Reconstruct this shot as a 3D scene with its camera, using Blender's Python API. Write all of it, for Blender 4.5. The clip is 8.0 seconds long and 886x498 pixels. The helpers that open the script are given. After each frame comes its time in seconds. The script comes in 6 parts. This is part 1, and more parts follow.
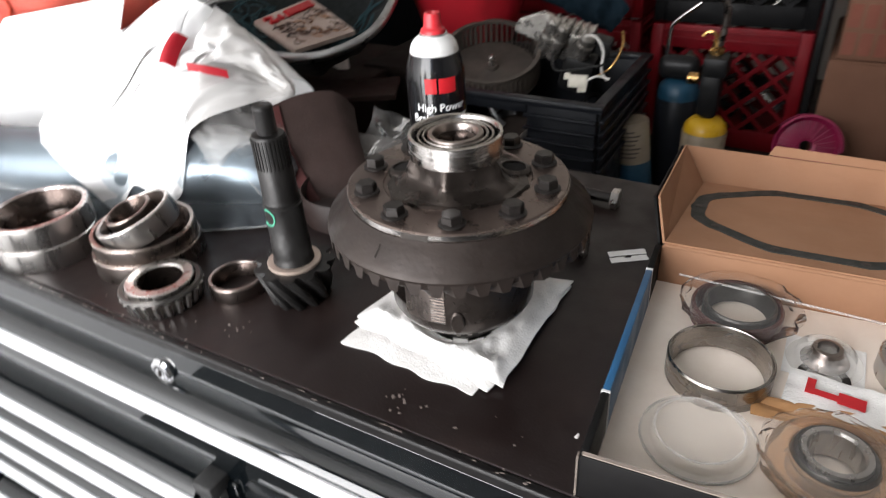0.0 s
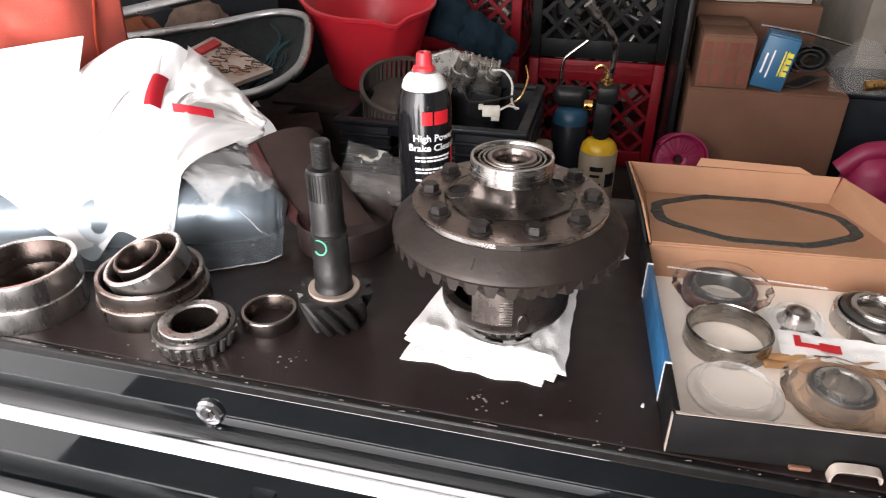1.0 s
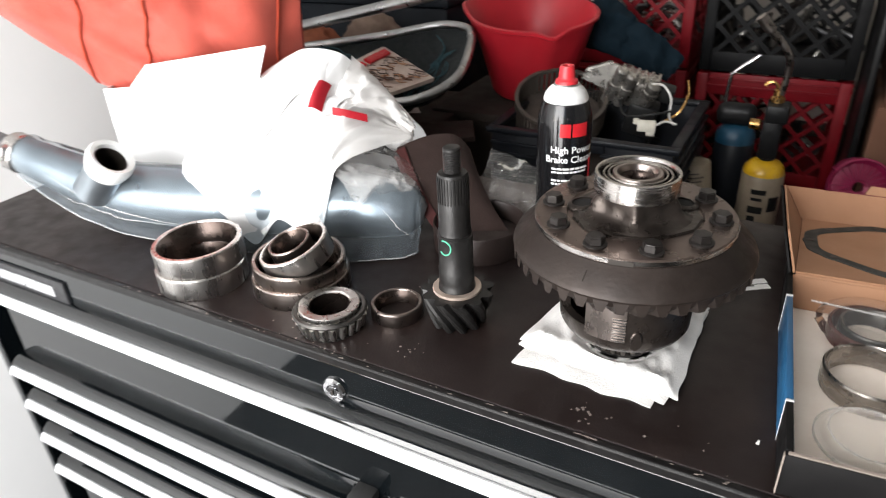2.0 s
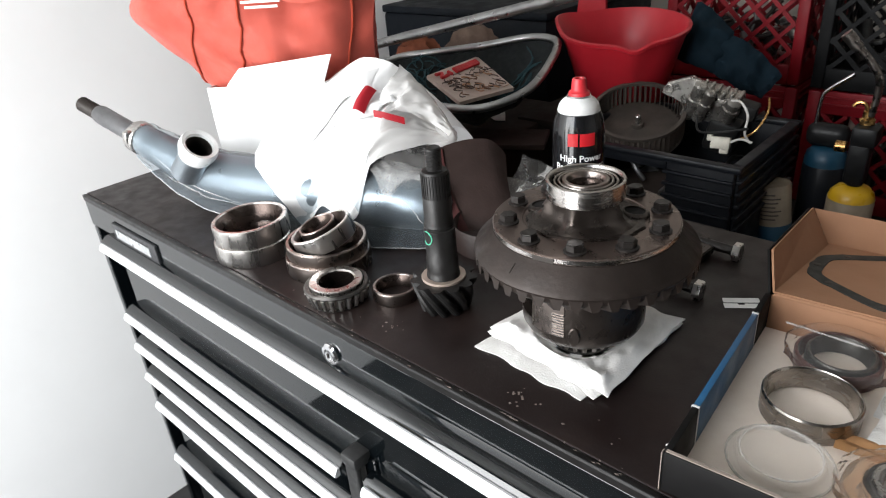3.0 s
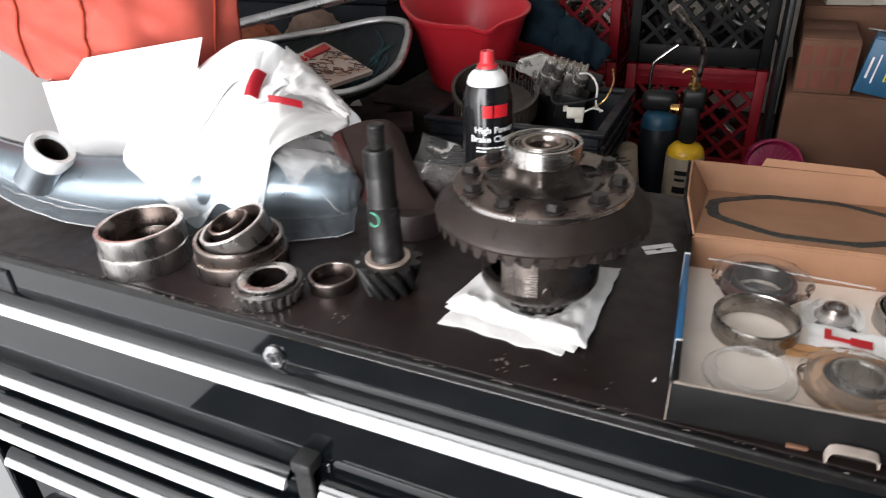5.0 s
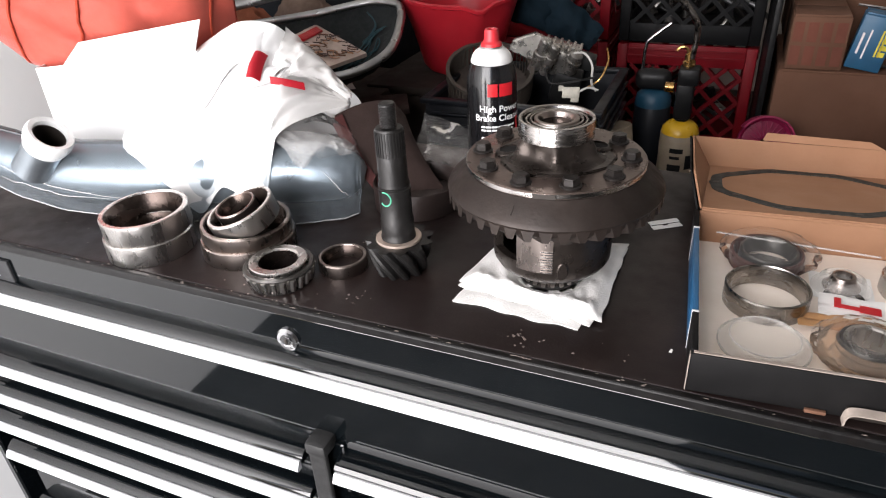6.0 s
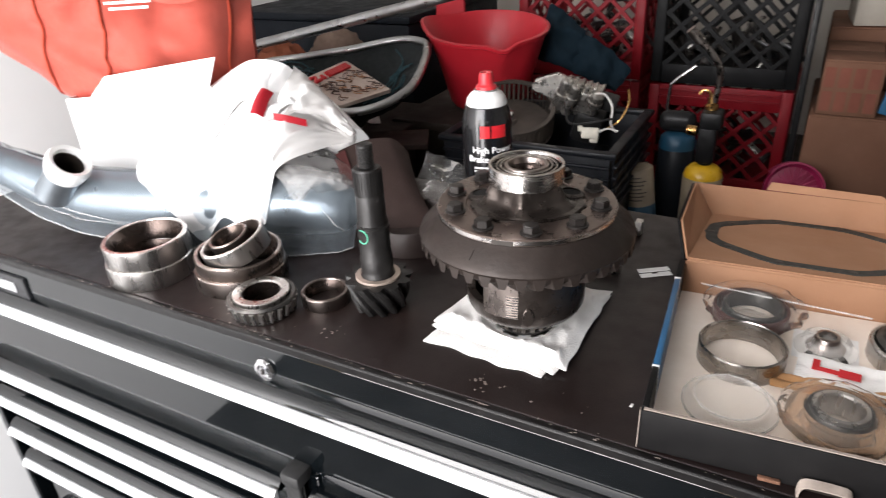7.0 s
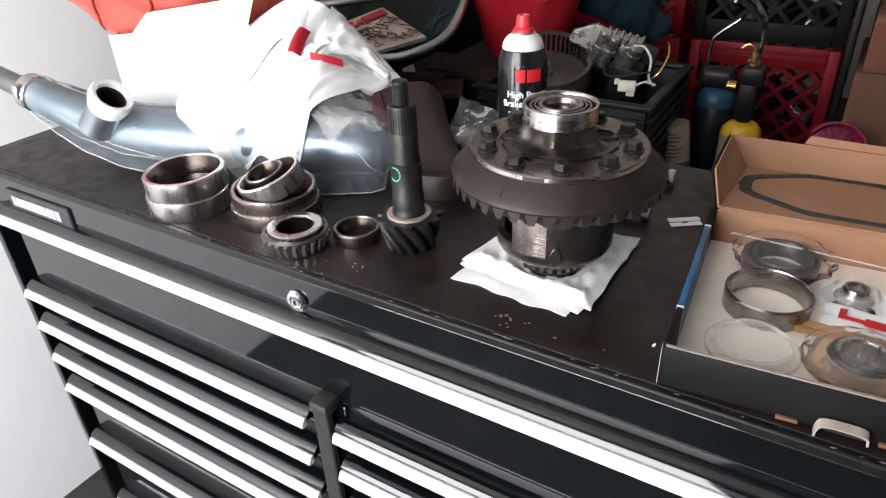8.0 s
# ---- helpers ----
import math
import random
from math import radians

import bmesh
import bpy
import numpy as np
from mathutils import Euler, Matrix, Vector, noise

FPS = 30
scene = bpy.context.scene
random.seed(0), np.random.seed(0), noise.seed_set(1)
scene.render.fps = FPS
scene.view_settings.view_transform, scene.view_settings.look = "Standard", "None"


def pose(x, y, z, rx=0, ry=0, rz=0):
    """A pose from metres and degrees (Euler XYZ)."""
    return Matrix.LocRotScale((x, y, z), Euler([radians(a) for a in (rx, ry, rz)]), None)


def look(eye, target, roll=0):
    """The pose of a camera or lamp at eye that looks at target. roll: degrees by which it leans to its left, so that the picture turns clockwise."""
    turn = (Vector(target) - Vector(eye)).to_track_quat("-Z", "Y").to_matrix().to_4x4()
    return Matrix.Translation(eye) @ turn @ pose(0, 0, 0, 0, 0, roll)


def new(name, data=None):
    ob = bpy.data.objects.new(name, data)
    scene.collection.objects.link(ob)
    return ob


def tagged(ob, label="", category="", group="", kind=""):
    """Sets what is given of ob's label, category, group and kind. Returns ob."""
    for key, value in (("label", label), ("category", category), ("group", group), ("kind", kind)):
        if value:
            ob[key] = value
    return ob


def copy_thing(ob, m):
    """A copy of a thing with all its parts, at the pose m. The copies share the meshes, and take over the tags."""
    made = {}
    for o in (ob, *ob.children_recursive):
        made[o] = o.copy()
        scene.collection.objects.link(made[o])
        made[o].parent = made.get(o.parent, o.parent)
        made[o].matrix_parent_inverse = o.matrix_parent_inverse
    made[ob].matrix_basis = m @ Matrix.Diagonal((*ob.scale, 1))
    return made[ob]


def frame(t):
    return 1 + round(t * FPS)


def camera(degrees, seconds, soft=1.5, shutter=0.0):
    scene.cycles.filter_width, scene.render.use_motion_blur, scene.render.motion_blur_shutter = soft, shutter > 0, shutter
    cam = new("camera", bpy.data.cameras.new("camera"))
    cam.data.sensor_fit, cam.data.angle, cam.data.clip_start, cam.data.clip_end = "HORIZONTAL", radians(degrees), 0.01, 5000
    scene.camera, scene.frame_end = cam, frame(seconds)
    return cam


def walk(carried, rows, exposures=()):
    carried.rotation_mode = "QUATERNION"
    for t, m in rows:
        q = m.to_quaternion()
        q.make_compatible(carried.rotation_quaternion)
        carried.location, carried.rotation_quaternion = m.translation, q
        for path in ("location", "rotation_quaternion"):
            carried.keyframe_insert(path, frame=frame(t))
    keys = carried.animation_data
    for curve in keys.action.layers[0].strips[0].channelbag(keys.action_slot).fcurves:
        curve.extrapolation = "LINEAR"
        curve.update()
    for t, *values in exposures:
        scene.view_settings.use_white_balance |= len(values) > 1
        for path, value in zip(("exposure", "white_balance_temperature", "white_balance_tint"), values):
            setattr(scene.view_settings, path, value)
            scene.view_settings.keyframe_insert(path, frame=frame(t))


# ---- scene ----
cam = camera(67.0, 8.0, soft=1.1, shutter=0.45)
PATH = [
    (0, (0.49, -0.274, 1.386), (-0.389, 1.164, 0.309), -4.0),
    (0.2, (0.453, -0.306, 1.389), (-0.271, 1.156, 0.415), -3.8),
    (0.5, (0.394, -0.357, 1.399), (-0.186, 1.263, 0.381), -2.6),
    (0.7, (0.363, -0.386, 1.409), (-0.111, 1.194, 0.466), -2.8),
    (1, (0.328, -0.401, 1.411), (-0.093, 1.272, 0.399), -0.1),
    (1.5, (0.317, -0.409, 1.412), (-0.173, 1.25, 0.408), -1.2),
    (1.7, (0.318, -0.412, 1.414), (-0.269, 1.124, 0.462), -1.2),
    (2, (0.37, -0.407, 1.418), (-0.498, 1.107, 0.441), -3.0),
    (2.2, (0.423, -0.398, 1.42), (-0.552, 1.067, 0.47), -3.1),
    (3.3, (0.584, -0.346, 1.425), (-0.703, 0.869, 0.494), -6.1),
    (3.5, (0.59, -0.338, 1.421), (-0.69, 0.878, 0.482), -6.8),
    (4, (0.582, -0.342, 1.415), (-0.64, 0.915, 0.452), -7.7),
    (4.2, (0.577, -0.358, 1.422), (-0.577, 0.857, 0.527), -7.9),
    (4.5, (0.534, -0.369, 1.411), (-0.472, 1.051, 0.425), -4.2),
    (4.7, (0.495, -0.391, 1.407), (-0.35, 1.042, 0.489), -4.2),
    (5, (0.427, -0.447, 1.412), (-0.334, 1.124, 0.436), -2.8),
    (5.2, (0.393, -0.479, 1.413), (-0.291, 1.029, 0.481), -1.9),
    (6.3, (0.411, -0.447, 1.406), (-0.296, 1.121, 0.384), -3.4),
    (6.5, (0.445, -0.432, 1.411), (-0.254, 1.163, 0.426), -2.5),
    (6.7, (0.468, -0.424, 1.415), (-0.244, 1.091, 0.515), -2.8),
    (7, (0.479, -0.426, 1.416), (-0.395, 1.113, 0.486), -3.3),
    (7.2, (0.48, -0.434, 1.416), (-0.384, 1.007, 0.528), -3.0),
    (7.5, (0.489, -0.434, 1.405), (-0.411, 1.062, 0.429), -2.4),
    (8, (0.488, -0.446, 1.4), (-0.437, 1.0, 0.374), -2.7),
]
walk(cam, [(t, look(eye, target, roll)) for t, eye, target, roll in PATH],
     exposures=[(0, -0.08, 6600, 12), (0.5, 0.14, 6700, 14), (1, 0.2, 6800, 16), (1.5, 0.18, 6800, 16), (2, 0.02, 6700, 11), (2.2, -0.03, 6650, 11), (3.3, -0.31, 6500, 9), (4.5, -0.29, 6500, 10), (5, -0.17, 6550, 12), (6.3, -0.07, 6700, 15), (6.5, -0.04, 6700, 15), (7, 0.06, 6700, 14), (7.5, -0.08, 6550, 12), (8, -0.16, 6500, 12)])

# ---- world and light ----
world = bpy.data.worlds.new("daylight")
scene.world = world
world.use_nodes = True
wn = world.node_tree
sky = wn.nodes.new("ShaderNodeTexSky")
sky.sky_type = "NISHITA"
sky.sun_disc = False
sky.sun_elevation = radians(38)
sky.sun_rotation = radians(200)
wn.nodes["Background"].inputs["Strength"].default_value = 0.15
wn.links.new(sky.outputs["Color"], wn.nodes["Background"].inputs["Color"])

door_light = bpy.data.lights.new("door_light", "AREA")
door_light.shape = "RECTANGLE"
door_light.size, door_light.size_y = 1.40, 1.7
door_light.energy = 98
door_light.color = (0.97, 0.985, 1.0)
lamp = new("door_light", door_light)
lamp.matrix_world = look((-0.24, -1.44, 1.28), (-0.62, 0, 1.04))


# ---- builders ----
def link_sockets(nt, a, b):
    nt.links.new(a, b)


def material(name, color, rough=0.5, metal=0.0, dark=None, mix=(0.35, 0.7), scale=20.0, detail=6.0,
             bump=0.0, bump_scale=120.0, rough_var=0.12, coat=0.0, stretch=(1, 1, 1), trans=0.0,
             alpha=1.0, per_piece=0.0, sheen=0.0, subsurface=0.0, ior=1.45, gloss=0.5):
    """Base colour mixed with a second one by noise, uneven roughness and fine relief."""
    m = bpy.data.materials.new(name)
    m.use_nodes = True
    nt = m.node_tree
    p = nt.nodes["Principled BSDF"]
    tc = nt.nodes.new("ShaderNodeTexCoord")
    mp = nt.nodes.new("ShaderNodeMapping")
    mp.inputs["Scale"].default_value = stretch
    nt.links.new(tc.outputs["Object"], mp.inputs["Vector"])
    n1 = nt.nodes.new("ShaderNodeTexNoise")
    n1.inputs["Scale"].default_value, n1.inputs["Detail"].default_value = scale, detail
    n1.inputs["Roughness"].default_value = 0.62
    nt.links.new(mp.outputs["Vector"], n1.inputs["Vector"])
    ramp = nt.nodes.new("ShaderNodeMapRange")
    ramp.inputs["From Min"].default_value, ramp.inputs["From Max"].default_value = mix
    nt.links.new(n1.outputs["Fac"], ramp.inputs["Value"])
    mixer = nt.nodes.new("ShaderNodeMix")
    mixer.data_type = "RGBA"
    second = dark if dark else tuple(c * 0.72 for c in color)
    mixer.inputs[6].default_value = (*color, 1)
    mixer.inputs[7].default_value = (*second, 1)
    nt.links.new(ramp.outputs["Result"], mixer.inputs[0])
    out = mixer.outputs[2]
    if per_piece:
        info = nt.nodes.new("ShaderNodeObjectInfo")
        hsv = nt.nodes.new("ShaderNodeHueSaturation")
        mr = nt.nodes.new("ShaderNodeMapRange")
        mr.inputs["To Min"].default_value, mr.inputs["To Max"].default_value = 1 - per_piece, 1 + per_piece
        nt.links.new(info.outputs["Random"], mr.inputs["Value"])
        nt.links.new(mr.outputs["Result"], hsv.inputs["Value"])
        nt.links.new(out, hsv.inputs["Color"])
        out = hsv.outputs["Color"]
    nt.links.new(out, p.inputs["Base Color"])
    p.inputs["Metallic"].default_value = metal
    n2 = nt.nodes.new("ShaderNodeTexNoise")
    n2.inputs["Scale"].default_value, n2.inputs["Detail"].default_value = scale * 2.7, 5
    nt.links.new(mp.outputs["Vector"], n2.inputs["Vector"])
    rr = nt.nodes.new("ShaderNodeMapRange")
    rr.inputs["From Min"].default_value, rr.inputs["From Max"].default_value = 0.3, 0.7
    rr.inputs["To Min"].default_value = max(0.02, rough - rough_var)
    rr.inputs["To Max"].default_value = min(1.0, rough + rough_var)
    nt.links.new(n2.outputs["Fac"], rr.inputs["Value"])
    nt.links.new(rr.outputs["Result"], p.inputs["Roughness"])
    if bump:
        n3 = nt.nodes.new("ShaderNodeTexNoise")
        n3.inputs["Scale"].default_value, n3.inputs["Detail"].default_value = bump_scale, 4
        nt.links.new(mp.outputs["Vector"], n3.inputs["Vector"])
        bp = nt.nodes.new("ShaderNodeBump")
        bp.inputs["Strength"].default_value, bp.inputs["Distance"].default_value = bump, 0.002
        nt.links.new(n3.outputs["Fac"], bp.inputs["Height"])
        nt.links.new(bp.outputs["Normal"], p.inputs["Normal"])
    p.inputs["Coat Weight"].default_value = coat
    p.inputs["Coat Roughness"].default_value = 0.08
    p.inputs["Transmission Weight"].default_value = trans
    p.inputs["Alpha"].default_value = alpha
    p.inputs["Sheen Weight"].default_value = sheen
    p.inputs["Subsurface Weight"].default_value = subsurface
    p.inputs["Subsurface Radius"].default_value = (0.004, 0.004, 0.004)
    p.inputs["IOR"].default_value = ior
    p.inputs["Specular IOR Level"].default_value = gloss
    return m


def film_material(name, tint=(0.9, 0.93, 0.95), clear=0.95, rough=0.09, haze=(0.78, 0.77, 0.75), crease=45, relief=0.5):
    """Thin clear plastic film: mostly see-through, with a gloss that grows at grazing angles."""
    m = bpy.data.materials.new(name)
    m.use_nodes = True
    nt = m.node_tree
    nt.nodes.remove(nt.nodes["Principled BSDF"])
    out = nt.nodes["Material Output"]
    tr = nt.nodes.new("ShaderNodeBsdfTransparent")
    tr.inputs["Color"].default_value = (*tint, 1)
    gl = nt.nodes.new("ShaderNodeBsdfGlossy")
    gl.inputs["Roughness"].default_value = rough
    df = nt.nodes.new("ShaderNodeBsdfDiffuse")
    df.inputs["Color"].default_value = (*haze, 1)
    lw = nt.nodes.new("ShaderNodeLayerWeight")
    lw.inputs["Blend"].default_value = 0.14
    tc = nt.nodes.new("ShaderNodeTexCoord")
    nz = nt.nodes.new("ShaderNodeTexNoise")
    nz.inputs["Scale"].default_value, nz.inputs["Detail"].default_value = crease, 3
    nt.links.new(tc.outputs["Object"], nz.inputs["Vector"])
    bp = nt.nodes.new("ShaderNodeBump")
    bp.inputs["Strength"].default_value, bp.inputs["Distance"].default_value = relief, 0.004
    nt.links.new(nz.outputs["Fac"], bp.inputs["Height"])
    nt.links.new(bp.outputs["Normal"], gl.inputs["Normal"])
    m1, m2 = nt.nodes.new("ShaderNodeMixShader"), nt.nodes.new("ShaderNodeMixShader")
    m1.inputs[0].default_value = 1 - clear
    nt.links.new(tr.outputs[0], m1.inputs[1])
    nt.links.new(df.outputs[0], m1.inputs[2])
    nt.links.new(lw.outputs["Fresnel"], m2.inputs[0])
    nt.links.new(m1.outputs[0], m2.inputs[1])
    nt.links.new(gl.outputs[0], m2.inputs[2])
    nt.links.new(m2.outputs[0], out.inputs["Surface"])
    return m


def mesh_of(name, bm, mat, smooth=38):
    me = bpy.data.meshes.new(name)
    bmesh.ops.recalc_face_normals(bm, faces=bm.faces)
    bm.to_mesh(me)
    bm.free()
    me.materials.append(mat)
    if smooth:
        for f in me.polygons:
            f.use_smooth = True
        me.set_sharp_from_angle(angle=radians(smooth))
    return me


def part(name, bm, mat, parent, label="", smooth=38, at=None):
    """One mesh object under a thing, a part or a piece of the setting."""
    ob = new(name, mesh_of(name, bm, mat, smooth))
    ob.parent = parent
    if at is not None:
        ob.matrix_basis = at
    if mat in (film_clear, film_bright, film_milky, film_cloudy, film_amber, bag_thin, film_crisp):
        ob.visible_shadow = False
    return tagged(ob, label)


def thing(name, label, category, at=None, group=""):
    ob = new(name)
    ob.empty_display_size = 0.02
    if at is not None:
        ob.matrix_basis = at
    return tagged(ob, label, category, group, "thing")


def single(name, bm, mat, label, category, at=None, group="", smooth=38, kind="thing"):
    ob = new(name, mesh_of(name, bm, mat, smooth))
    if at is not None:
        ob.matrix_basis = at
    return tagged(ob, label, category, group, kind)


def lathe(profile, n=48, bm=None, closed=False, m=None, wobble=0.0):
    """Revolves a profile of (radius, height). closed: the profile is a loop (a ring); otherwise the ends are capped."""
    bm = bm or bmesh.new()
    m = m or Matrix()
    rows = []
    for r, z in profile:
        rows.append([bm.verts.new(m @ Vector((r * math.cos(2 * math.pi * i / n), r * math.sin(2 * math.pi * i / n), z))) for i in range(n)])
    pairs = list(zip(rows, rows[1:]))
    if closed:
        pairs.append((rows[-1], rows[0]))
    for a, b in pairs:
        for i in range(n):
            j = (i + 1) % n
            bm.faces.new((a[i], a[j], b[j], b[i]))
    if not closed:
        bm.faces.new(rows[0][::-1])
        bm.faces.new(rows[-1])
    return bm


def box(sx, sy, sz, centre=(0, 0, 0), bevel=0.0, bm=None, m=None, seg=2):
    bm = bm or bmesh.new()
    got = bmesh.ops.create_cube(bm, size=1.0)["verts"]
    bmesh.ops.scale(bm, vec=(sx, sy, sz), verts=got)
    bmesh.ops.translate(bm, vec=centre, verts=got)
    if bevel:
        edges = list({e for v in got for e in v.link_edges})
        made = bmesh.ops.bevel(bm, geom=edges, offset=bevel, segments=seg, affect="EDGES", profile=0.5)
        got = list({v for f in made["faces"] for v in f.verts} | {v for v in got if v.is_valid})
    if m:
        bmesh.ops.transform(bm, matrix=m, verts=got)
    return bm


def prism(outline, z0, z1, bm=None, m=None, bevel=0.0):
    """A flat outline of (x, y) raised from z0 to z1."""
    bm = bm or bmesh.new()
    m = m or Matrix()
    lo = [bm.verts.new(m @ Vector((x, y, z0))) for x, y in outline]
    hi = [bm.verts.new(m @ Vector((x, y, z1))) for x, y in outline]
    n = len(outline)
    bm.faces.new(lo[::-1])
    top = bm.faces.new(hi)
    for i in range(n):
        bm.faces.new((lo[i], lo[(i + 1) % n], hi[(i + 1) % n], hi[i]))
    if bevel:
        bmesh.ops.bevel(bm, geom=list(top.edges), offset=bevel, segments=2, affect="EDGES")
    return bm


def tube(points, radius, n=12, bm=None, closed=False, taper=None):
    """A round rod through the given points; taper: a radius for each point."""
    bm = bm or bmesh.new()
    pts = [Vector(p) for p in points]
    rows, side = [], None
    for i, p in enumerate(pts):
        a = pts[(i - 1) % len(pts)] if (i or closed) else p
        b = pts[(i + 1) % len(pts)] if (i < len(pts) - 1 or closed) else p
        d = (b - a).normalized()
        if side is None:
            side = d.orthogonal().normalized()
        side = (side - d * side.dot(d)).normalized()
        up = d.cross(side)
        r = taper[i] if taper else radius
        rows.append([bm.verts.new(p + r * (math.cos(2 * math.pi * k / n) * side + math.sin(2 * math.pi * k / n) * up)) for k in range(n)])
    pairs = list(zip(rows, rows[1:])) + ([(rows[-1], rows[0])] if closed else [])
    for a, b in pairs:
        for k in range(n):
            bm.faces.new((a[k], a[(k + 1) % n], b[(k + 1) % n], b[k]))
    if not closed:
        bm.faces.new(rows[0][::-1])
        bm.faces.new(rows[-1])
    return bm


def smooth_line(points, steps=6):
    """A Catmull-Rom line through the points."""
    pts = [Vector(p) for p in points]
    pts = [2 * pts[0] - pts[1]] + pts + [2 * pts[-1] - pts[-2]]
    out = []
    for i in range(1, len(pts) - 2):
        a, b, c, d = pts[i - 1:i + 3]
        for s in range(steps):
            t = s / steps
            out.append(0.5 * ((2 * b) + (c - a) * t + (2 * a - 5 * b + 4 * c - d) * t * t + (3 * b - a - 3 * c + d) * t ** 3))
    out.append(pts[-2])
    return out


def sheet(fn, nu, nv, thick=0.0, bm=None):
    """A surface fn(u, v) with u and v from 0 to 1; thick gives it a back side."""
    bm = bm or bmesh.new()
    g = [[bm.verts.new(fn(i / nu, j / nv)) for j in range(nv + 1)] for i in range(nu + 1)]
    faces = [bm.faces.new((g[i][j], g[i + 1][j], g[i + 1][j + 1], g[i][j + 1])) for i in range(nu) for j in range(nv)]
    if thick:
        bmesh.ops.recalc_face_normals(bm, faces=faces)
        bmesh.ops.solidify(bm, geom=faces, thickness=thick)
    return bm


def fold(p, scale, amount, seed=0.0):
    """Creased noise, for cloth and film."""
    q = Vector(p) * scale + Vector((seed, seed * 1.7, -seed))
    return amount * (1 - 2 * abs(noise.noise(q)) + 0.4 * noise.noise(q * 2.3))


def bars(rows, m, depth=0.0006, bm=None):
    """Plain printed bars: rows of (x0, x1, y, height) on a flat face in the plane of m."""
    bm = bm or bmesh.new()
    for x0, x1, y, h in rows:
        box(x1 - x0, h, depth, ((x0 + x1) / 2, y, 0), bm=bm, m=m)
    return bm


# ---- materials ----
wall_paint = material("white wall paint", (0.86, 0.86, 0.855), 0.6, dark=(0.82, 0.82, 0.815), scale=3, bump=0.08, bump_scale=60)
# Grey of the unseen front panel, picked for the fill it bounces back.
grey_wall = material("grey unseen front wall", (0.30, 0.285, 0.275), 0.85, dark=(0.24, 0.23, 0.22), scale=4, bump=0.1)
# Dark tone, used only on the unseen lintel.
dark_wall = material("dark unseen lintel", (0.07, 0.065, 0.065), 0.8, scale=4, bump=0.1)
back_paint = material("cream wall paint", (0.56, 0.53, 0.48), 0.7, dark=(0.48, 0.45, 0.40), scale=3, bump=0.08, bump_scale=60)
concrete = material("concrete floor", (0.046, 0.045, 0.044), 0.85, dark=(0.024, 0.0235, 0.023), scale=6, bump=0.3, bump_scale=90, gloss=0.25)
ceiling_paint = material("ceiling paint", (0.76, 0.755, 0.74), 0.8, scale=4)
chest_black = material("black powder coat", (0.0018, 0.0026, 0.0032), 0.05, dark=(0.0030, 0.0042, 0.0050), scale=9, rough_var=0.02, ior=1.66)
chest_top_mat = material("worn black chest top", (0.0125, 0.0076, 0.0070), 0.42, dark=(0.024, 0.0150, 0.0130), mix=(0.5, 0.8), scale=14, bump=0.08, bump_scale=420, rough_var=0.12, gloss=0.38)
handle_alu = material("satin aluminium trim", (0.82, 0.83, 0.84), 0.42, metal=0.35, dark=(0.74, 0.75, 0.76), scale=8, stretch=(0.2, 6, 6), rough_var=0.08)
strap_black = material("black rubber strap", (0.02, 0.02, 0.02), 0.6, scale=40, bump=0.2)
chrome = material("chrome", (0.72, 0.72, 0.73), 0.16, metal=1.0, scale=30, rough_var=0.06)
badge_plate = material("black badge plastic", (0.02, 0.02, 0.022), 0.4, scale=30)
badge_silver = material("silver badge print", (0.62, 0.63, 0.64), 0.35, metal=0.6, scale=30)
gear_black = material("phosphated gear steel", (0.0165, 0.0155, 0.015), 0.44, metal=0.35, dark=(0.010, 0.0093, 0.009), scale=30, bump=0.12, bump_scale=260)
gear_brown = material("oily dark gear steel", (0.029, 0.0210, 0.0175), 0.50, metal=0.45, dark=(0.017, 0.0120, 0.0100), scale=26, bump=0.12, bump_scale=260)
carrier_iron = material("oily machined iron", (0.165, 0.128, 0.112), 0.30, metal=0.85, dark=(0.112, 0.083, 0.071), scale=20, bump=0.05, bump_scale=240, rough_var=0.07)
cast_iron = material("dark cast iron", (0.060, 0.049, 0.043), 0.31, metal=0.75, dark=(0.034, 0.027, 0.0235), scale=26, bump=0.22, bump_scale=200, rough_var=0.08)
machined = material("bright machined steel", (0.50, 0.475, 0.455), 0.24, metal=1.0, dark=(0.36, 0.335, 0.315), scale=18, stretch=(1, 1, 8), rough_var=0.08)
race_steel = material("ground bearing steel", (0.53, 0.51, 0.49), 0.29, metal=1.0, dark=(0.44, 0.415, 0.395), mix=(0.3, 0.8), scale=30, stretch=(2, 2, 0.4), rough_var=0.05)
race_brown = material("oil-stained bearing steel", (0.30, 0.26, 0.24), 0.30, metal=1.0, dark=(0.21, 0.17, 0.15), mix=(0.3, 0.8), scale=22, stretch=(1.5, 1.5, 0.6), rough_var=0.05)
bolt_black = material("black bolt steel", (0.022, 0.0185, 0.017), 0.42, metal=0.4, scale=60, rough_var=0.1)
# Dark oily metal; also painted where keyhole, slot and holes lie in shade.
dark_bore = material("dark oily metal and hole shade", (0.03, 0.024, 0.02), 0.5, metal=0.3, scale=30)
shim_pale = material("pale bearing seat", (0.46, 0.37, 0.31), 0.4, metal=0.6, dark=(0.5, 0.41, 0.35), scale=40)
raceway_dark = material("oily brown raceway", (0.09, 0.069, 0.06), 0.27, metal=0.9, dark=(0.045, 0.033, 0.028), scale=18)
roller_cage = material("dark roller cage", (0.10, 0.095, 0.09), 0.4, metal=0.9, scale=60)
green_paint = material("green paint mark", (0.08, 0.42, 0.27), 0.6, scale=200)
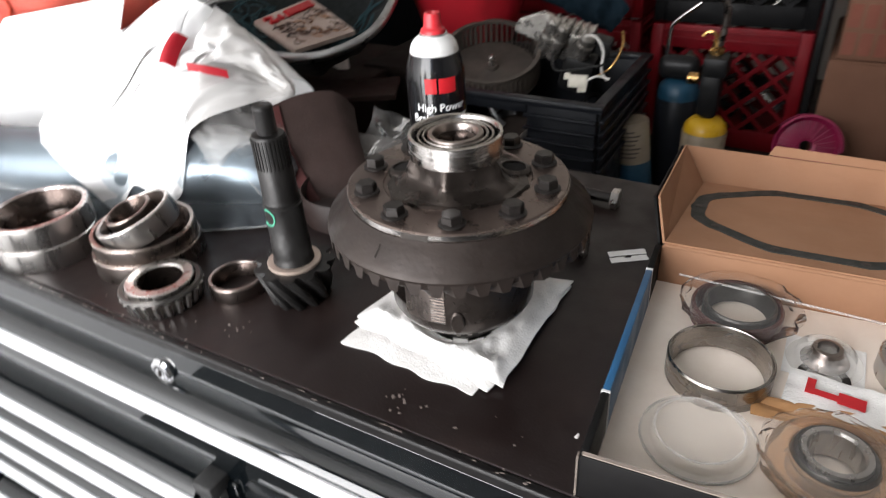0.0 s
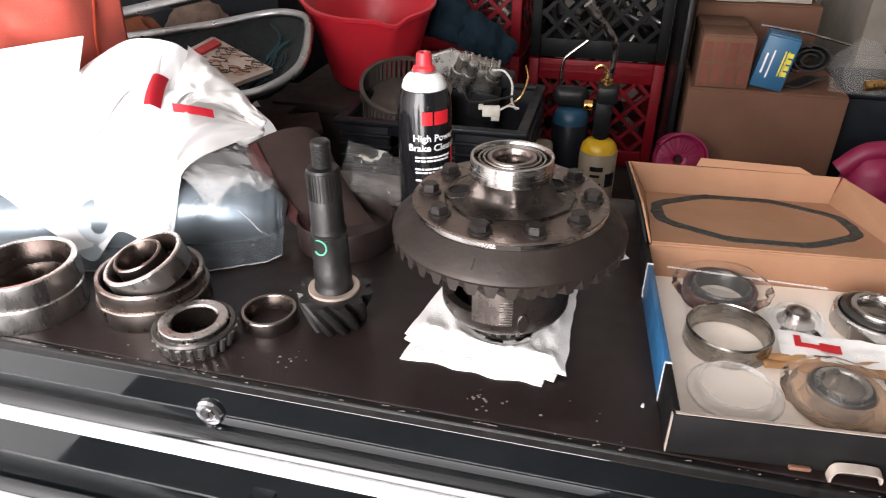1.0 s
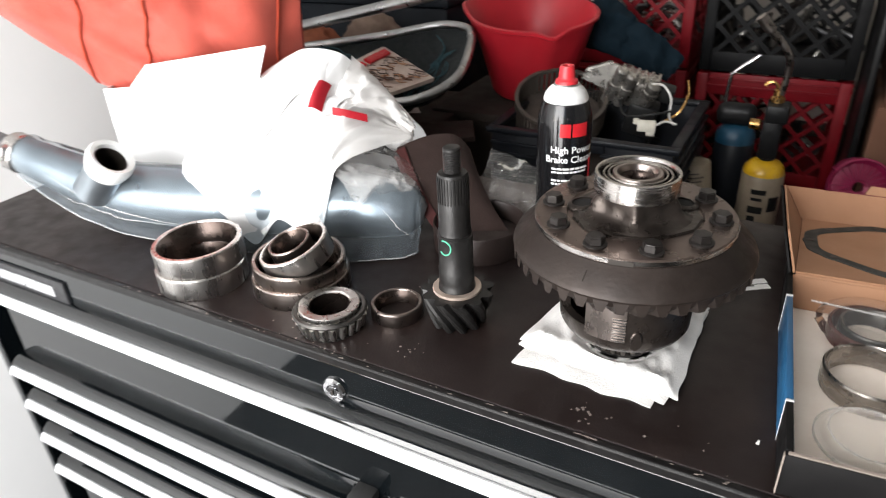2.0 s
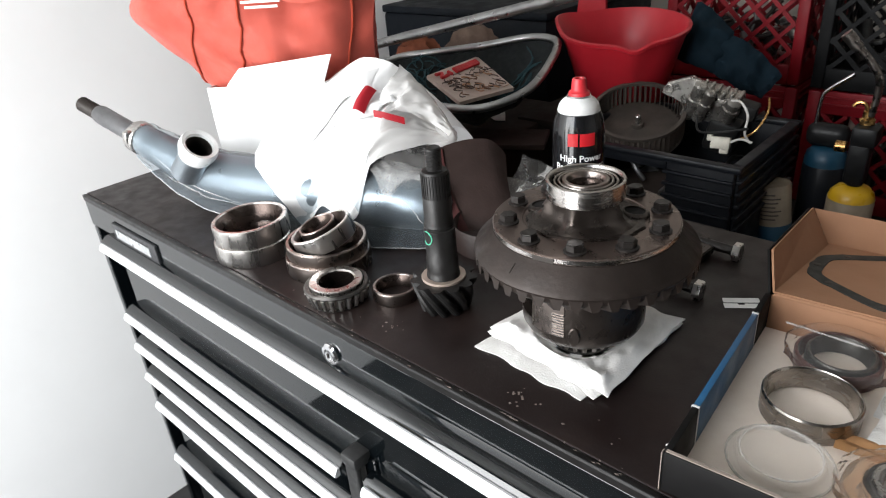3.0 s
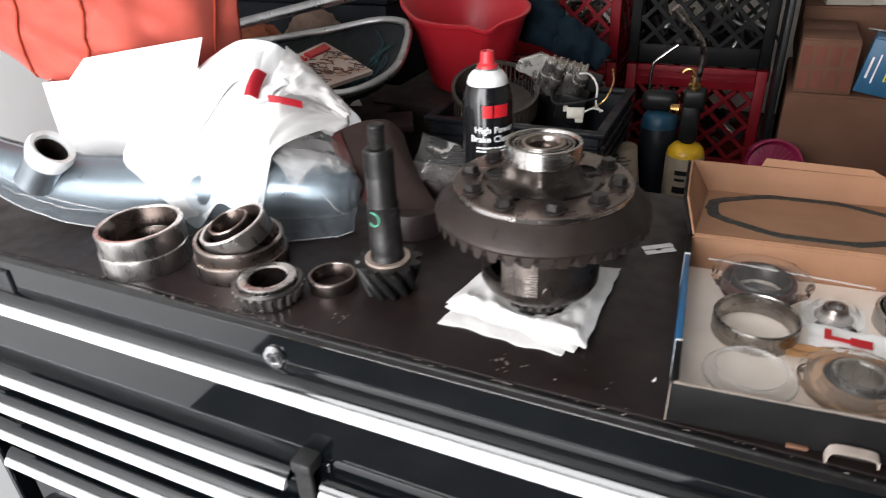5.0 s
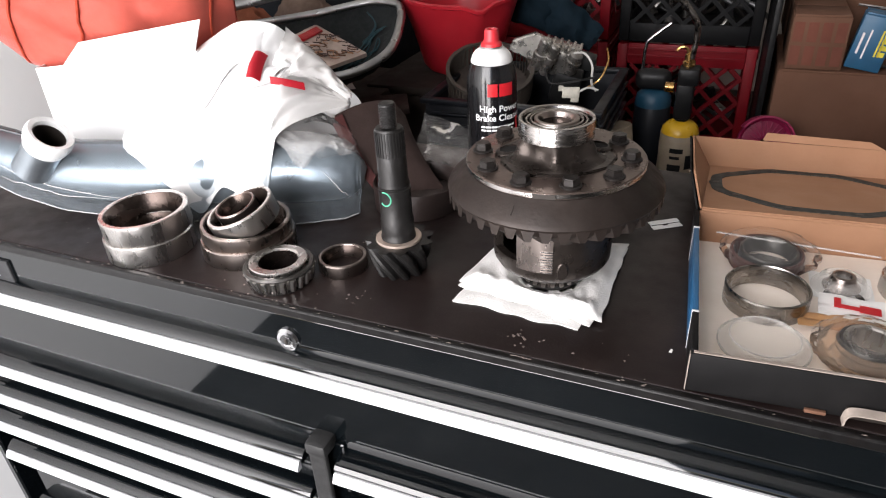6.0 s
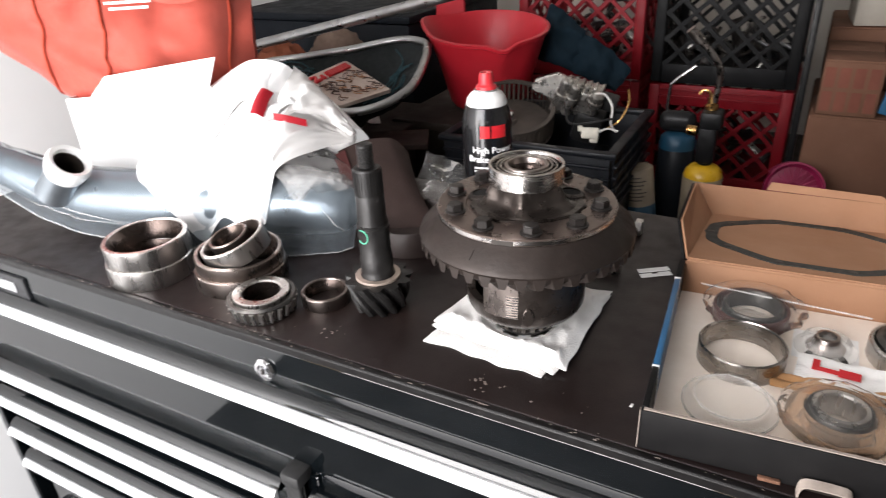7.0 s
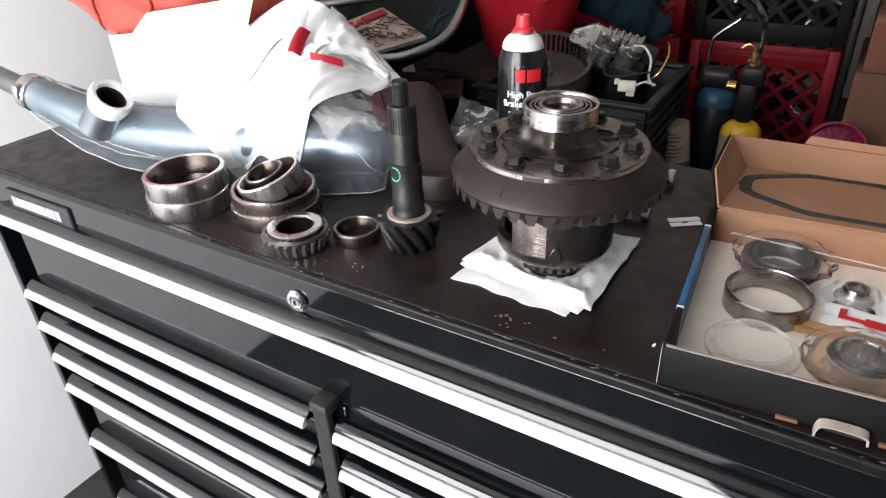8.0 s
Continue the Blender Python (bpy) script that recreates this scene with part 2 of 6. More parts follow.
paper_white = material("white paper towel", (0.86, 0.85, 0.83), 0.9, dark=(0.73, 0.715, 0.69), scale=24, bump=0.35, bump_scale=500, subsurface=0.1)
carton_white = material("white carton", (0.85, 0.85, 0.84), 0.6, dark=(0.81, 0.81, 0.80), scale=12)
bag_white = material("white carrier bag film", (0.84, 0.84, 0.84), 0.34, dark=(0.79, 0.79, 0.785), scale=10, bump=0.10, bump_scale=50, subsurface=0.15)
print_red = material("red print", (0.55, 0.012, 0.02), 0.45, dark=(0.42, 0.01, 0.015), scale=40)
orange_cloth = material("orange woven polypropylene", (0.46, 0.074, 0.048), 0.75, dark=(0.385, 0.058, 0.037), scale=12, bump=0.3, bump_scale=600, sheen=0.2)
orange_seam = material("dark orange seam", (0.42, 0.05, 0.02), 0.8, scale=60, bump=0.3, bump_scale=500)
silver_body = material("brushed aluminium pipe", (0.33, 0.36, 0.385), 0.34, metal=0.88, dark=(0.23, 0.26, 0.285), scale=9, rough_var=0.09)
grey_rod = material("grey steel rod", (0.19, 0.19, 0.195), 0.42, metal=0.8, scale=24)
film_clear = film_material("hazy blue-clear plastic film", (0.78, 0.835, 0.87), 0.78, 0.17, (0.25, 0.29, 0.32), 22, 0.35)
bag_thin = film_material("thin white carrier bag film", (0.90, 0.89, 0.88), 0.34, 0.26, (0.80, 0.785, 0.77), 16, 0.3)
film_amber = film_material("amber waxed film", (0.90, 0.76, 0.62), 0.80, 0.2, (0.60, 0.45, 0.34))
film_cloudy = film_material("cloudy blister plastic", (0.98, 0.975, 0.965), 0.74, 0.16, (0.82, 0.79, 0.75))
amber_paper = material("amber waxed paper", (0.44, 0.235, 0.10), 0.4, dark=(0.33, 0.165, 0.07), scale=30, rough_var=0.1)
film_bright = film_material("clear blister plastic", (0.98, 0.975, 0.965), 0.945, 0.12, (0.74, 0.72, 0.70), 30, 0.45)
film_milky = film_material("milky blister plastic", (0.97, 0.97, 0.97), 0.72, 0.16)
brown_pad = material("brown-grey backing sheet", (0.030, 0.0178, 0.0152), 0.8, dark=(0.021, 0.0122, 0.0103), scale=15, bump=0.2, bump_scale=300, gloss=0.25)
tin_brown = material("dark brown tin", (0.020, 0.011, 0.009), 0.55, dark=(0.013, 0.0072, 0.006), scale=20, bump=0.1)
brown_edge = material("reddish fibre edge", (0.060, 0.0165, 0.0155), 0.7, scale=40, gloss=0.25)
can_black = material("glossy black can", (0.008, 0.008, 0.009), 0.16, scale=20, coat=0.2, rough_var=0.05)
can_white = material("white can shoulder", (0.80, 0.80, 0.79), 0.35, scale=20)
cap_red = material("red plastic nozzle", (0.62, 0.03, 0.04), 0.4, scale=40)
print_white = material("white print", (0.80, 0.80, 0.80), 0.5, scale=40)
kraft = material("kraft cardboard", (0.375, 0.200, 0.117), 0.8, dark=(0.315, 0.162, 0.091), scale=9, bump=0.12, bump_scale=200, gloss=0.3)
# Kraft board again, the dimness at the back put into its colour.
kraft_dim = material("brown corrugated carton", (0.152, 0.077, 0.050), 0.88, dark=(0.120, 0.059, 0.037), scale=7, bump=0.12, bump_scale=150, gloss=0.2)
kraft_print = material("red-brown carton print", (0.180, 0.064, 0.044), 0.85, scale=12, gloss=0.2)
box_black = material("printed black carton", (0.006, 0.0058, 0.006), 0.5, dark=(0.010, 0.0095, 0.0095), scale=14, gloss=0.10)
box_blue = material("printed blue carton", (0.015, 0.098, 0.215), 0.42, dark=(0.012, 0.08, 0.18), scale=14, coat=0.1)
edge_white = material("bare carton edge", (0.34, 0.285, 0.245), 0.85, scale=60)
kit_liner = material("paper-lined box floor", (0.86, 0.775, 0.69), 0.7, dark=(0.73, 0.625, 0.53), scale=10, bump=0.12, bump_scale=120)
gasket_grey = material("grey-green gasket sheet", (0.040, 0.041, 0.037), 0.75, dark=(0.028, 0.029, 0.026), scale=40, bump=0.15, bump_scale=400)
seal_brown = material("brown waxed wrap", (0.27, 0.115, 0.05), 0.3, dark=(0.10, 0.042, 0.022), scale=60, rough_var=0.1)
cup_maroon = material("maroon bearing cup", (0.10, 0.035, 0.032), 0.32, metal=0.5, scale=22)
magnet_white = material("white printed label", (0.76, 0.74, 0.72), 0.6, scale=60)
bench_dark = material("dark brown work bench", (0.034, 0.0245, 0.0205), 0.75, dark=(0.020, 0.0145, 0.012), scale=8, bump=0.2, gloss=0.25)
plastic_red = material("red plastic", (0.43, 0.014, 0.024), 0.42, dark=(0.35, 0.011, 0.019), scale=9, rough_var=0.1)
crate_red = material("red crate plastic", (0.205, 0.0038, 0.0095), 0.5, dark=(0.15, 0.0028, 0.0065), scale=12, per_piece=0.1, gloss=0.3)
crate_black = material("black crate plastic", (0.0045, 0.0045, 0.005), 0.55, dark=(0.0075, 0.0075, 0.008), scale=12, gloss=0.18)
crate_navy = material("dark blue-black crate plastic", (0.0065, 0.0075, 0.010), 0.42, dark=(0.010, 0.0115, 0.0150), scale=12, gloss=0.28)
navy_cloth = material("dark teal cloth", (0.0075, 0.0165, 0.0245), 0.9, dark=(0.005, 0.011, 0.0165), scale=14, bump=0.3, bump_scale=400, gloss=0.1)
net_dark = material("dark green netting", (0.006, 0.008, 0.0085), 0.95, dark=(0.014, 0.017, 0.0175), scale=40, bump=0.5, bump_scale=300)
net_teal = material("teal cord", (0.012, 0.05, 0.062), 0.7, scale=60)
alu_dull = material("dull aluminium tube", (0.42, 0.42, 0.42), 0.35, metal=1.0, dark=(0.29, 0.29, 0.29), scale=20, rough_var=0.1)
mag_paper = material("magazine cover paper", (0.50, 0.405, 0.355), 0.4, dark=(0.38, 0.275, 0.23), scale=26)
tote_blue = material("blue-black tote plastic", (0.004, 0.0055, 0.0085), 0.6, dark=(0.006, 0.0085, 0.012), scale=10, bump=0.1, gloss=0.2)
rust_cloth = material("rust-brown rag", (0.26, 0.088, 0.048), 0.9, dark=(0.16, 0.053, 0.031), scale=24, bump=0.4, bump_scale=300, gloss=0.1)
tan_cloth = material("grey-tan rag", (0.21, 0.15, 0.12), 0.9, dark=(0.12, 0.083, 0.066), scale=24, bump=0.4, bump_scale=300, gloss=0.1)
mag_dark = material("dark brown print", (0.05, 0.022, 0.016), 0.5, scale=40)
blower_grey = material("dusty grey plastic", (0.075, 0.060, 0.049), 0.7, dark=(0.038, 0.031, 0.026), scale=16, bump=0.15)
alloy_cast = material("cast alloy housing", (0.50, 0.48, 0.45), 0.30, metal=0.85, dark=(0.17, 0.155, 0.14), scale=24, bump=0.25, bump_scale=200)
steel_grey = material("grey bearing steel", (0.36, 0.335, 0.31), 0.26, metal=1.0, dark=(0.22, 0.20, 0.185), scale=18, stretch=(1, 1, 3), rough_var=0.07)
wire_black = material("black wire sleeve", (0.012, 0.012, 0.012), 0.5, scale=60)
wire_white = material("white wire sleeve", (0.65, 0.63, 0.60), 0.5, scale=60)
clip_cream = material("cream plastic connector", (0.72, 0.68, 0.58), 0.5, scale=60)
brass = material("brass", (0.55, 0.33, 0.12), 0.3, metal=1.0, dark=(0.40, 0.22, 0.08), scale=40)
torch_steel = material("heat-tinted steel tube", (0.36, 0.33, 0.31), 0.3, metal=1.0, dark=(0.2, 0.17, 0.15), scale=30)
torch_black = material("black torch plastic", (0.008, 0.008, 0.0085), 0.4, scale=40, gloss=0.25)
cyl_yellow = material("yellow cylinder paint", (0.50, 0.29, 0.012), 0.35, dark=(0.54, 0.31, 0.01), scale=24)
cyl_label = material("cream cylinder label", (0.27, 0.22, 0.16), 0.45, dark=(0.2, 0.155, 0.11), scale=24)
cyl_blue = material("blue cylinder paint", (0.010, 0.052, 0.092), 0.4, dark=(0.008, 0.042, 0.075), scale=24)
magenta = material("magenta plastic", (0.27, 0.012, 0.062), 0.45, dark=(0.22, 0.0095, 0.05), scale=16, subsurface=0.05)
carton_blue = material("blue parts carton", (0.022, 0.105, 0.20), 0.45, dark=(0.018, 0.085, 0.165), scale=16)
print_yellow = material("yellow print", (0.75, 0.62, 0.05), 0.5, scale=40)
lip_black = material("worn black front lip", (0.0045, 0.0040, 0.0040), 0.38, dark=(0.011, 0.0082, 0.0075), mix=(0.55, 0.75), scale=40, rough_var=0.1, gloss=0.35)
film_crisp = film_material("crisp clear bag film", (0.95, 0.95, 0.95), 0.85, 0.12, (0.46, 0.45, 0.44), 20, 0.45)
# Near-black colour that stands in for the shade inside holes and grooves.
hole_black = material("deep shadowed hole", (0.005, 0.004, 0.0038), 0.9, scale=30)
blade_steel = material("pale blade steel", (0.80, 0.79, 0.77), 0.45, dark=(0.70, 0.69, 0.67), scale=60)
print_crimson = material("crimson bag print", (0.34, 0.005, 0.014), 0.5, dark=(0.27, 0.004, 0.011), scale=40)
cream_board = material("cream coated board", (0.40, 0.365, 0.315), 0.6, dark=(0.32, 0.285, 0.24), scale=9)
pale_wall = material("pale carton board", (0.20, 0.175, 0.145), 0.8, scale=8)
debris = material("pale metal flakes", (0.24, 0.20, 0.18), 0.5, scale=200)

# ---- the garage ----
def slab(name, sx, sy, sz, centre, mat, label):
    return single(name, box(sx, sy, sz, centre), mat, label, "structure", smooth=0, kind="structure")


slab("floor", 4.8, 3.7, 0.1, (1.2, 0.2, -0.05), concrete, "stained grey concrete garage floor")
slab("wall_west", 0.1, 3.5, 2.6, (-1.05, 0.25, 1.3), wall_paint, "white painted side wall beside the tool chest")
slab("wall_north", 4.6, 0.1, 2.6, (1.08, 1.95, 1.3), back_paint, "cream painted back wall behind the stored clutter")
# Unseen far wall and ceiling, added pale to bounce fill light.
slab("wall_east", 0.1, 3.5, 2.6, (3.43, 0.25, 1.3), wall_paint, "unseen far side wall, added white to bounce light back")
slab("ceiling", 4.8, 3.6, 0.1, (1.13, 0.2, 2.65), ceiling_paint, "unseen ceiling, added pale to bounce light down")
# Unseen front wall, added to bound the incoming light.
front = thing("wall_south", "unseen front wall, added with a wide doorway for the light", "structure")
front["kind"] = "structure"
part("wall_panel", box(2.58, 0.1, 2.6, (2.09, -1.55, 1.3)), grey_wall, front, smooth=0)
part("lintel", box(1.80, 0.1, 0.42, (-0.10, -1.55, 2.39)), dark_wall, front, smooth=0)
slab("outside_ground", 60, 30, 0.1, (0, -16.7, -0.06), concrete, "pale driveway outside the garage")

# ---- the tool chest ----
CX0, CX1, DEPTH, TOP = -0.711, 0.711, 0.47, 1.0
chest = thing("tool_chest", "glossy black steel tool chest with pale metal drawer handles", "tool chest")
part("carcass", box(1.398, 0.40, 0.86, (0, 0.262, 0.51), 0.004), chest_black, chest, smooth=12)
part("side_panel", box(0.016, 0.46, 0.90, (CX0 + 0.010, 0.237, 0.51), 0.004), chest_black, chest, smooth=12)
part("side_panel", box(0.016, 0.46, 0.90, (CX1 - 0.010, 0.237, 0.51), 0.004), chest_black, chest, smooth=12)
part("front_stile", box(0.016, 0.034, 0.855, (CX0 + 0.011, 0.018, 0.5125), 0.003), chest_black, chest, smooth=12)
part("front_stile", box(0.016, 0.034, 0.855, (CX1 - 0.011, 0.018, 0.5125), 0.003), chest_black, chest, smooth=12)
part("centre_post", box(0.050, 0.030, 0.74, (0.022, 0.016, 0.44), 0.003), chest_black, chest, smooth=12)
part("top_rail", box(1.422, 0.040, 0.054, (0, 0.0205, 0.9655), 0.004), chest_black, chest, smooth=12)
part("front_lip", box(1.424, 0.0085, 0.0118, (0, 0.00425, 0.9941), 0.0025, seg=3), lip_black, chest, "worn rounded front lip", smooth=12)
part("top_panel", box(1.424, 0.4635, 0.012, (0, 0.2404, 0.9942), 0.0012, seg=2), chest_top_mat, chest, "worn dark top with scratched front edge", smooth=12)


def drawer(x0, x1, zh, znext, n):
    """A drawer front with its rounded black grip and pale handle strip."""
    w, cx = x1 - x0, (x0 + x1) / 2
    h = zh - znext - 0.012
    d = part("drawer", box(w, 0.02, h, (cx, 0.016, zh - 0.004 - h / 2), 0.002), chest_black, chest, smooth=12)
    grip = [(-0.018, 0.0056), (-0.016, 0.0092), (-0.009, 0.0145), (0.002, 0.0165), (0.010, 0.0160), (0.010, 0.000), (-0.018, 0.000)]
    part("grip", prism([(y, z) for y, z in grip], x0, x1, m=Matrix(((0, 0, 1, 0), (1, 0, 0, 0), (0, 1, 0, zh), (0, 0, 0, 1)))), chest_black, d)
    strip = [(-0.0310, -0.0082), (-0.0326, -0.0064), (-0.0322, -0.0032), (-0.0285, 0.0036), (-0.0265, 0.0050), (-0.0235, 0.0048), (-0.0235, -0.0082)]
    part("handle", prism([(y + 0.006, z) for y, z in strip], x0 + 0.002, x1 - 0.002, m=Matrix(((0, 0, 1, 0), (1, 0, 0, 0), (0, 1, 0, zh), (0, 0, 0, 1)))), handle_alu, d, "pale satin aluminium handle strip")


LEVELS = [0.927, 0.779, 0.711, 0.639, 0.566, 0.424, 0.245, 0.09]
drawer(-0.632, 0.632, LEVELS[0], LEVELS[1], 0)
for i in range(1, 7):
    drawer(-0.634, -0.004, LEVELS[i], LEVELS[i + 1], i)
    drawer(0.041, 0.634, LEVELS[i], LEVELS[i + 1], i)
strap = part("strap", box(0.024, 0.008, 0.72, (0.020, -0.014, 0.45), 0.003), strap_black, chest, "black locking strap over the centre post", smooth=12)
part("strap_loop", box(0.029, 0.030, 0.020, (0.020, -0.006, 0.811), 0.005), strap_black, strap)
lock = part("lock", lathe([(0.0145, 0), (0.0145, 0.003), (0.0125, 0.0055), (0.0085, 0.006), (0.0078, 0.004), (0.006, 0.004), (0.0055, 0.0065), (0.001, 0.0065)], 32, m=Matrix.Translation((0, 0.001, 0.958)) @ pose(0, 0, 0, 90)), chrome, chest, "round chrome key lock")
# Dark bar painted as the shade in the keyhole.
part("keyhole", box(0.0022, 0.0012, 0.006, (0, -0.0060, 0.958)), dark_bore, lock, smooth=0)
badge = part("badge", box(0.162, 0.005, 0.036, (-0.517, -0.001, 0.957), 0.0015), badge_plate, chest, "black plate with worn silver lettering bars", smooth=12)
bm = bmesh.new()
x = -0.585
for w in (0.010, 0.011, 0.009, 0.011, 0.004, 0.012, 0.009, 0.011, 0.010, 0.010, 0.011):
    box(w, 0.0008, 0.016, (x + w / 2, -0.0042, 0.957), bm=bm)
    x += w + 0.0017
part("lettering", bm, badge_silver, badge, smooth=0)
for sx in (-0.6, 0.6):
    for sy in (0.09, 0.4):
        caster = part("caster", lathe([(0.03, -0.014), (0.036, -0.01), (0.036, 0.01), (0.03, 0.014)], 20, m=Matrix.Translation((sx, sy, 0.036)) @ pose(0, 0, 0, 0, 90)), strap_black, chest)

# flakes and chips on the worn top
bm = bmesh.new()
rng = random.Random(5)
for cx, cy, n, spread in ((0.254, 0.033, 20, 0.009), (0.07, 0.045, 9, 0.012), (-0.03, 0.02, 16, 0.03), (0.33, 0.02, 7, 0.03), (0.05, 0.17, 8, 0.05), (-0.3, 0.03, 8, 0.1), (0.3, 0.28, 6, 0.06)):
    for k in range(n):
        s = rng.uniform(0.0004, 0.0014)
        a = rng.uniform(0, 3.14)
        p = (cx + rng.gauss(0, spread), max(0.008, cy + rng.gauss(0, spread * 0.6)))
        prism([(s * math.cos(a + q) * rng.uniform(0.6, 1.6), s * math.sin(a + q)) for q in (0, 1.5, 3.1, 4.6)], 0, 0.0004, bm=bm, m=Matrix.Translation((*p, 1.0003)))
for k in range(70):
    s = rng.uniform(0.0003, 0.0014)
    prism([(-s * rng.uniform(1, 3), -0.0006), (s * 2, -0.0004), (s, 0.0007)], 0, 0.0004, bm=bm, m=Matrix.Translation((rng.uniform(-0.7, 0.7), rng.uniform(0.0028, 0.0062), 1.0002)))
single("metal_flakes", bm, debris, "pale flakes and chips scattered on the chest top", "debris", smooth=0, kind="stuff")

# ---- ring gear on its carrier ----
AX = Vector((0.254, 0.142, 0))
diff = thing("differential_carrier", "oily differential carrier with bolted ring gear on a paper towel", "differential", Matrix.Translation((AX.x, AX.y, 1.0)))
part("ring_gear", lathe([(0.066, 0.108), (0.1000, 0.108), (0.1050, 0.1125), (0.1073, 0.1195), (0.1055, 0.1240), (0.0905, 0.1375), (0.088, 0.1405), (0.066, 0.1405)], 96, closed=True), gear_brown, diff, "dark phosphated ring gear with curved teeth")
bm = bmesh.new()
for k in range(41):
    a0 = 2 * math.pi * k / 41
    rows = []
    for s in range(6):
        f = s / 5
        r = 0.072 + 0.0347 * f
        a = a0 + 0.30 * f
        top, wide = 0.1090 + 0.0085 * f, (0.0050 + 0.0012 * f)
        tip = 0.0990 + 0.0080 * f
        row = []
        for dx, z in ((-wide, top), (-wide * 0.45, tip), (wide * 0.45, tip), (wide, top)):
            ang = a + dx / r
            row.append(bm.verts.new((r * math.cos(ang), r * math.sin(ang), z)))
        rows.append(row)
    for p, q in zip(rows, rows[1:]):
        for c in range(4):
            bm.faces.new((p[c], p[(c + 1) % 4], q[(c + 1) % 4], q[c]))
    bm.faces.new(rows[0])
    bm.faces.new(rows[-1][::-1])
tagged(part("gear_teeth", bm, gear_brown, diff, smooth=20), kind="stuff")
part("timing_mark", box(0.0006, 0.010, 0.0008, (0, 0, 0)), dark_bore, diff, smooth=0, at=Matrix.Translation((0.098 * math.cos(radians(-98)), 0.098 * math.sin(radians(-98)), 0.1311)) @ pose(0, 0, 0, 0, 0, -98 + 90) @ pose(0, 0, 0, 42))
NOTCH = radians(-82)
part("flange", lathe([(0.024, 0.1405), (0.0872, 0.1405), (0.0878, 0.1412), (0.0878, 0.1462), (0.0868, 0.1472), (0.0595, 0.1472), (0.0585, 0.1462), (0.024, 0.1462)], 96, closed=True), carrier_iron, diff, "machined flange with bright rim")
part("rim_band", lathe([(0.0870, 0.1415), (0.0881, 0.1418), (0.0881, 0.1458), (0.0870, 0.1461)], 96, closed=True), machined, diff, "bright machined rim band")
part("rim_notch", box(0.020, 0.0022, 0.0044, (0, 0, 0)), dark_bore, diff, smooth=0, at=Matrix.Translation((0.0874 * math.cos(NOTCH), 0.0874 * math.sin(NOTCH), 0.1434)) @ pose(0, 0, 0, 0, 0, math.degrees(NOTCH) + 90))
# hub with ribs and two lugs with holes
HUB_LINE = smooth_line([(0.0312, 0, 0.1720), (0.0306, 0, 0.1650), (0.0312, 0, 0.1585), (0.0338, 0, 0.1528), (0.0395, 0, 0.1500), (0.0500, 0, 0.1482)], 5)


def hub_skin(u, v):
    """A neck that flares into the flange in five soft ridges."""
    i = min(v, 0.9999) * (len(HUB_LINE) - 1)
    k = int(i)
    c = HUB_LINE[k].lerp(HUB_LINE[k + 1], i - k)
    a = 2 * math.pi * u
    ridge = max(0.0, math.cos(2.5 * (a - radians(-75))) ** 2) ** 3
    r = c.x + 0.0115 * ridge * min(1, v * 2.2) * (1 - v) ** 0.6
    z = c.z + 0.0035 * ridge * v * (1 - v) * 4
    return Vector((r * math.cos(a), r * math.sin(a), z))


part("hub", sheet(hub_skin, 110, 22), cast_iron, diff, "cast hub flaring into soft ridges", smooth=70)
part("hub_plug", lathe([(0.030, 0.146), (0.0310, 0.1718), (0.017, 0.1718), (0.016, 0.160)], 40), cast_iron, diff)
plate = [((0.0555 + 0.0035 * math.cos(3 * t)) * math.cos(t), (0.0555 + 0.0035 * math.cos(3 * t)) * math.sin(t)) for t in np.linspace(0.15, 2 * math.pi + 0.15, 15)[:-1]]
part("raised_plate", prism(plate, 0.1455, 0.1484, bevel=0.0010), cast_iron, diff, smooth=30)
for a in (-173, 38):
    m = pose(0, 0, 0, 0, 0, a)
    part("lug", lathe([(0.0150, 0), (0.0140, 0.0032), (0.0115, 0.0048), (0.0100, 0.0048), (0.0098, 0.0)], 36, closed=True, m=m @ Matrix.Translation((0.0455, 0, 0.1465)) @ pose(0, 0, 0, 0, 6)), cast_iron, diff)
    # Solid black disc painted as the shade in the lug's hole.
    part("hole_shade", lathe([(0.0101, 0.0), (0.0101, 0.0030), (0.001, 0.0030)], 28, m=m @ Matrix.Translation((0.0455, 0, 0.1468)) @ pose(0, 0, 0, 0, 6)), hole_black, diff)
# carrier bearing on top: outer race, cage and inner ring
race = part("bearing_race", lathe([(0.0325, 0.169), (0.0362, 0.169), (0.0367, 0.1695), (0.0367, 0.1860), (0.0362, 0.1866), (0.0342, 0.1866), (0.0330, 0.1850), (0.0325, 0.182)], 72, closed=True), machined, diff, "bright bearing outer race")
# Black ring painted as the shade between the bearing rings.
part("groove_shade", lathe([(0.0170, 0.1770), (0.0326, 0.1770), (0.0326, 0.1795), (0.0170, 0.1795)], 56, closed=True), hole_black, race, "dark ring standing in for shade in the bearing groove")
part("bearing_cage", lathe([(0.0278, 0.178), (0.0304, 0.178), (0.0302, 0.1836), (0.0296, 0.1845), (0.0284, 0.1845), (0.0278, 0.1838)], 56, closed=True), steel_grey, race)
part("inner_lip", lathe([(0.0236, 0.178), (0.0260, 0.178), (0.0260, 0.1842), (0.0254, 0.1850), (0.0242, 0.1850), (0.0236, 0.1842)], 56, closed=True), steel_grey, race)
part("inner_ring", lathe([(0.0168, 0.170), (0.0218, 0.170), (0.0218, 0.1848), (0.0211, 0.1857), (0.0180, 0.1857), (0.0168, 0.1840)], 56, closed=True), race_brown, race)
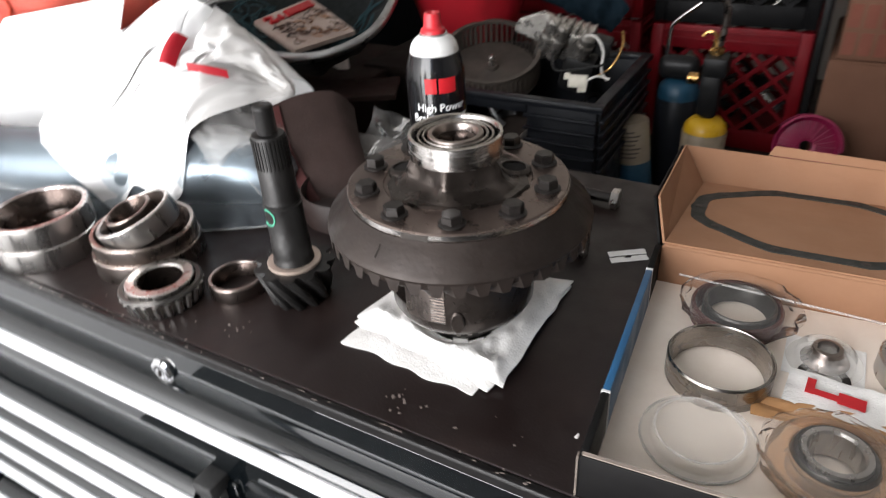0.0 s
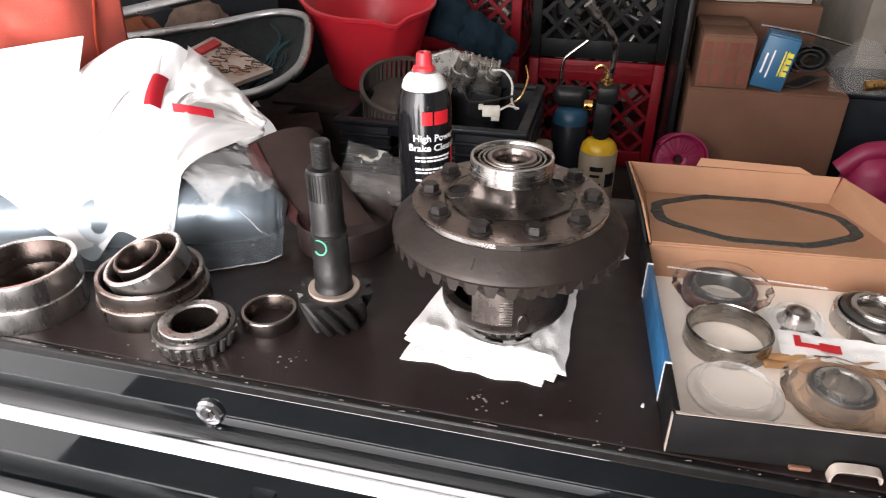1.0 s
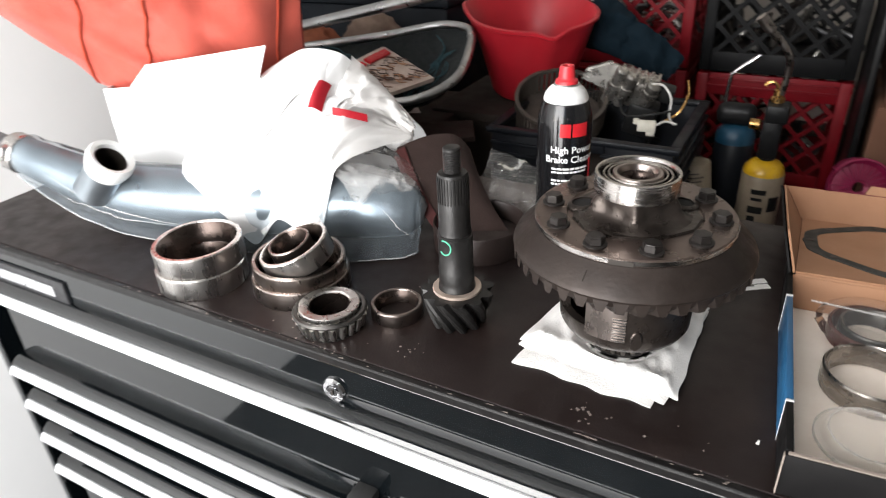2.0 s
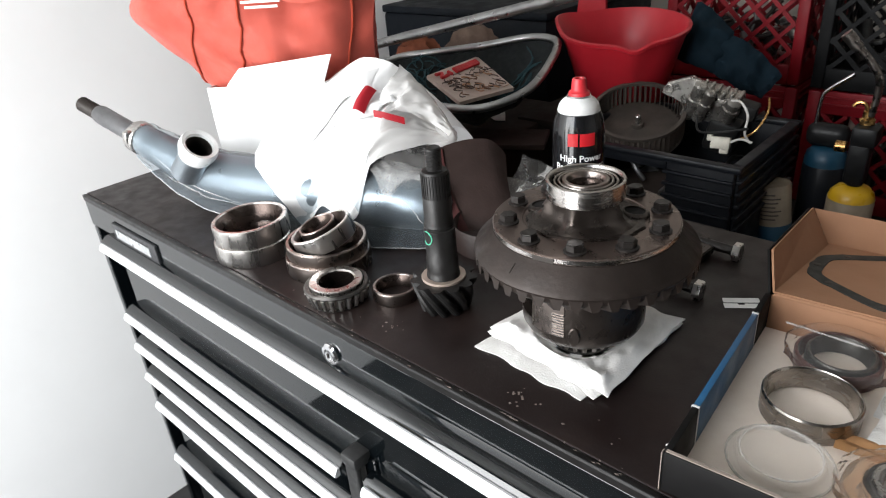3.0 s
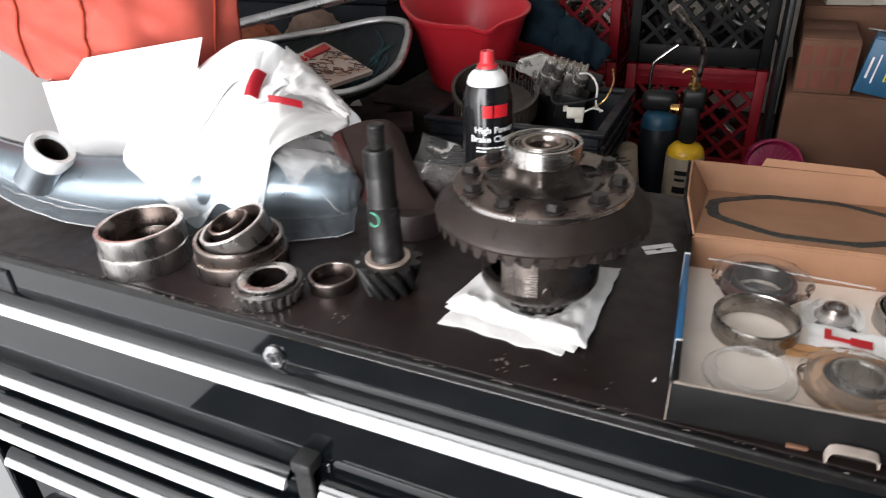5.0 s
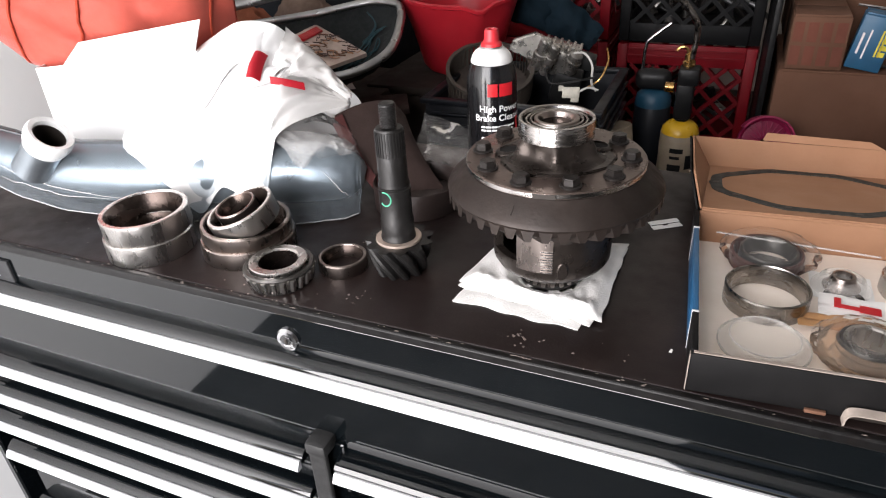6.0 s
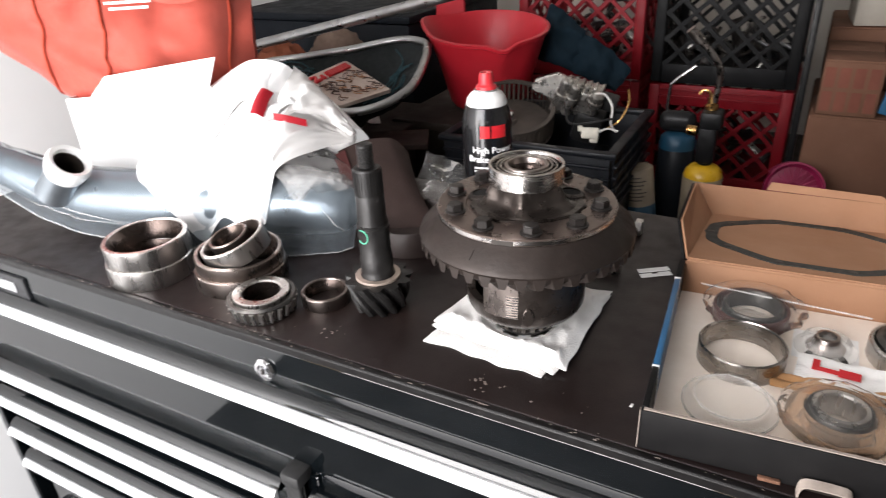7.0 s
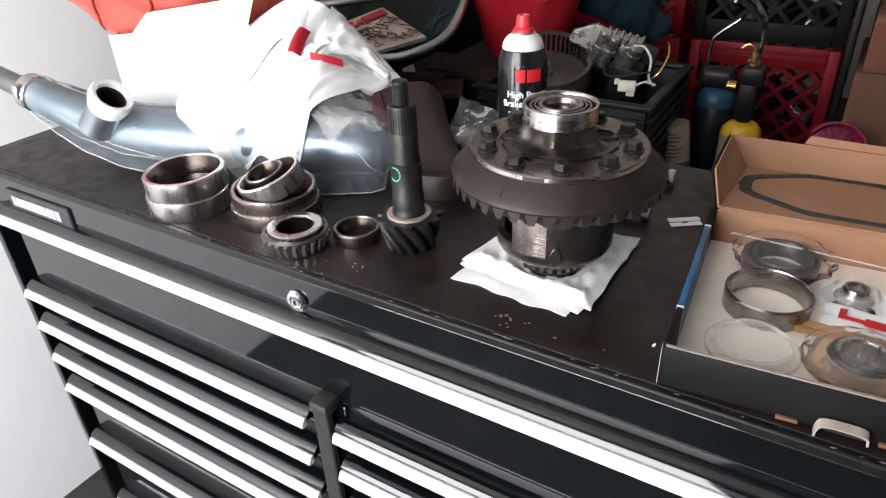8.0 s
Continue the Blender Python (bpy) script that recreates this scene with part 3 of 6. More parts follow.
part("trunnion_bore", lathe([(0.0118, 0.1725), (0.0165, 0.1725), (0.0165, 0.1800), (0.0150, 0.1806), (0.0122, 0.1770)], 40, closed=True), raceway_dark, diff)
# bolts
BOLT_R, BOLT_0 = 0.0728, math.atan2(0.151 - 0.142, 0.326 - 0.254)
hexa = [(0.0082 * math.cos(radians(60 * i)), 0.0082 * math.sin(radians(60 * i))) for i in range(6)]
for k in range(10):
    a = BOLT_0 + 2 * math.pi * k / 10
    bm = prism(hexa, 0.0010, 0.0088, bevel=0.0009)
    lathe([(0.0102, 0), (0.0102, 0.0014), (0.0085, 0.0022)], 20, bm=bm)
    part("bolt", bm, bolt_black, diff, at=Matrix.Translation((BOLT_R * math.cos(a), BOLT_R * math.sin(a), 0.1471)) @ pose(0, 0, 0, 0, 0, 37 * k), smooth=25)
# lower case: a round drum with windows cut into it
bm = bmesh.new()
n = 72
prof_out = [(0.0605, 0.112), (0.0615, 0.094), (0.0616, 0.054), (0.0612, 0.040), (0.0580, 0.0340), (0.045, 0.024), (0.036, 0.021)]
inner = 0.045
WIN = [(-143, -108), (35, 72)]
grid = []
for r, z in prof_out:
    grid.append([bm.verts.new((r * math.cos(2 * math.pi * i / n), r * math.sin(2 * math.pi * i / n), z)) for i in range(n)])
keep = []
for j in range(len(grid) - 1):
    for i in range(n):
        ang = math.degrees(2 * math.pi * (i + 0.5) / n)
        ang = ang - 360 if ang > 180 else ang
        if 0 < j < 3 and j == 1 and any(a < ang < b for a, b in WIN):
            continue
        keep.append(bm.faces.new((grid[j][i], grid[j][(i + 1) % n], grid[j + 1][(i + 1) % n], grid[j + 1][i])))
bmesh.ops.recalc_face_normals(bm, faces=keep)
bmesh.ops.solidify(bm, geom=keep, thickness=0.008)
part("case", bm, cast_iron, diff, "dark cast carrier case with windows", smooth=30)
part("case_core", lathe([(0.02, 0.028), (0.036, 0.032), (0.036, 0.108), (0.02, 0.11)], 32), dark_bore, diff)
part("machined_pad", sheet(lambda u, v: Vector((0.0622 * math.cos(radians(-110 + 35 * u)), 0.0622 * math.sin(radians(-110 + 35 * u)), 0.0468 + 0.052 * v)), 12, 4, 0.002), race_brown, diff, "bright machined band")
for k in range(9):
    part("machined_groove", sheet(lambda u, v: Vector((0.0630 * math.cos(radians(-86 + 11 * u)), 0.0630 * math.sin(radians(-86 + 11 * u)), 0.0475 + 0.0029 * k + 0.0015 * v)), 4, 1, 0.0010), machined, diff)
# Raised boss on the lower case.
part("case_disc", lathe([(0.010, 0), (0.010, 0.005), (0.0085, 0.0062), (0.001, 0.0062)], 24), cast_iron, diff, at=Matrix.Translation((0.0600 * math.cos(radians(-66)), 0.0600 * math.sin(radians(-66)), 0.049)) @ pose(0, 0, 0, 90, 0, -66 + 90) @ Matrix.Diagonal((0.55, 1.05, 0.5, 1)))
# Dark disc painted as the shade of a hole in the case.
part("case_disc", lathe([(0.011, 0), (0.011, 0.004), (0.0095, 0.0052), (0.001, 0.0052)], 24), dark_bore, diff, at=Matrix.Translation((0.0585 * math.cos(radians(-64)), 0.0585 * math.sin(radians(-64)), 0.0915)) @ pose(0, 0, 0, 90, 0, -64 + 90) @ Matrix.Diagonal((1.15, 1.15, 0.7, 1)))
lower = part("lower_bearing", lathe([(0.018, 0.006), (0.0265, 0.006), (0.0265, 0.026), (0.018, 0.026)], 40, closed=True), race_brown, diff)
roll = lathe([(0.0016, 0), (0.0032, 0.0006), (0.0036, 0.014), (0.0016, 0.0146)], 10)
roll_mesh = mesh_of("roller", roll, machined)
for k in range(20):
    a = 2 * math.pi * k / 20
    ob = new("roller", roll_mesh)
    ob.parent = lower
    ob.matrix_basis = Matrix.Translation((0.0290 * math.cos(a), 0.0290 * math.sin(a), 0.0095))
part("lower_cage", lathe([(0.0265, 0.0065), (0.0310, 0.0066), (0.0315, 0.0098), (0.0265, 0.0098)], 40, closed=True), roller_cage, lower)

# ---- folded paper towel ----
def towel(corners, z, puff, seed, roll=0.0, nx=44):
    """A soft folded sheet: lumps, fine creases and a rolled-over edge."""
    a, b, c, d = [Vector((*q, 0)) for q in corners]

    def surf(u, v):
        p = a.lerp(b, u).lerp(d.lerp(c, u), v)
        edge = min(u, 1 - u, v, 1 - v)
        wob = 0.004 * noise.noise(Vector((p.x * 38 + seed, p.y * 38, seed)))
        p += Vector((wob, 1.2 * wob, 0)) * (1 if edge < 0.05 else 0.4)
        lump = 0.5 + 0.5 * noise.noise(Vector((p.x * 34, p.y * 34, seed)))
        crease = abs(noise.noise(Vector((p.x * 60 + p.y * 25, p.y * 18, seed * 2))))
        lift = z + puff * (0.35 + 0.65 * lump) * min(1, edge * 11) - 0.35 * puff * (1 - min(1, crease * 5)) * min(1, edge * 8)
        lift += roll * math.exp(-((v - 0.09) / 0.07) ** 2) * min(1, u * 6, (1 - u) * 6) * (0.6 + 0.4 * lump)
        near = (p.xy - AX.xy).length
        cap = 1.0058 + max(0, near - 0.036) * 0.7
        p.z = max(min(lift, cap), 1.0012)
        return p
    return sheet(surf, nx, nx, 0.0012)


tw = thing("paper_towel", "folded white paper towel lying flat on the chest top", "paper towel")
part("lower_fold", towel([(0.170, 0.071), (0.301, 0.060), (0.322, 0.228), (0.186, 0.229)], 1.0016, 0.003, 2.0), paper_white, tw)
part("middle_fold", towel([(0.164, 0.096), (0.314, 0.070), (0.323, 0.230), (0.184, 0.236)], 1.0036, 0.006, 4.4, 0.002), paper_white, tw)
part("upper_fold", towel([(0.163, 0.100), (0.322, 0.075), (0.322, 0.234), (0.186, 0.238)], 1.0060, 0.008, 7.0, 0.005), paper_white, tw)

# ---- pinion gear standing on its head ----
pin = thing("pinion_gear", "dark pinion shaft standing upright on its spiral gear head", "pinion gear", Matrix.Translation((0.0872, 0.1120, 1.0)))
bm = bmesh.new()
N, rows = 11 * 6, []
for j in range(13):
    f = j / 12
    z, base = 0.001 + 0.039 * f, 0.0215 + 0.0100 * f
    row = []
    for i in range(N):
        ph = (i % 6) / 6
        h = (0.0, 0.75, 1.0, 1.0, 0.72, 0.0)[i % 6]
        a = 2 * math.pi * i / N - 0.75 * f
        r = base + h * 0.0075
        row.append(bm.verts.new((r * math.cos(a), r * math.sin(a), z)))
    rows.append(row)
for p, q in zip(rows, rows[1:]):
    for i in range(N):
        bm.faces.new((p[i], p[(i + 1) % N], q[(i + 1) % N], q[i]))
bm.faces.new(rows[0][::-1])
bm.faces.new(rows[-1])
part("gear_head", bm, gear_black, pin, "spiral-toothed dark gear head", smooth=28)
part("shim_washer", lathe([(0.019, 0.0402), (0.0256, 0.0402), (0.0256, 0.0425), (0.0250, 0.0430), (0.019, 0.0430)], 48, closed=True), shim_pale, pin, "pale bearing seat ring")
part("shaft", lathe([(0.0195, 0.040), (0.0192, 0.046), (0.0182, 0.048), (0.0184, 0.052), (0.0184, 0.066), (0.0176, 0.0675), (0.0174, 0.100), (0.0178, 0.1015), (0.0178, 0.1035), (0.0164, 0.1045), (0.0164, 0.1060), (0.0172, 0.1075), (0.0160, 0.112), (0.0156, 0.140), (0.0150, 0.141), (0.0150, 0.168), (0.0138, 0.1705), (0.0090, 0.171)], 48), gear_black, pin)
bm = bmesh.new()
for k in range(30):
    a = 2 * math.pi * k / 30
    box(0.0013, 0.0016, 0.027, (0.0151, 0, 0.1545), bm=bm, m=pose(0, 0, 0, 0, 0, math.degrees(a)))
tagged(part("spline", bm, gear_black, pin, smooth=0), kind="stuff")
th = [(0.0088, 0.1700)]
for k in range(14):
    z = 0.171 + 0.00165 * k
    th += [(0.0083, z), (0.0089, z + 0.0008)]
th += [(0.0086, 0.1950), (0.0074, 0.1962)]
part("thread", lathe(th, 32), gear_black, pin, smooth=20)
ring_pts = [(0.0177 * math.cos(radians(-100) + 0.40 * math.cos(t)), 0.0177 * math.sin(radians(-100) + 0.40 * math.cos(t)), 0.0955 + 0.0078 * math.sin(t)) for t in np.linspace(-2.4, 2.0, 22)]
part("paint_mark", tube(ring_pts, 0.0008, 6), green_paint, pin, "green painted ring mark")


# ---- bearing cups and cones on the chest ----
def cup(r, h, t, taper=0.004):
    """A bearing outer race: tapered bore, chamfered rims."""
    return lathe([(r - 0.0008, 0), (r, 0.0012), (r, h - 0.0015), (r - 0.0012, h), (r - t, h), (r - t - 0.0006, h - 0.001), (r - t - taper, 0.001), (r - t - taper + 0.0008, 0)], 64, closed=True)


def old_cup(r, h, t, taper, mat, label, at):
    """A worn cup: steel ring outside, dark oily raceway inside."""
    c = thing("bearing_cup", label, "bearing cup", at, "old bearing cups on the chest")
    part("ring", cup(r, h, t, taper), mat, c)
    ri = r - t - 0.0012
    part("raceway", lathe([(ri, h - 0.0016), (ri + 0.0004, h - 0.0012), (ri - taper + 0.0003, 0.0012), (ri - taper - 0.0006, 0.0010)], 64, closed=True), raceway_dark, c, "dark oily raceway")


stack = Vector((-0.234, 0.059, 1.0))
old_cup(0.0530, 0.027, 0.006, 0.003, race_steel, "large worn steel bearing cup under another one", Matrix.Translation(stack))
old_cup(0.0525, 0.027, 0.0055, 0.005, race_steel, "large worn steel bearing cup stacked on a second cup", Matrix.Translation(stack + Vector((0.001, 0.002, 0.0273))) @ pose(0, 0, 0, 1.5, -1))
s2 = Vector((-0.113, 0.098, 1.0))
old_cup(0.0570, 0.022, 0.006, 0.004, race_brown, "wide steel bearing cup at the bottom of a nest", Matrix.Translation(s2))
old_cup(0.0540, 0.018, 0.0045, 0.003, race_brown, "oil-stained bearing cup lying in a wider one", Matrix.Translation(s2 + Vector((-0.001, 0.001, 0.0222))) @ pose(0, 0, 0, 1, 2))
old_cup(0.0420, 0.024, 0.004, 0.003, race_steel, "smaller bearing cup tilted inside the nest", Matrix.Translation(s2 + Vector((0.006, -0.002, 0.037))) @ pose(0, 0, 0, 12, -14))
old_cup(0.0250, 0.021, 0.0025, 0.002, race_brown, "smallest bearing ring tilted inside the nest", Matrix.Translation(s2 + Vector((0.000, -0.004, 0.043))) @ pose(0, 0, 0, 14, -10))
old_cup(0.0285, 0.016, 0.004, 0.002, race_brown, "small dark steel ring lying beside the pinion", Matrix.Translation((0.0215, 0.0935, 1.0)))

cone = thing("roller_bearing", "tapered roller bearing lying flat by the front edge", "bearing", Matrix.Translation((-0.033, 0.047, 1.0)) @ Matrix.Diagonal((1.13, 1.13, 1.08, 1)))
part("inner_ring", lathe([(0.0195, 0.001), (0.0270, 0.001), (0.0285, 0.004), (0.0262, 0.019), (0.0285, 0.0205), (0.0290, 0.0245), (0.0280, 0.0255), (0.0208, 0.0255), (0.0195, 0.024)], 56, closed=True), race_steel, cone)
part("bore", lathe([(0.0188, 0.001), (0.0194, 0.001), (0.0194, 0.0235), (0.0188, 0.0235)], 48, closed=True), raceway_dark, cone)
part("cage_rim", lathe([(0.0305, 0.0190), (0.0345, 0.0180), (0.0355, 0.0195), (0.0340, 0.0215), (0.0305, 0.0212)], 56, closed=True), roller_cage, cone)
part("cage_foot", lathe([(0.0265, 0.0005), (0.0300, 0.0005), (0.0305, 0.003), (0.0270, 0.003)], 56, closed=True), roller_cage, cone)
rm = mesh_of("roller", lathe([(0.0015, 0), (0.0030, 0.0005), (0.0036, 0.0158), (0.0015, 0.0164)], 10), race_steel)
for k in range(22):
    a = 360 * k / 22
    ob = new("roller", rm)
    ob.parent = cone
    ob.matrix_basis = pose(0, 0, 0, 0, 0, a) @ Matrix.Translation((0.0290, 0, 0.0022)) @ pose(0, 0, 0, 0, 13)

# ---- brown drum with a backing sheet, and film bag ----
drum = thing("brown_tin", "low brown round tin holding a bent backing sheet", "tin", Matrix.Translation((0.036, 0.272, 1.0)))
part("tin_wall", lathe([(0.053, 0), (0.0585, 0.001), (0.0590, 0.034), (0.0575, 0.036), (0.0560, 0.034), (0.0555, 0.004), (0.053, 0.003)], 56, closed=True), tin_brown, drum)
part("tin_fill", lathe([(0.02, 0.002), (0.0552, 0.002), (0.0552, 0.012), (0.045, 0.015), (0.02, 0.016), (0.001, 0.016)], 40), tin_brown, drum)


def leaf(u, v):
    top = Vector((-0.106, 0.312, 1.097)).lerp(Vector((-0.030, 0.382, 1.101)), u)
    bot = Vector((-0.006, 0.254, 1.014)).lerp(Vector((0.068, 0.292, 1.014)), u)
    p = bot.lerp(top, v)
    p.z += 0.010 * math.sin(math.pi * u) * v + (-0.020 * ((u - 0.72) / 0.28) ** 2 * v if u > 0.72 else 0)
    p.y += -0.010 * math.sin(math.pi * v)
    return p


sheet_ob = thing("backing_sheet", "stiff brown-grey backing sheet leaning out of the tin", "sheet")
part("panel", sheet(leaf, 16, 12, 0.0018), brown_pad, sheet_ob)
part("edge_band", sheet(lambda u, v: leaf(0.12 - 0.14 * u, v * 0.97) + Vector((-0.002 * u, -0.004 - 0.002 * u, 0.001)), 3, 14, 0.0025), brown_edge, sheet_ob, "reddish torn edge")


def crumple(c, size, seed, amount, sub=4):
    bm = bmesh.new()
    bmesh.ops.create_icosphere(bm, subdivisions=sub, radius=1.0)
    for v in bm.verts:
        d = v.co.copy()
        k = 1 + fold(d, 2.2, amount, seed) + fold(d, 5.5, amount * 0.4, seed + 3)
        v.co = Vector((d.x * size[0] * k, d.y * size[1] * k, max(d.z * size[2] * k, -size[2] * 0.92)))
        v.co += Vector(c)
    return bm


film = thing("film_bag", "crumpled clear plastic bag beside the spray can", "plastic bag")


def crinkle(u, v):
    x = 0.000 + 0.120 * u
    h = 0.082 - 0.030 * u + 0.010 * noise.noise(Vector((u * 5, 0, 1)))
    p = Vector((x, 0.392 - 0.018 * math.sin(math.pi * v) - 0.035 * (1 - v), 1.002 + h * v))
    n = fold(Vector((u * 3.1 + 1.7 * v, v * 2.6 - u, 2)), 1.0, 1.0, 3.0) + 0.4 * fold(Vector((u * 8 - 3 * v, v * 7, 5)), 1.0, 1.0, 6.0)
    return p + Vector((0.003 * n, -0.011 * n, 0.004 * n))


part("film", sheet(crinkle, 34, 26), film_bright, film, "clear crinkled film", smooth=40)
part("film_fold", sheet(lambda u, v: crinkle(u * 0.8 + 0.1, v * 0.7) + Vector((0.006, -0.016, -0.002 * v)), 20, 14), film_bright, film, smooth=25)

# ---- silver housing in a plastic sleeve ----
axis_a = Vector((-0.600, 0.092, 1.098))
SPINE = [(-0.600, 0.092, 1.098, 0.0255), (-0.550, 0.102, 1.081, 0.0290), (-0.500, 0.114, 1.064, 0.0325), (-0.430, 0.134, 1.048, 0.0380), (-0.330, 0.165, 1.043, 0.0410), (-0.220, 0.198, 1.044, 0.0425), (-0.130, 0.226, 1.045, 0.0420), (-0.080, 0.243, 1.042, 0.0380), (-0.050, 0.253, 1.038, 0.0290), (-0.036, 0.258, 1.034, 0.0140)]
spine_line = smooth_line([p[:3] for p in SPINE], 5)
spine_radius = [v.x for v in smooth_line([(p[3], 0, 0) for p in SPINE], 5)]
hous = thing("silver_housing", "polished silver housing with a grey shaft in a clear sleeve", "housing")
part("body", tube(spine_line, 0.04, 48, taper=spine_radius), silver_body, hous, "polished silver tapering body")
ROD = Matrix.Translation(axis_a) @ Vector((0.160, 0.022, -0.044)).to_track_quat("Z", "Y").to_matrix().to_4x4()
part("collar", lathe([(0.018, -0.014), (0.0275, -0.012), (0.0288, -0.009), (0.0280, -0.004), (0.0280, 0.001), (0.0288, 0.004), (0.0275, 0.007), (0.018, 0.007)], 40, closed=True, m=ROD), race_steel, hous, "bright metal collar ring")
part("collar_lug", box(0.016, 0.022, 0.012, (0, 0, 0), 0.003), race_steel, hous, at=ROD @ Matrix.Translation((-0.024, 0.010, -0.003)))
part("shaft", lathe([(0.0145, -0.124), (0.0170, -0.117), (0.0170, -0.010), (0.014, -0.008)], 32, m=ROD), grey_rod, hous, "grey steel shaft")
tip = [(0.009, -0.177), (0.0122, -0.174)]
for k in range(12):
    z = -0.172 + 0.0040 * k
    tip += [(0.0138, z), (0.0129, z + 0.002)]
part("shaft_tip", lathe(tip + [(0.0134, -0.122)], 32, m=ROD), dark_bore, hous, "dark threaded shaft tip")
sock_dir = Vector((0.67, 0.13, 0.72)).normalized()
sock = Matrix.Translation((-0.408, 0.098, 1.115)) @ sock_dir.to_track_quat("Z", "Y").to_matrix().to_4x4() @ Matrix.Diagonal((0.98, 0.98, 1, 1))
port = thing("housing_port", "white round pipe end with a dark bore", "pipe end", sock)
part("pipe", lathe([(0.0215, 0.0), (0.0225, 0.004), (0.0285, 0.006), (0.0305, 0.002), (0.0310, -0.006), (0.0285, -0.016), (0.0262, -0.022), (0.0205, -0.022)], 44, closed=True), can_white, port, "white rounded rim")
part("elbow", lathe([(0.0212, -0.018), (0.0258, -0.020), (0.0250, -0.045), (0.0260, -0.068), (0.0212, -0.068)], 44, closed=True), silver_body, port, "grey metal pipe wall")
# The shade inside the pipe is put into a dark floor and lining.
part("bore", lathe([(0.0008, -0.06), (0.0206, -0.058), (0.0206, -0.066), (0.0008, -0.066)], 32), dark_bore, port)
part("bore_lining", lathe([(0.0200, -0.002), (0.0213, -0.002), (0.0206, -0.062), (0.0195, -0.062)], 40, closed=True), dark_bore, port)


def sleeve(u, v):
    """Film laid over the housing from its far side, down its near side and out on to the chest top."""
    i = min(u, 0.9999) * (len(spine_line) - 1)
    k = int(i)
    c = spine_line[k].lerp(spine_line[k + 1], i - k)
    side = Vector((0.30, -0.95, 0)).normalized()
    r = spine_radius[k] + 0.004 + 0.004 * abs(fold(Vector((u * 9, v * 4, 0)), 1.0, 1.0, 2.0))
    a = radians(150 - 175 * min(1, v / 0.6))
    p = c + r * (side * math.cos(a) + Vector((0, 0, 1)) * math.sin(a))
    if v > 0.6:
        f = (v - 0.6) / 0.4
        foot = Vector((c.x, c.y, 0)) + side * (r + 0.022 + 0.012 * noise.noise(Vector((u * 5, 0, 2))))
        foot.z = 1.0025 + 0.002 * abs(noise.noise(Vector((u * 9, f * 3, 5))))
        gather = min(1.0, u / 0.50) ** 1.4
        foot = (c + side * r * 0.9 - Vector((0, 0, 0.018))).lerp(foot, gather)
        p = p.lerp(foot, f ** 0.8) + Vector((0, -0.3, 1)) * 0.006 * fold(Vector((u * 14, f * 3, 0)), 1, 1, 7) * f * (1 - f) * 4
    p.z = max(p.z, 1.0025)
    return p


slv = thing("plastic_sleeve", "clear glossy plastic sleeve wrapped round the housing", "plastic bag")
part("film", sheet(lambda u, v: sleeve(0.035 + 0.965 * u, 0.62 * v), 70, 18), film_clear, slv, smooth=60)
part("film_skirt", sheet(lambda u, v: sleeve(0.035 + 0.965 * u, 0.62 + 0.38 * v), 90, 14), film_clear, slv, "loose edge of the sleeve", smooth=30)
# Milky sheet added over the crinkled end to paint its white glare.
part("glare_film", sheet(lambda u, v: sleeve(0.58 + (0.33 + 0.05 * noise.noise(Vector((v * 4, 2, 1)))) * u, 0.02 + (0.30 + 0.16 * noise.noise(Vector((u * 3.5, 0, 4)))) * v) + Vector((0.1, -0.5, 0.8)) * (0.004 + 0.006 * abs(fold(Vector((u * 4 + v, v * 3, 2)), 1.0, 1.0, 6.0))), 40, 16), film_milky, slv, "crinkled sleeve end with its white glare put in as milky film", smooth=20)
part("sealed_edge", tube([sleeve(u, 1.0) + Vector((0, 0, 0.0008)) for u in np.linspace(0.02, 0.98, 60)], 0.0009, 6), film_milky, slv)
# Thin milky tubes paint the bright highlights along three creases.
for q, (u0, v0, u1, v1) in enumerate(((0.14, 0.46, 0.44, 0.60), (0.18, 0.64, 0.42, 0.60), (0.78, 0.42, 0.90, 0.62))):
    part("crease", tube([sleeve(u0 + (u1 - u0) * t, v0 + (v1 - v0) * t) + Vector((0.0, -0.0012, 0.0012)) for t in np.linspace(0, 1, 16)], 0.0007, 5, taper=[0.0002 + 0.0006 * math.sin(math.pi * t) for t in np.linspace(0, 1, 16)]), film_milky, slv)

# ---- white carton, carrier bag and orange bag ----
def quad(a, b, c, d, thick, n=1):
    a, b, c, d = Vector(a), Vector(b), Vector(c), Vector(d)
    return sheet(lambda u, v: a.lerp(b, u).lerp(d.lerp(c, u), v), n, n, thick)


carton = thing("white_carton", "plain white carton with its lid flap standing open", "carton")
fl, fr = Vector((-0.515, 0.190, 0)), Vector((-0.285, 0.262, 0))
bk = Vector((-0.07, 0.20, 0)) * 0.8


def up(p, z):
    return Vector((p.x, p.y, z))


part("front_panel", quad(up(fl, 1.001), up(fr, 1.001), up(fr, 1.190), up(fl, 1.172), 0.002), carton_white, carton)
part("left_panel", quad(up(fl, 1.001), up(fl + bk, 1.001), up(fl + bk, 1.172), up(fl, 1.172), 0.002), carton_white, carton)
part("right_panel", quad(up(fr, 1.001), up(fr + bk, 1.001), up(fr + bk, 1.190), up(fr, 1.190), 0.002), carton_white, carton)
part("back_panel", quad(up(fl + bk, 1.001), up(fr + bk, 1.001), up(fr + bk, 1.190), up(fl + bk, 1.172), 0.002), carton_white, carton)
part("base_panel", quad(up(fl, 1.001), up(fr, 1.001), up(fr + bk, 1.001), up(fl + bk, 1.001), 0.002), carton_white, carton)
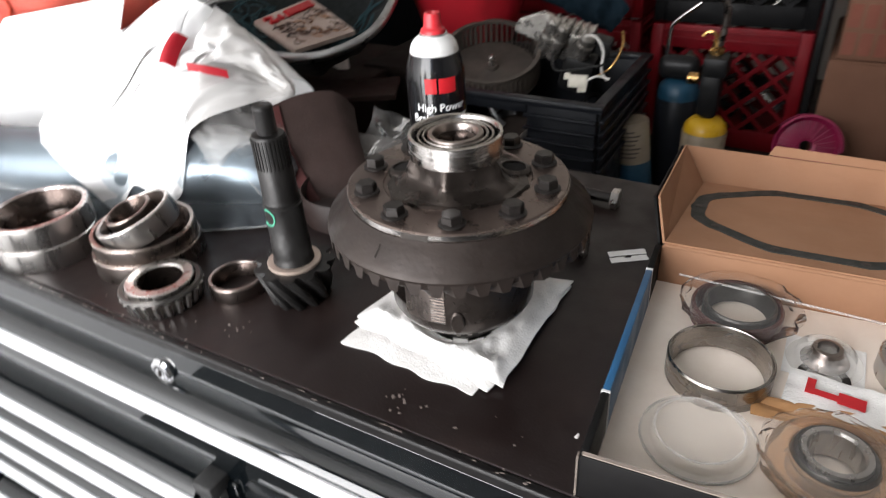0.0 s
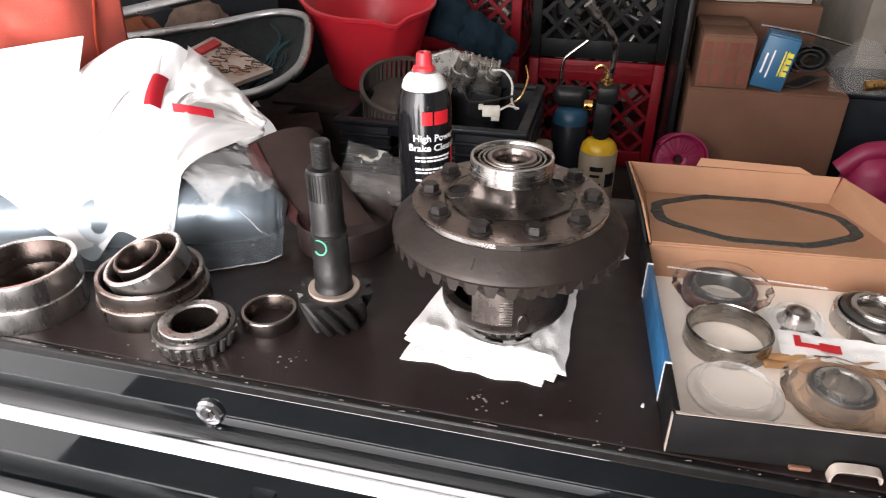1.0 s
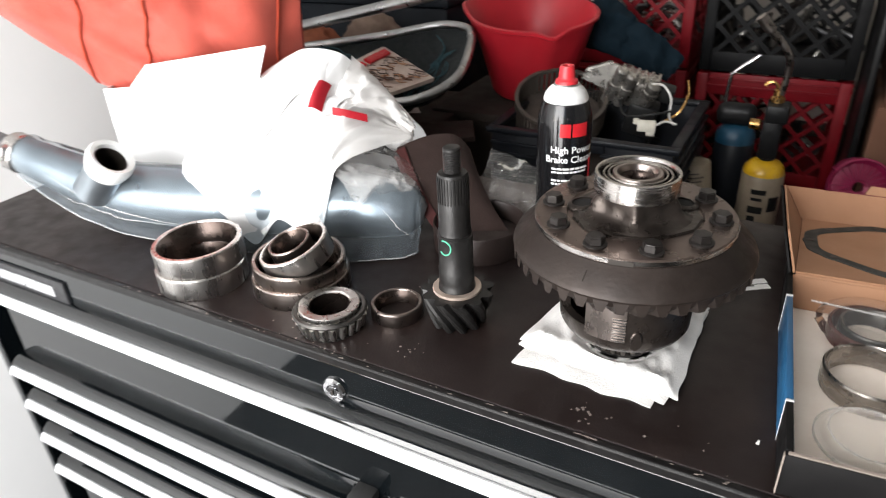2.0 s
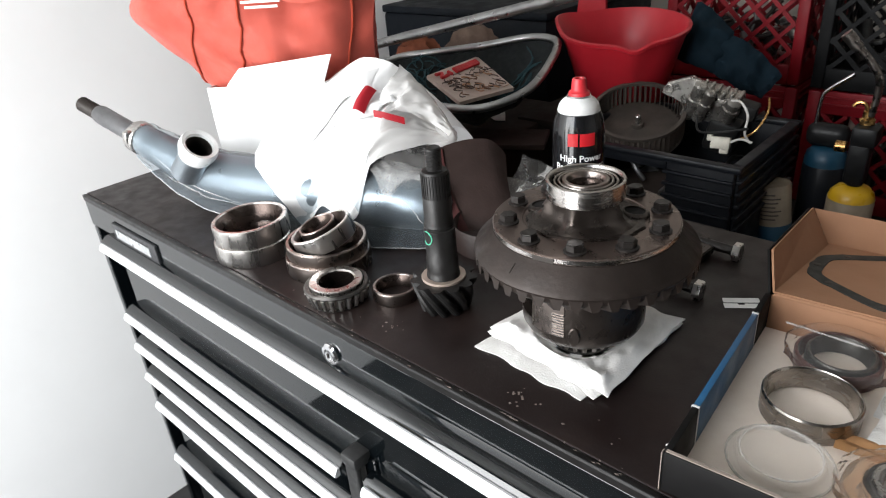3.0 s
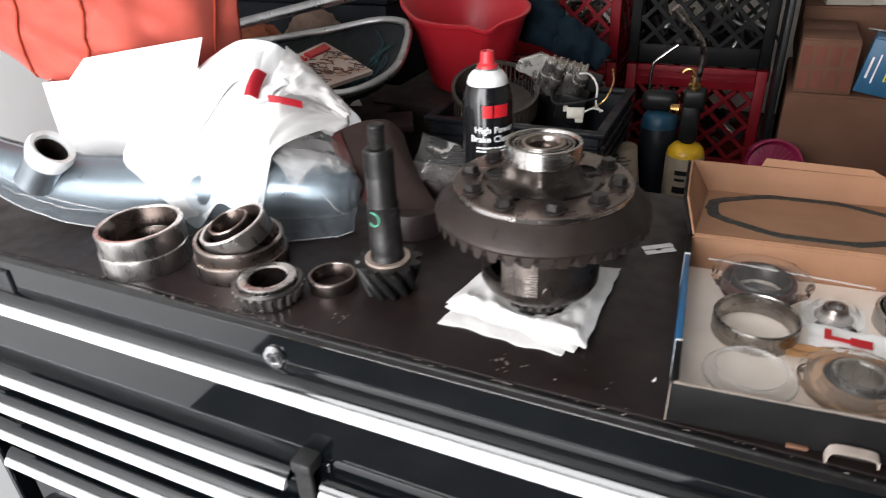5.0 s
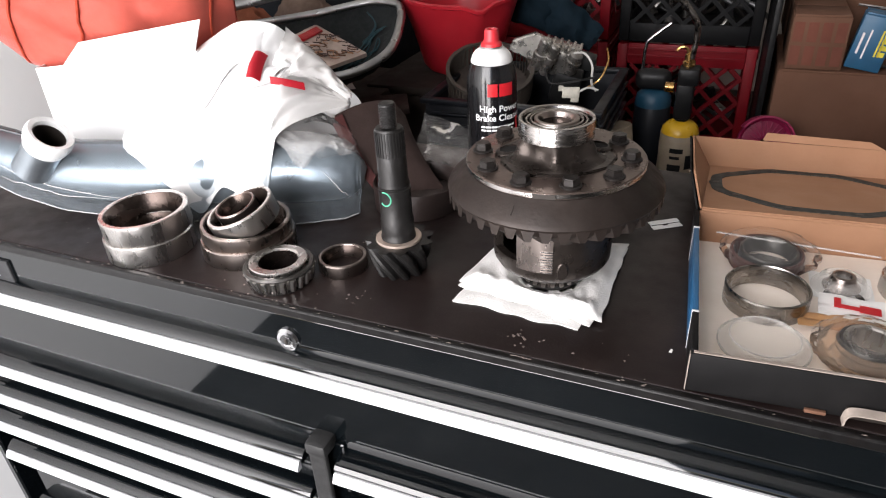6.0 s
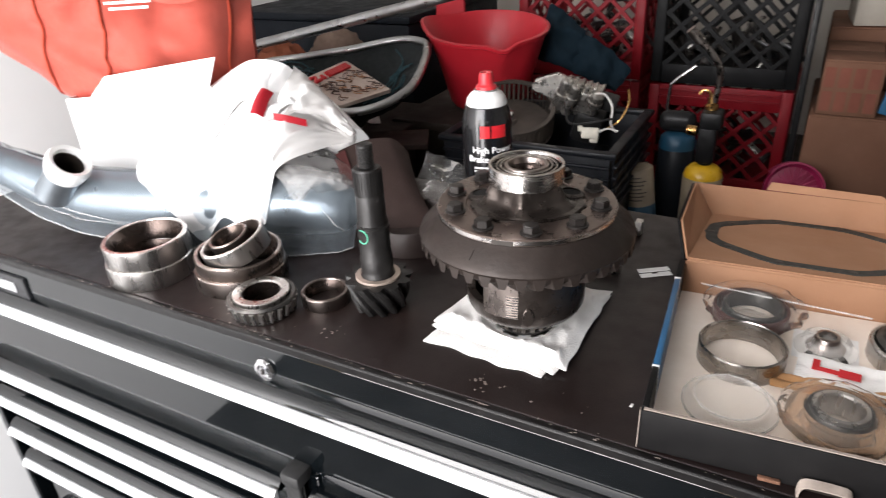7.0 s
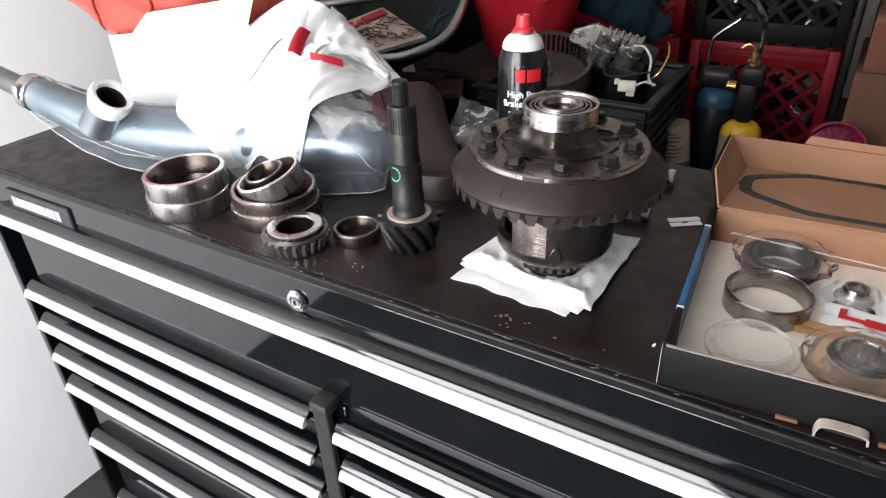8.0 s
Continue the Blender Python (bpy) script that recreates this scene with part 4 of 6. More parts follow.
part("flap", quad(up(fl + Vector((0.04, 0.013, 0)), 1.176), up(fr, 1.191), up(fr + Vector((0.004, 0.018, 0)), 1.229), up(fl + Vector((0.062, 0.030, 0)), 1.204), 0.002), carton_white, carton)

cbag = thing("carrier_bag", "crumpled white carrier bag with red print over the housing", "carrier bag")


TOPLINE = smooth_line([(-0.335, 0.285, 1.165), (-0.285, 0.295, 1.198), (-0.235, 0.302, 1.222), (-0.185, 0.305, 1.222), (-0.168, 0.322, 1.203), (-0.150, 0.345, 1.165), (-0.132, 0.362, 1.112)], 10)
LOWLINE = smooth_line([(-0.345, 0.150, 1.086), (-0.292, 0.130, 1.076), (-0.252, 0.132, 1.040), (-0.226, 0.140, 1.008), (-0.190, 0.152, 1.046), (-0.160, 0.160, 1.030), (-0.137, 0.172, 1.034), (-0.124, 0.200, 1.105), (-0.096, 0.262, 1.118), (-0.082, 0.318, 1.112)], 8)


def drape(u, v):
    i = u * (len(TOPLINE) - 1)
    k = min(int(i), len(TOPLINE) - 2)
    top = TOPLINE[k].lerp(TOPLINE[k + 1], i - k)
    i = u * (len(LOWLINE) - 1)
    k = min(int(i), len(LOWLINE) - 2)
    bot = LOWLINE[k].lerp(LOWLINE[k + 1], i - k)
    p = top.lerp(bot, v)
    p += Vector((0.10, -0.85, 0.5)) * 0.026 * math.sin(math.pi * v)
    f = fold(Vector((u * 5.0 + v * 3.2, v * 1.4 - u * 0.8, 0.3)), 1.0, 1.0, 5.0)
    g = fold(Vector((u * 13 + v * 7, v * 3 - u * 2, 1)), 1.0, 1.0, 1.0)
    s = (u + 0.55 * v) * 4.4 + 1.7 * noise.noise(Vector((u * 3.4, v * 2.6, 9)))
    pleat = 1 - abs(2 * (s - math.floor(s)) - 1) ** 0.7
    p += Vector((0.2, -0.7, 0.4)) * (0.007 * f + 0.0015 * g + 0.005 * pleat * (0.5 + 0.8 * noise.noise(Vector((u * 4, v * 2, 3)))) - 0.004) * min(1, 4 * v + 0.3)
    crown = max(0.0, min(1.0, 2.6 * (u - 0.48))) * (1 - v) ** 1.5 * min(1, 5 * v + 0.15)
    p += Vector((0.25, -0.7, 0.55)) * 0.016 * crown * fold(Vector((u * 7 - v * 3, v * 5 + u, 2)), 1.0, 1.0, 11.0)
    p.z = max(p.z, 1.003)
    return p


part("front_film", sheet(lambda u, v: drape(0.76 * u, v), 46, 44, 0.0012), bag_white, cbag, smooth=60)
part("side_gusset", sheet(lambda u, v: drape(0.755 + 0.245 * u, v), 18, 44), bag_thin, cbag, "thin translucent side of the bag", smooth=60)


def back_drape(u, v):
    p = drape(u, 0.0)
    q = Vector((-0.34, 0.40, 1.002)).lerp(Vector((-0.11, 0.42, 1.002)), u)
    r = p.lerp(q, v) + Vector((0, 0.02, 0.03)) * math.sin(math.pi * v)
    return r


part("back_film", sheet(back_drape, 30, 12, 0.0012), bag_white, cbag, smooth=60)
part("side_film", crumple((-0.118, 0.258, 1.058), (0.068, 0.048, 0.056), 9.0, 0.07, 5), film_crisp, cbag, "clear crinkled end of the bag", smooth=32)


def on_bag(u0, u1, v0, v1, lift=0.004):
    """A printed patch lying smoothly over the folds."""
    a, b, c, d = drape(u0, v0), drape(u1, v0), drape(u1, v1), drape(u0, v1)
    out = Vector((0.1, -0.8, 0.5))
    return sheet(lambda s, t: a.lerp(b, s).lerp(d.lerp(c, s), t) + out * (lift + 0.004 * math.sin(math.pi * s) + 0.003 * math.sin(math.pi * t)) + Vector((0, 0, 0.003 * math.sin(2.5 * s))), 10, 8, 0.0008)


def strap(route, width, lift):
    """A loose band of the bag riding over its folds, from (u, v) to (u, v)."""
    line = smooth_line([(a, b, 0) for a, b in route], 8)

    def band(s, w):
        i = min(s, 0.9999) * (len(line) - 1)
        k = int(i)
        c = line[k].lerp(line[k + 1], i - k)
        arch = math.sin(math.pi * s)
        return drape(c.x + 0.25 * width * (w - 0.5), max(0.0, c.y + width * (w - 0.5) * (1.25 - 0.5 * arch))) + Vector((0.1, -0.7, 0.6)) * (0.001 + lift * arch * (0.45 + 0.55 * math.sin(math.pi * w)))
    return sheet(band, 36, 10, 0.001)


part("handle_strap", strap([(0.34, 0.47), (0.50, 0.37), (0.65, 0.30), (0.78, 0.24), (0.88, 0.22)], 0.13, 0.013), bag_white, cbag, smooth=60)
part("handle_strap", strap([(0.24, 0.50), (0.34, 0.34), (0.44, 0.22), (0.52, 0.17)], 0.17, 0.014), bag_white, cbag, smooth=60)

def thin_end(u, v):
    """Thin see-through end of the bag, over its crown and down to the tied corner."""
    p = drape(0.62 + 0.38 * u, 0.34 * v) + Vector((0.012, -0.004, 0.009)) * math.sin(math.pi * min(1, v + 0.15))
    q = Vector((0.022, 0.0, -0.012)) * u
    return p + q + Vector((0.3, -0.4, 0.6)) * 0.006 * fold(Vector((u * 5 + v * 2, v * 3, 4)), 1.0, 1.0, 3.0)


part("thin_end", sheet(thin_end, 34, 20), bag_thin, cbag, "thin translucent grey-white end", smooth=50)
part("gathered_end", crumple((-0.132, 0.352, 1.100), (0.024, 0.022, 0.020), 5.0, 0.10, 4), bag_thin, cbag, smooth=80)
part("red_print", on_bag(0.525, 0.625, 0.20, 0.36, 0.013), print_crimson, cbag)
bar_a, bar_b = drape(0.70, 0.36), drape(0.875, 0.56)
part("red_print", sheet(lambda u, v: bar_a.lerp(bar_b, u) + Vector((0.1, -0.8, 0.5)) * (0.014 + 0.004 * math.sin(math.pi * u)) + Vector((0, 0, 0.010 * (v - 0.5))), 10, 3, 0.0008), print_crimson, cbag)

obag = thing("orange_bag", "orange fabric shopping bag slumped behind the white carton", "bag", Matrix.Translation((-0.465, 0.318, 1.0)) @ pose(0, 0, 0, 0, 0, 33))


def bag_side(u, v, face):
    # u runs round the bag, v from the foot to the mouth
    step = min(1, max(0, (v - 0.43) / 0.05))
    left = -0.110 - 0.050 * step * step * (3 - 2 * step) - 0.125 * min(1, max(0, (v - 0.48) / 0.30)) + 0.05 * max(0, v - 0.82) / 0.18
    right = 0.095 + 0.060 * step * step * (3 - 2 * step) + 0.020 * v
    x = left + (right - left) * u
    d = 0.060 + 0.03 * math.sin(math.pi * v)
    y = face * d * (1 - abs(2 * u - 1) ** 4 * 0.95) + 0.02 * noise.noise(Vector((u * 3, v * 3, face * 4.0)))
    y += fold(Vector((u * 4, v * 3, face)), 1.0, 0.017, 2.0) + fold(Vector((u * 7 + v * 5, v * 4 - u * 3, face)), 1.0, 0.006, 7.0) + 0.006 * math.sin(u * 15 + v * 3)
    z = 0.002 + 0.355 * v + (0.030 * noise.noise(Vector((u * 4, face, 3))) if v > 0.8 else 0)
    return Vector((x, y, z))


part("front_panel", sheet(lambda u, v: bag_side(u, v, -1), 44, 34, 0.002), orange_cloth, obag, smooth=60)
part("back_panel", sheet(lambda u, v: bag_side(u, v, 1), 30, 24, 0.002), orange_cloth, obag, smooth=60)


def bag_seam(x, v):
    a, b = bag_side(0, v, -1).x, bag_side(1, v, -1).x
    return bag_side(min(0.99, max(0.01, (x + 0.006 * math.sin(9 * v) - a) / (b - a))), v, -1) + Vector((0, -0.0025, 0))


for x in (-0.128, -0.035, 0.140):
    part("seam", tube([bag_seam(x, v) for v in np.linspace(0, 1, 40)], 0.0020, 6), orange_seam, obag)
hpts = smooth_line([bag_side(0.50, 0.97, -1) + Vector((0, -0.005, 0)), Vector((0.06, -0.085, 0.315)), Vector((0.12, -0.085, 0.318)), Vector((0.165, -0.06, 0.36))], 8)
part("handle", sheet(lambda u, v: hpts[min(len(hpts) - 1, int(u * (len(hpts) - 1)))] + Vector((0, -0.002, 0.026 * (v - 0.5))), len(hpts) - 1, 2, 0.002), orange_cloth, obag)
part("printed_panel", bars([(-0.02, 0.055, 0.315, 0.0018), (-0.02, 0.055, 0.345, 0.0018), (-0.015, 0.05, 0.306, 0.004), (-0.01, 0.045, 0.298, 0.004)], Matrix(((1, 0, 0, 0.0), (0, 0, 1, -0.092), (0, 1, 0, 0), (0, 0, 0, 1)))), print_white, obag, smooth=0)

# ---- spray can ----
CAN = Vector((0.118, 0.345, 1.0))
CAN_R = 0.0330
can = thing("spray_can", "black brake cleaner spray can with red nozzle", "spray can", Matrix.Translation(CAN) @ pose(0, 0, 0, 0, 0, -54 + 90))
part("can_body", lathe([(0.0315, 0.0), (CAN_R, 0.0015), (CAN_R, 0.004), (0.0326, 0.006), (CAN_R - 0.0002, 0.008), (CAN_R - 0.0002, 0.150), (0.0322, 0.159), (0.0300, 0.169), (0.0268, 0.1775), (0.0250, 0.1785)], 64), can_black, can)
part("can_shoulder", lathe([(0.0262, 0.1782), (0.0265, 0.1798), (0.0245, 0.1865), (0.0205, 0.1920), (0.0165, 0.1945), (0.0150, 0.196)], 56), can_white, can, "white domed shoulder")
part("collar_ring", lathe([(0.0125, 0.1945), (0.0150, 0.1950), (0.0155, 0.1965), (0.0145, 0.198), (0.0125, 0.198)], 40, closed=True), chrome, can)
part("nozzle", lathe([(0.0135, 0.1965), (0.0130, 0.2015), (0.0105, 0.2030), (0.0096, 0.2050), (0.0090, 0.2150), (0.0080, 0.2180), (0.0055, 0.2180), (0.0050, 0.2160)], 36), cap_red, can, "red spray nozzle")


def wrap(bm, r):
    """Bends a flat drawing in x and z round the can; its middle faces -y."""
    for v in bm.verts:
        a = v.co.x / CAN_R - math.pi / 2
        rr = r + v.co.y
        v.co = Vector((rr * math.cos(a), rr * math.sin(a), v.co.z))
    return bm


def text_bm(text, size, bold=0.0):
    cu = bpy.data.curves.new("lettering", "FONT")
    cu.body, cu.size, cu.align_x, cu.offset = text, size, "CENTER", bold
    cu.resolution_u = 3
    ob = bpy.data.objects.new("lettering", cu)
    scene.collection.objects.link(ob)
    me = bpy.data.meshes.new_from_object(ob.evaluated_get(bpy.context.evaluated_depsgraph_get()))
    bpy.data.objects.remove(ob)
    bpy.data.curves.remove(cu)
    bm = bmesh.new()
    bm.from_mesh(me)
    bpy.data.meshes.remove(me)
    bmesh.ops.triangulate(bm, faces=bm.faces)
    for v in bm.verts:
        v.co = Vector((v.co.x, 0.0, v.co.y))
    return bm


def can_text(text, size, z, x=0.0, bold=0.0):
    bm = text_bm(text, size, bold)
    bmesh.ops.subdivide_edges(bm, edges=[e for e in bm.edges if e.calc_length() > 0.003], cuts=2)
    bmesh.ops.translate(bm, vec=(x, 0, z), verts=bm.verts)
    return wrap(bm, CAN_R + 0.0003)


part("lettering", can_text("High Power", 0.0118, 0.1215, 0.002, 0.0002), print_white, can, "white lettering", smooth=0)
part("lettering", can_text("Brake Cleaner", 0.0118, 0.1095, 0.002, 0.0002), print_white, can, smooth=0)
bm = bmesh.new()
rng = random.Random(11)
for z in (0.1015, 0.097, 0.0865, 0.082, 0.072):
    x = -0.024
    while x < 0.020:
        w = rng.uniform(0.003, 0.008)
        for k in range(2):
            box(w / 2, 0.0004, 0.0024, (x + w * (0.25 + 0.5 * k), 0, z), bm=bm)
        x += w + 0.0012
part("small_print", wrap(bm, CAN_R + 0.0002), print_white, can, smooth=0)
# red mark: two plain blocks
for x0, x1 in ((-0.0152, -0.0028), (-0.0006, 0.0184)):
    part("red_mark", wrap(sheet(lambda u, v: Vector((x0 + (x1 - x0) * u, 0.0, 0.1414 + 0.0162 * v)), 6, 1, 0.0004), CAN_R + 0.0003), print_red, can, "plain red block mark", smooth=0)
bm = bmesh.new()
for k in range(3):
    box(0.0016, 0.0004, 0.10, (0.0285 + 0.0016 * k, 0, 0.06), bm=bm)
part("side_stripe", wrap(bm, CAN_R + 0.0002), print_red, can, smooth=0)

# ---- parts kit box ----
KA = math.degrees(math.atan2(0.016, 0.212))
kit_at = Matrix.Translation((0.407, 0.0095, 1.0)) @ pose(0, 0, 0, 0, 0, KA)
W, D, H, T = 0.280, 0.268, 0.042, 0.0035
kit = thing("parts_kit_box", "open black and blue cardboard parts kit box with kraft lid", "box", kit_at)
part("base", box(W - 0.008, D - 0.008, 0.0025, (W / 2, D / 2, 0.0016)), kit_liner, kit, "pale paper-lined floor", smooth=0)
part("front_wall", box(W, T, H - 0.002, (W / 2, T / 2, H / 2), 0.0008), box_black, kit)
part("front_edge", box(W - 0.004, T * 0.8, 0.0008, (W / 2, T / 2, H + 0.0002)), edge_white, kit, smooth=0)
part("corner_edge", box(0.0006, T + 0.001, H - 0.003, (-0.0006, T / 2 - 0.001, H / 2 + 0.001)), edge_white, kit, smooth=0)
part("left_wall", box(T * 1.6, 0.056, H, (T * 0.8, 0.0045 + 0.028, H / 2 + 0.0005), 0.0008), box_black, kit)
blue = part("left_wall", box(T * 1.6, 0.160, H, (T * 0.8, 0.0610 + 0.080, H / 2 + 0.0005), 0.0008), box_blue, kit, "blue printed side wall")
for y in (0.0605, 0.2215):
    part("white_stripe", box(T * 1.75, 0.0022, H + 0.001, (T * 0.8, y, H / 2 + 0.0006)), print_white, blue, smooth=0)
part("left_wall", box(T * 1.6, 0.042, H, (T * 0.8, 0.2440, H / 2 + 0.0005), 0.0008), box_black, kit)
part("right_wall", box(T * 1.6, D - 0.008, H, (W - T * 0.8, D / 2, H / 2 + 0.0005), 0.0008), box_black, kit)
part("back_wall", box(W - 0.012, T, H - 0.001, (W / 2, D - T / 2, H / 2 - 0.0002), 0.0008), kraft, kit, "bare kraft rear wall")
# front slot with a torn tab
part("slot_shadow", box(0.034, 0.0014, 0.0115, (0.138, -0.0002, 0.0068)), dark_bore, kit, smooth=0)
arch = smooth_line([(0.119, -0.0020, 0.0010), (0.1195, -0.0022, 0.0085), (0.1225, -0.0024, 0.0135), (0.130, -0.0024, 0.0150), (0.147, -0.0024, 0.0148), (0.1545, -0.0024, 0.0125), (0.1560, -0.0020, 0.0060)], 5)
part("folded_tab", sheet(lambda u, v: arch[min(len(arch) - 1, int(round(u * (len(arch) - 1))))] + Vector((0, -0.0075 * v, -0.0022 * v)), len(arch) - 1, 2, 0.0016), edge_white, kit, "pale folded cardboard tab")
for x, w in ((0.100, 0.016), (0.172, 0.018)):
    part("torn_tab", box(w, 0.0035, 0.0035, (x, -0.0018, 0.0032), 0.0006), kraft_dim, kit)
# the lid lies open behind the box
LY, LZ = 0.4625, 0.012
lid = part("lid", quad((0.008, D - 0.002, 0.0425), (W - 0.010, D - 0.002, 0.0425), (0.256, LY, LZ), (0.023, LY, LZ), 0.003), kraft, kit, "bare kraft inside of the lid", smooth=0)
part("lid_crease", tube([(0.008, D - 0.002, H), (W - 0.010, D - 0.002, H)], 0.0021, 10), kraft, lid)
part("lid_side", quad((0.008, D + 0.001, 0.0425), (0.023, LY, LZ), (-0.003, LY + 0.012, LZ + 0.041), (-0.004, D + 0.022, 0.080), 0.0022), kraft, lid, smooth=0)
part("lid_side", quad((W - 0.010, D + 0.001, 0.0425), (0.256, LY, LZ), (0.268, LY + 0.010, LZ + 0.037), (W - 0.006, D + 0.022, 0.078), 0.0022), kraft, lid, smooth=0)
part("lid_front", quad((0.023, LY + 0.001, LZ), (0.256, LY + 0.001, LZ), (0.266, LY + 0.013, LZ + 0.036), (-0.002, LY + 0.013, LZ + 0.040), 0.0022), kraft, lid, smooth=0)
part("lid_tongue", quad((0.084, LY + 0.013, LZ + 0.0395), (0.232, LY + 0.013, LZ + 0.0365), (0.214, LY + 0.017, LZ + 0.0450), (0.089, LY + 0.017, LZ + 0.0495), 0.0022), kraft, lid, smooth=0)
part("lid_skin", quad((0.004, D + 0.001, 0.0415), (0.019, LY, LZ - 0.002), (-0.0066, LY + 0.012, LZ + 0.040), (-0.0076, D + 0.022, 0.079), 0.0022), box_black, lid, "printed black outside of the lid", smooth=0)
part("lid_dust_flap", quad((0.003, D + 0.001, 0.003), (0.012, LY - 0.02, 0.003), (0.017, LY - 0.02, LZ - 0.004), (0.003, D + 0.003, 0.0395), 0.002), box_black, lid, smooth=0)

# gasket: an oval frame with bolt lugs
def eight(ca, sa):
    """Reach of a rounded eight-sided frame in the direction (ca, sa)."""
    return 1 / ((abs(ca) ** 20 + abs(sa) ** 20 + (0.715 * (abs(ca) + abs(sa))) ** 20) ** (1 / 20))


def gasket_outline(n=120):
    rows = []
    for i in range(n):
        a = 2 * math.pi * i / n
        ca, sa = math.cos(a), math.sin(a)
        rx, ry = 0.121, 0.087
        k = eight(ca, sa)
        lug = max(0.0, math.cos(10 * a)) ** 4 * 0.0022
        rows.append(((rx + lug) * ca * k, (ry + lug) * sa * k, (rx - 0.0140) * ca * k, (ry - 0.0130) * sa * k))
    return rows


bm = bmesh.new()
loops = [[bm.verts.new((x, y, z)) for x, y, z in pts] for pts in (
    [(a, b, 0) for a, b, c, d in gasket_outline()], [(a, b, 0.0016) for a, b, c, d in gasket_outline()],
    [(c, d, 0.0016) for a, b, c, d in gasket_outline()], [(c, d, 0) for a, b, c, d in gasket_outline()])]
for j in range(4):
    p, q = loops[j], loops[(j + 1) % 4]
    for i in range(120):
        bm.faces.new((p[i], p[(i + 1) % 120], q[(i + 1) % 120], q[i]))
gas = thing("cover_gasket", "grey oval cover gasket lying in the kraft lid", "gasket", kit_at @ Matrix.Translation((0.138, 0.372, 0.0285)) @ pose(0, 0, 0, -8.7, 0, -1) @ Matrix.Diagonal((0.97, 1.03, 1, 1)))
part("gasket_body", bm, gasket_grey, gas, smooth=20)
# Dark discs painted as the shade in the bolt holes.
hole_mesh = mesh_of("bolt_hole", lathe([(0.0042, 0), (0.0042, 0.0003), (0.001, 0.0003)], 14), dark_bore)
for k in range(10):
    a = 2 * math.pi * k / 10
    ca, sa = math.cos(a), math.sin(a)
    s = eight(ca, sa)
    ob = new("bolt_hole", hole_mesh)
    ob.parent = gas
    ob.matrix_basis = Matrix.Translation((0.1150 * ca * s, 0.0812 * sa * s, 0.0016))


def in_kit(x, y, z=0.003):
    return Matrix.Translation((x, y, 1.0 + z))


KG = "new bearings in the kit box"
ncup = thing("new_bearing_cup", "bright new bearing cup lying in the kit box", "bearing cup", in_kit(0.468, 0.163), KG)
part("ring", cup(0.0398, 0.022, 0.0019, 0.003), steel_grey, ncup)
part("raceway", lathe([(0.0371, 0.0205), (0.0375, 0.0205), (0.0347, 0.0015), (0.0343, 0.0015)], 64, closed=True), steel_grey, ncup, "ground tapered raceway")
wrapped = thing("wrapped_bearing_cup", "maroon-tinted bearing cups sealed in clear plastic", "bearing cup", in_kit(0.468, 0.242), KG)
part("outer_cup", cup(0.0375, 0.017, 0.003, 0.004), cup_maroon, wrapped)
part("inner_cup", cup(0.0300, 0.018, 0.003, 0.003), roller_cage, wrapped, at=Matrix.Translation((0.002, 0.001, 0.001)))
part("pouch", crumple((0.002, 0.002, 0.016), (0.046, 0.041, 0.016), 23.0, 0.10, 4), film_bright, wrapped, "clear crinkled pouch", smooth=35)
blist = thing("blister_lid", "clear round blister cover lying in the kit box", "blister", in_kit(0.468, 0.092), KG)
part("dome", lathe([(0.0405, 0.0005), (0.0400, 0.002), (0.0340, 0.002), (0.0330, 0.009), (0.0300, 0.010), (0.0290, 0.008), (0.001, 0.008)], 48), film_cloudy, blist)
part("rim", lathe([(0.0395, 0.001), (0.0408, 0.001), (0.0408, 0.0028), (0.0395, 0.0028)], 48, closed=True), film_milky, blist)
part("inner_rim", lathe([(0.0298, 0.0098), (0.0312, 0.0098), (0.0312, 0.0106), (0.0298, 0.0106)], 48, closed=True), film_milky, blist)
sl = thing("wrapped_bearing", "new roller bearing in brown waxed wrap and clear plastic", "bearing", in_kit(0.551, 0.098), KG)
part("wrap", lathe([(0.030, 0.0), (0.0385, 0.002), (0.0405, 0.008), (0.0395, 0.014), (0.034, 0.019), (0.028, 0.020), (0.0265, 0.014), (0.027, 0.002)], 44, closed=True), film_amber, sl, "amber waxed wrap")
part("cage", lathe([(0.0218, 0.003), (0.0262, 0.003), (0.0268, 0.018), (0.0250, 0.0215), (0.0218, 0.0205)], 44, closed=True), roller_cage, sl)
part("cone", lathe([(0.0165, 0.002), (0.0215, 0.002), (0.0222, 0.021), (0.0215, 0.0238), (0.0180, 0.0238), (0.0165, 0.022)], 44, closed=True), race_steel, sl)
part("film", crumple((0, 0, 0.013), (0.0425, 0.0430, 0.0145), 13.0, 0.09, 4), film_bright, sl, smooth=35)
nut = thing("pinion_nut", "dark flanged nut in a clear blister with shims", "nut", in_kit(0.540, 0.216), KG)
part("flange", lathe([(0.010, 0.001), (0.0175, 0.001), (0.0180, 0.003), (0.0140, 0.006), (0.0120, 0.012), (0.0108, 0.015), (0.0080, 0.0155), (0.0075, 0.010)], 36, closed=True), race_brown, nut)
part("card", sheet(lambda u, v: Vector(((u - 0.5) * 0.058, (v - 0.5) * 0.050, 0.0004 + 0.002 * (u - 0.5) ** 2)), 6, 4, 0.0005), paper_white, nut, "white backing card")
part("blister", lathe([(0.0285, 0.0002), (0.0280, 0.002), (0.0225, 0.002), (0.0215, 0.011), (0.0190, 0.0125), (0.0150, 0.0115)], 40), film_cloudy, nut)
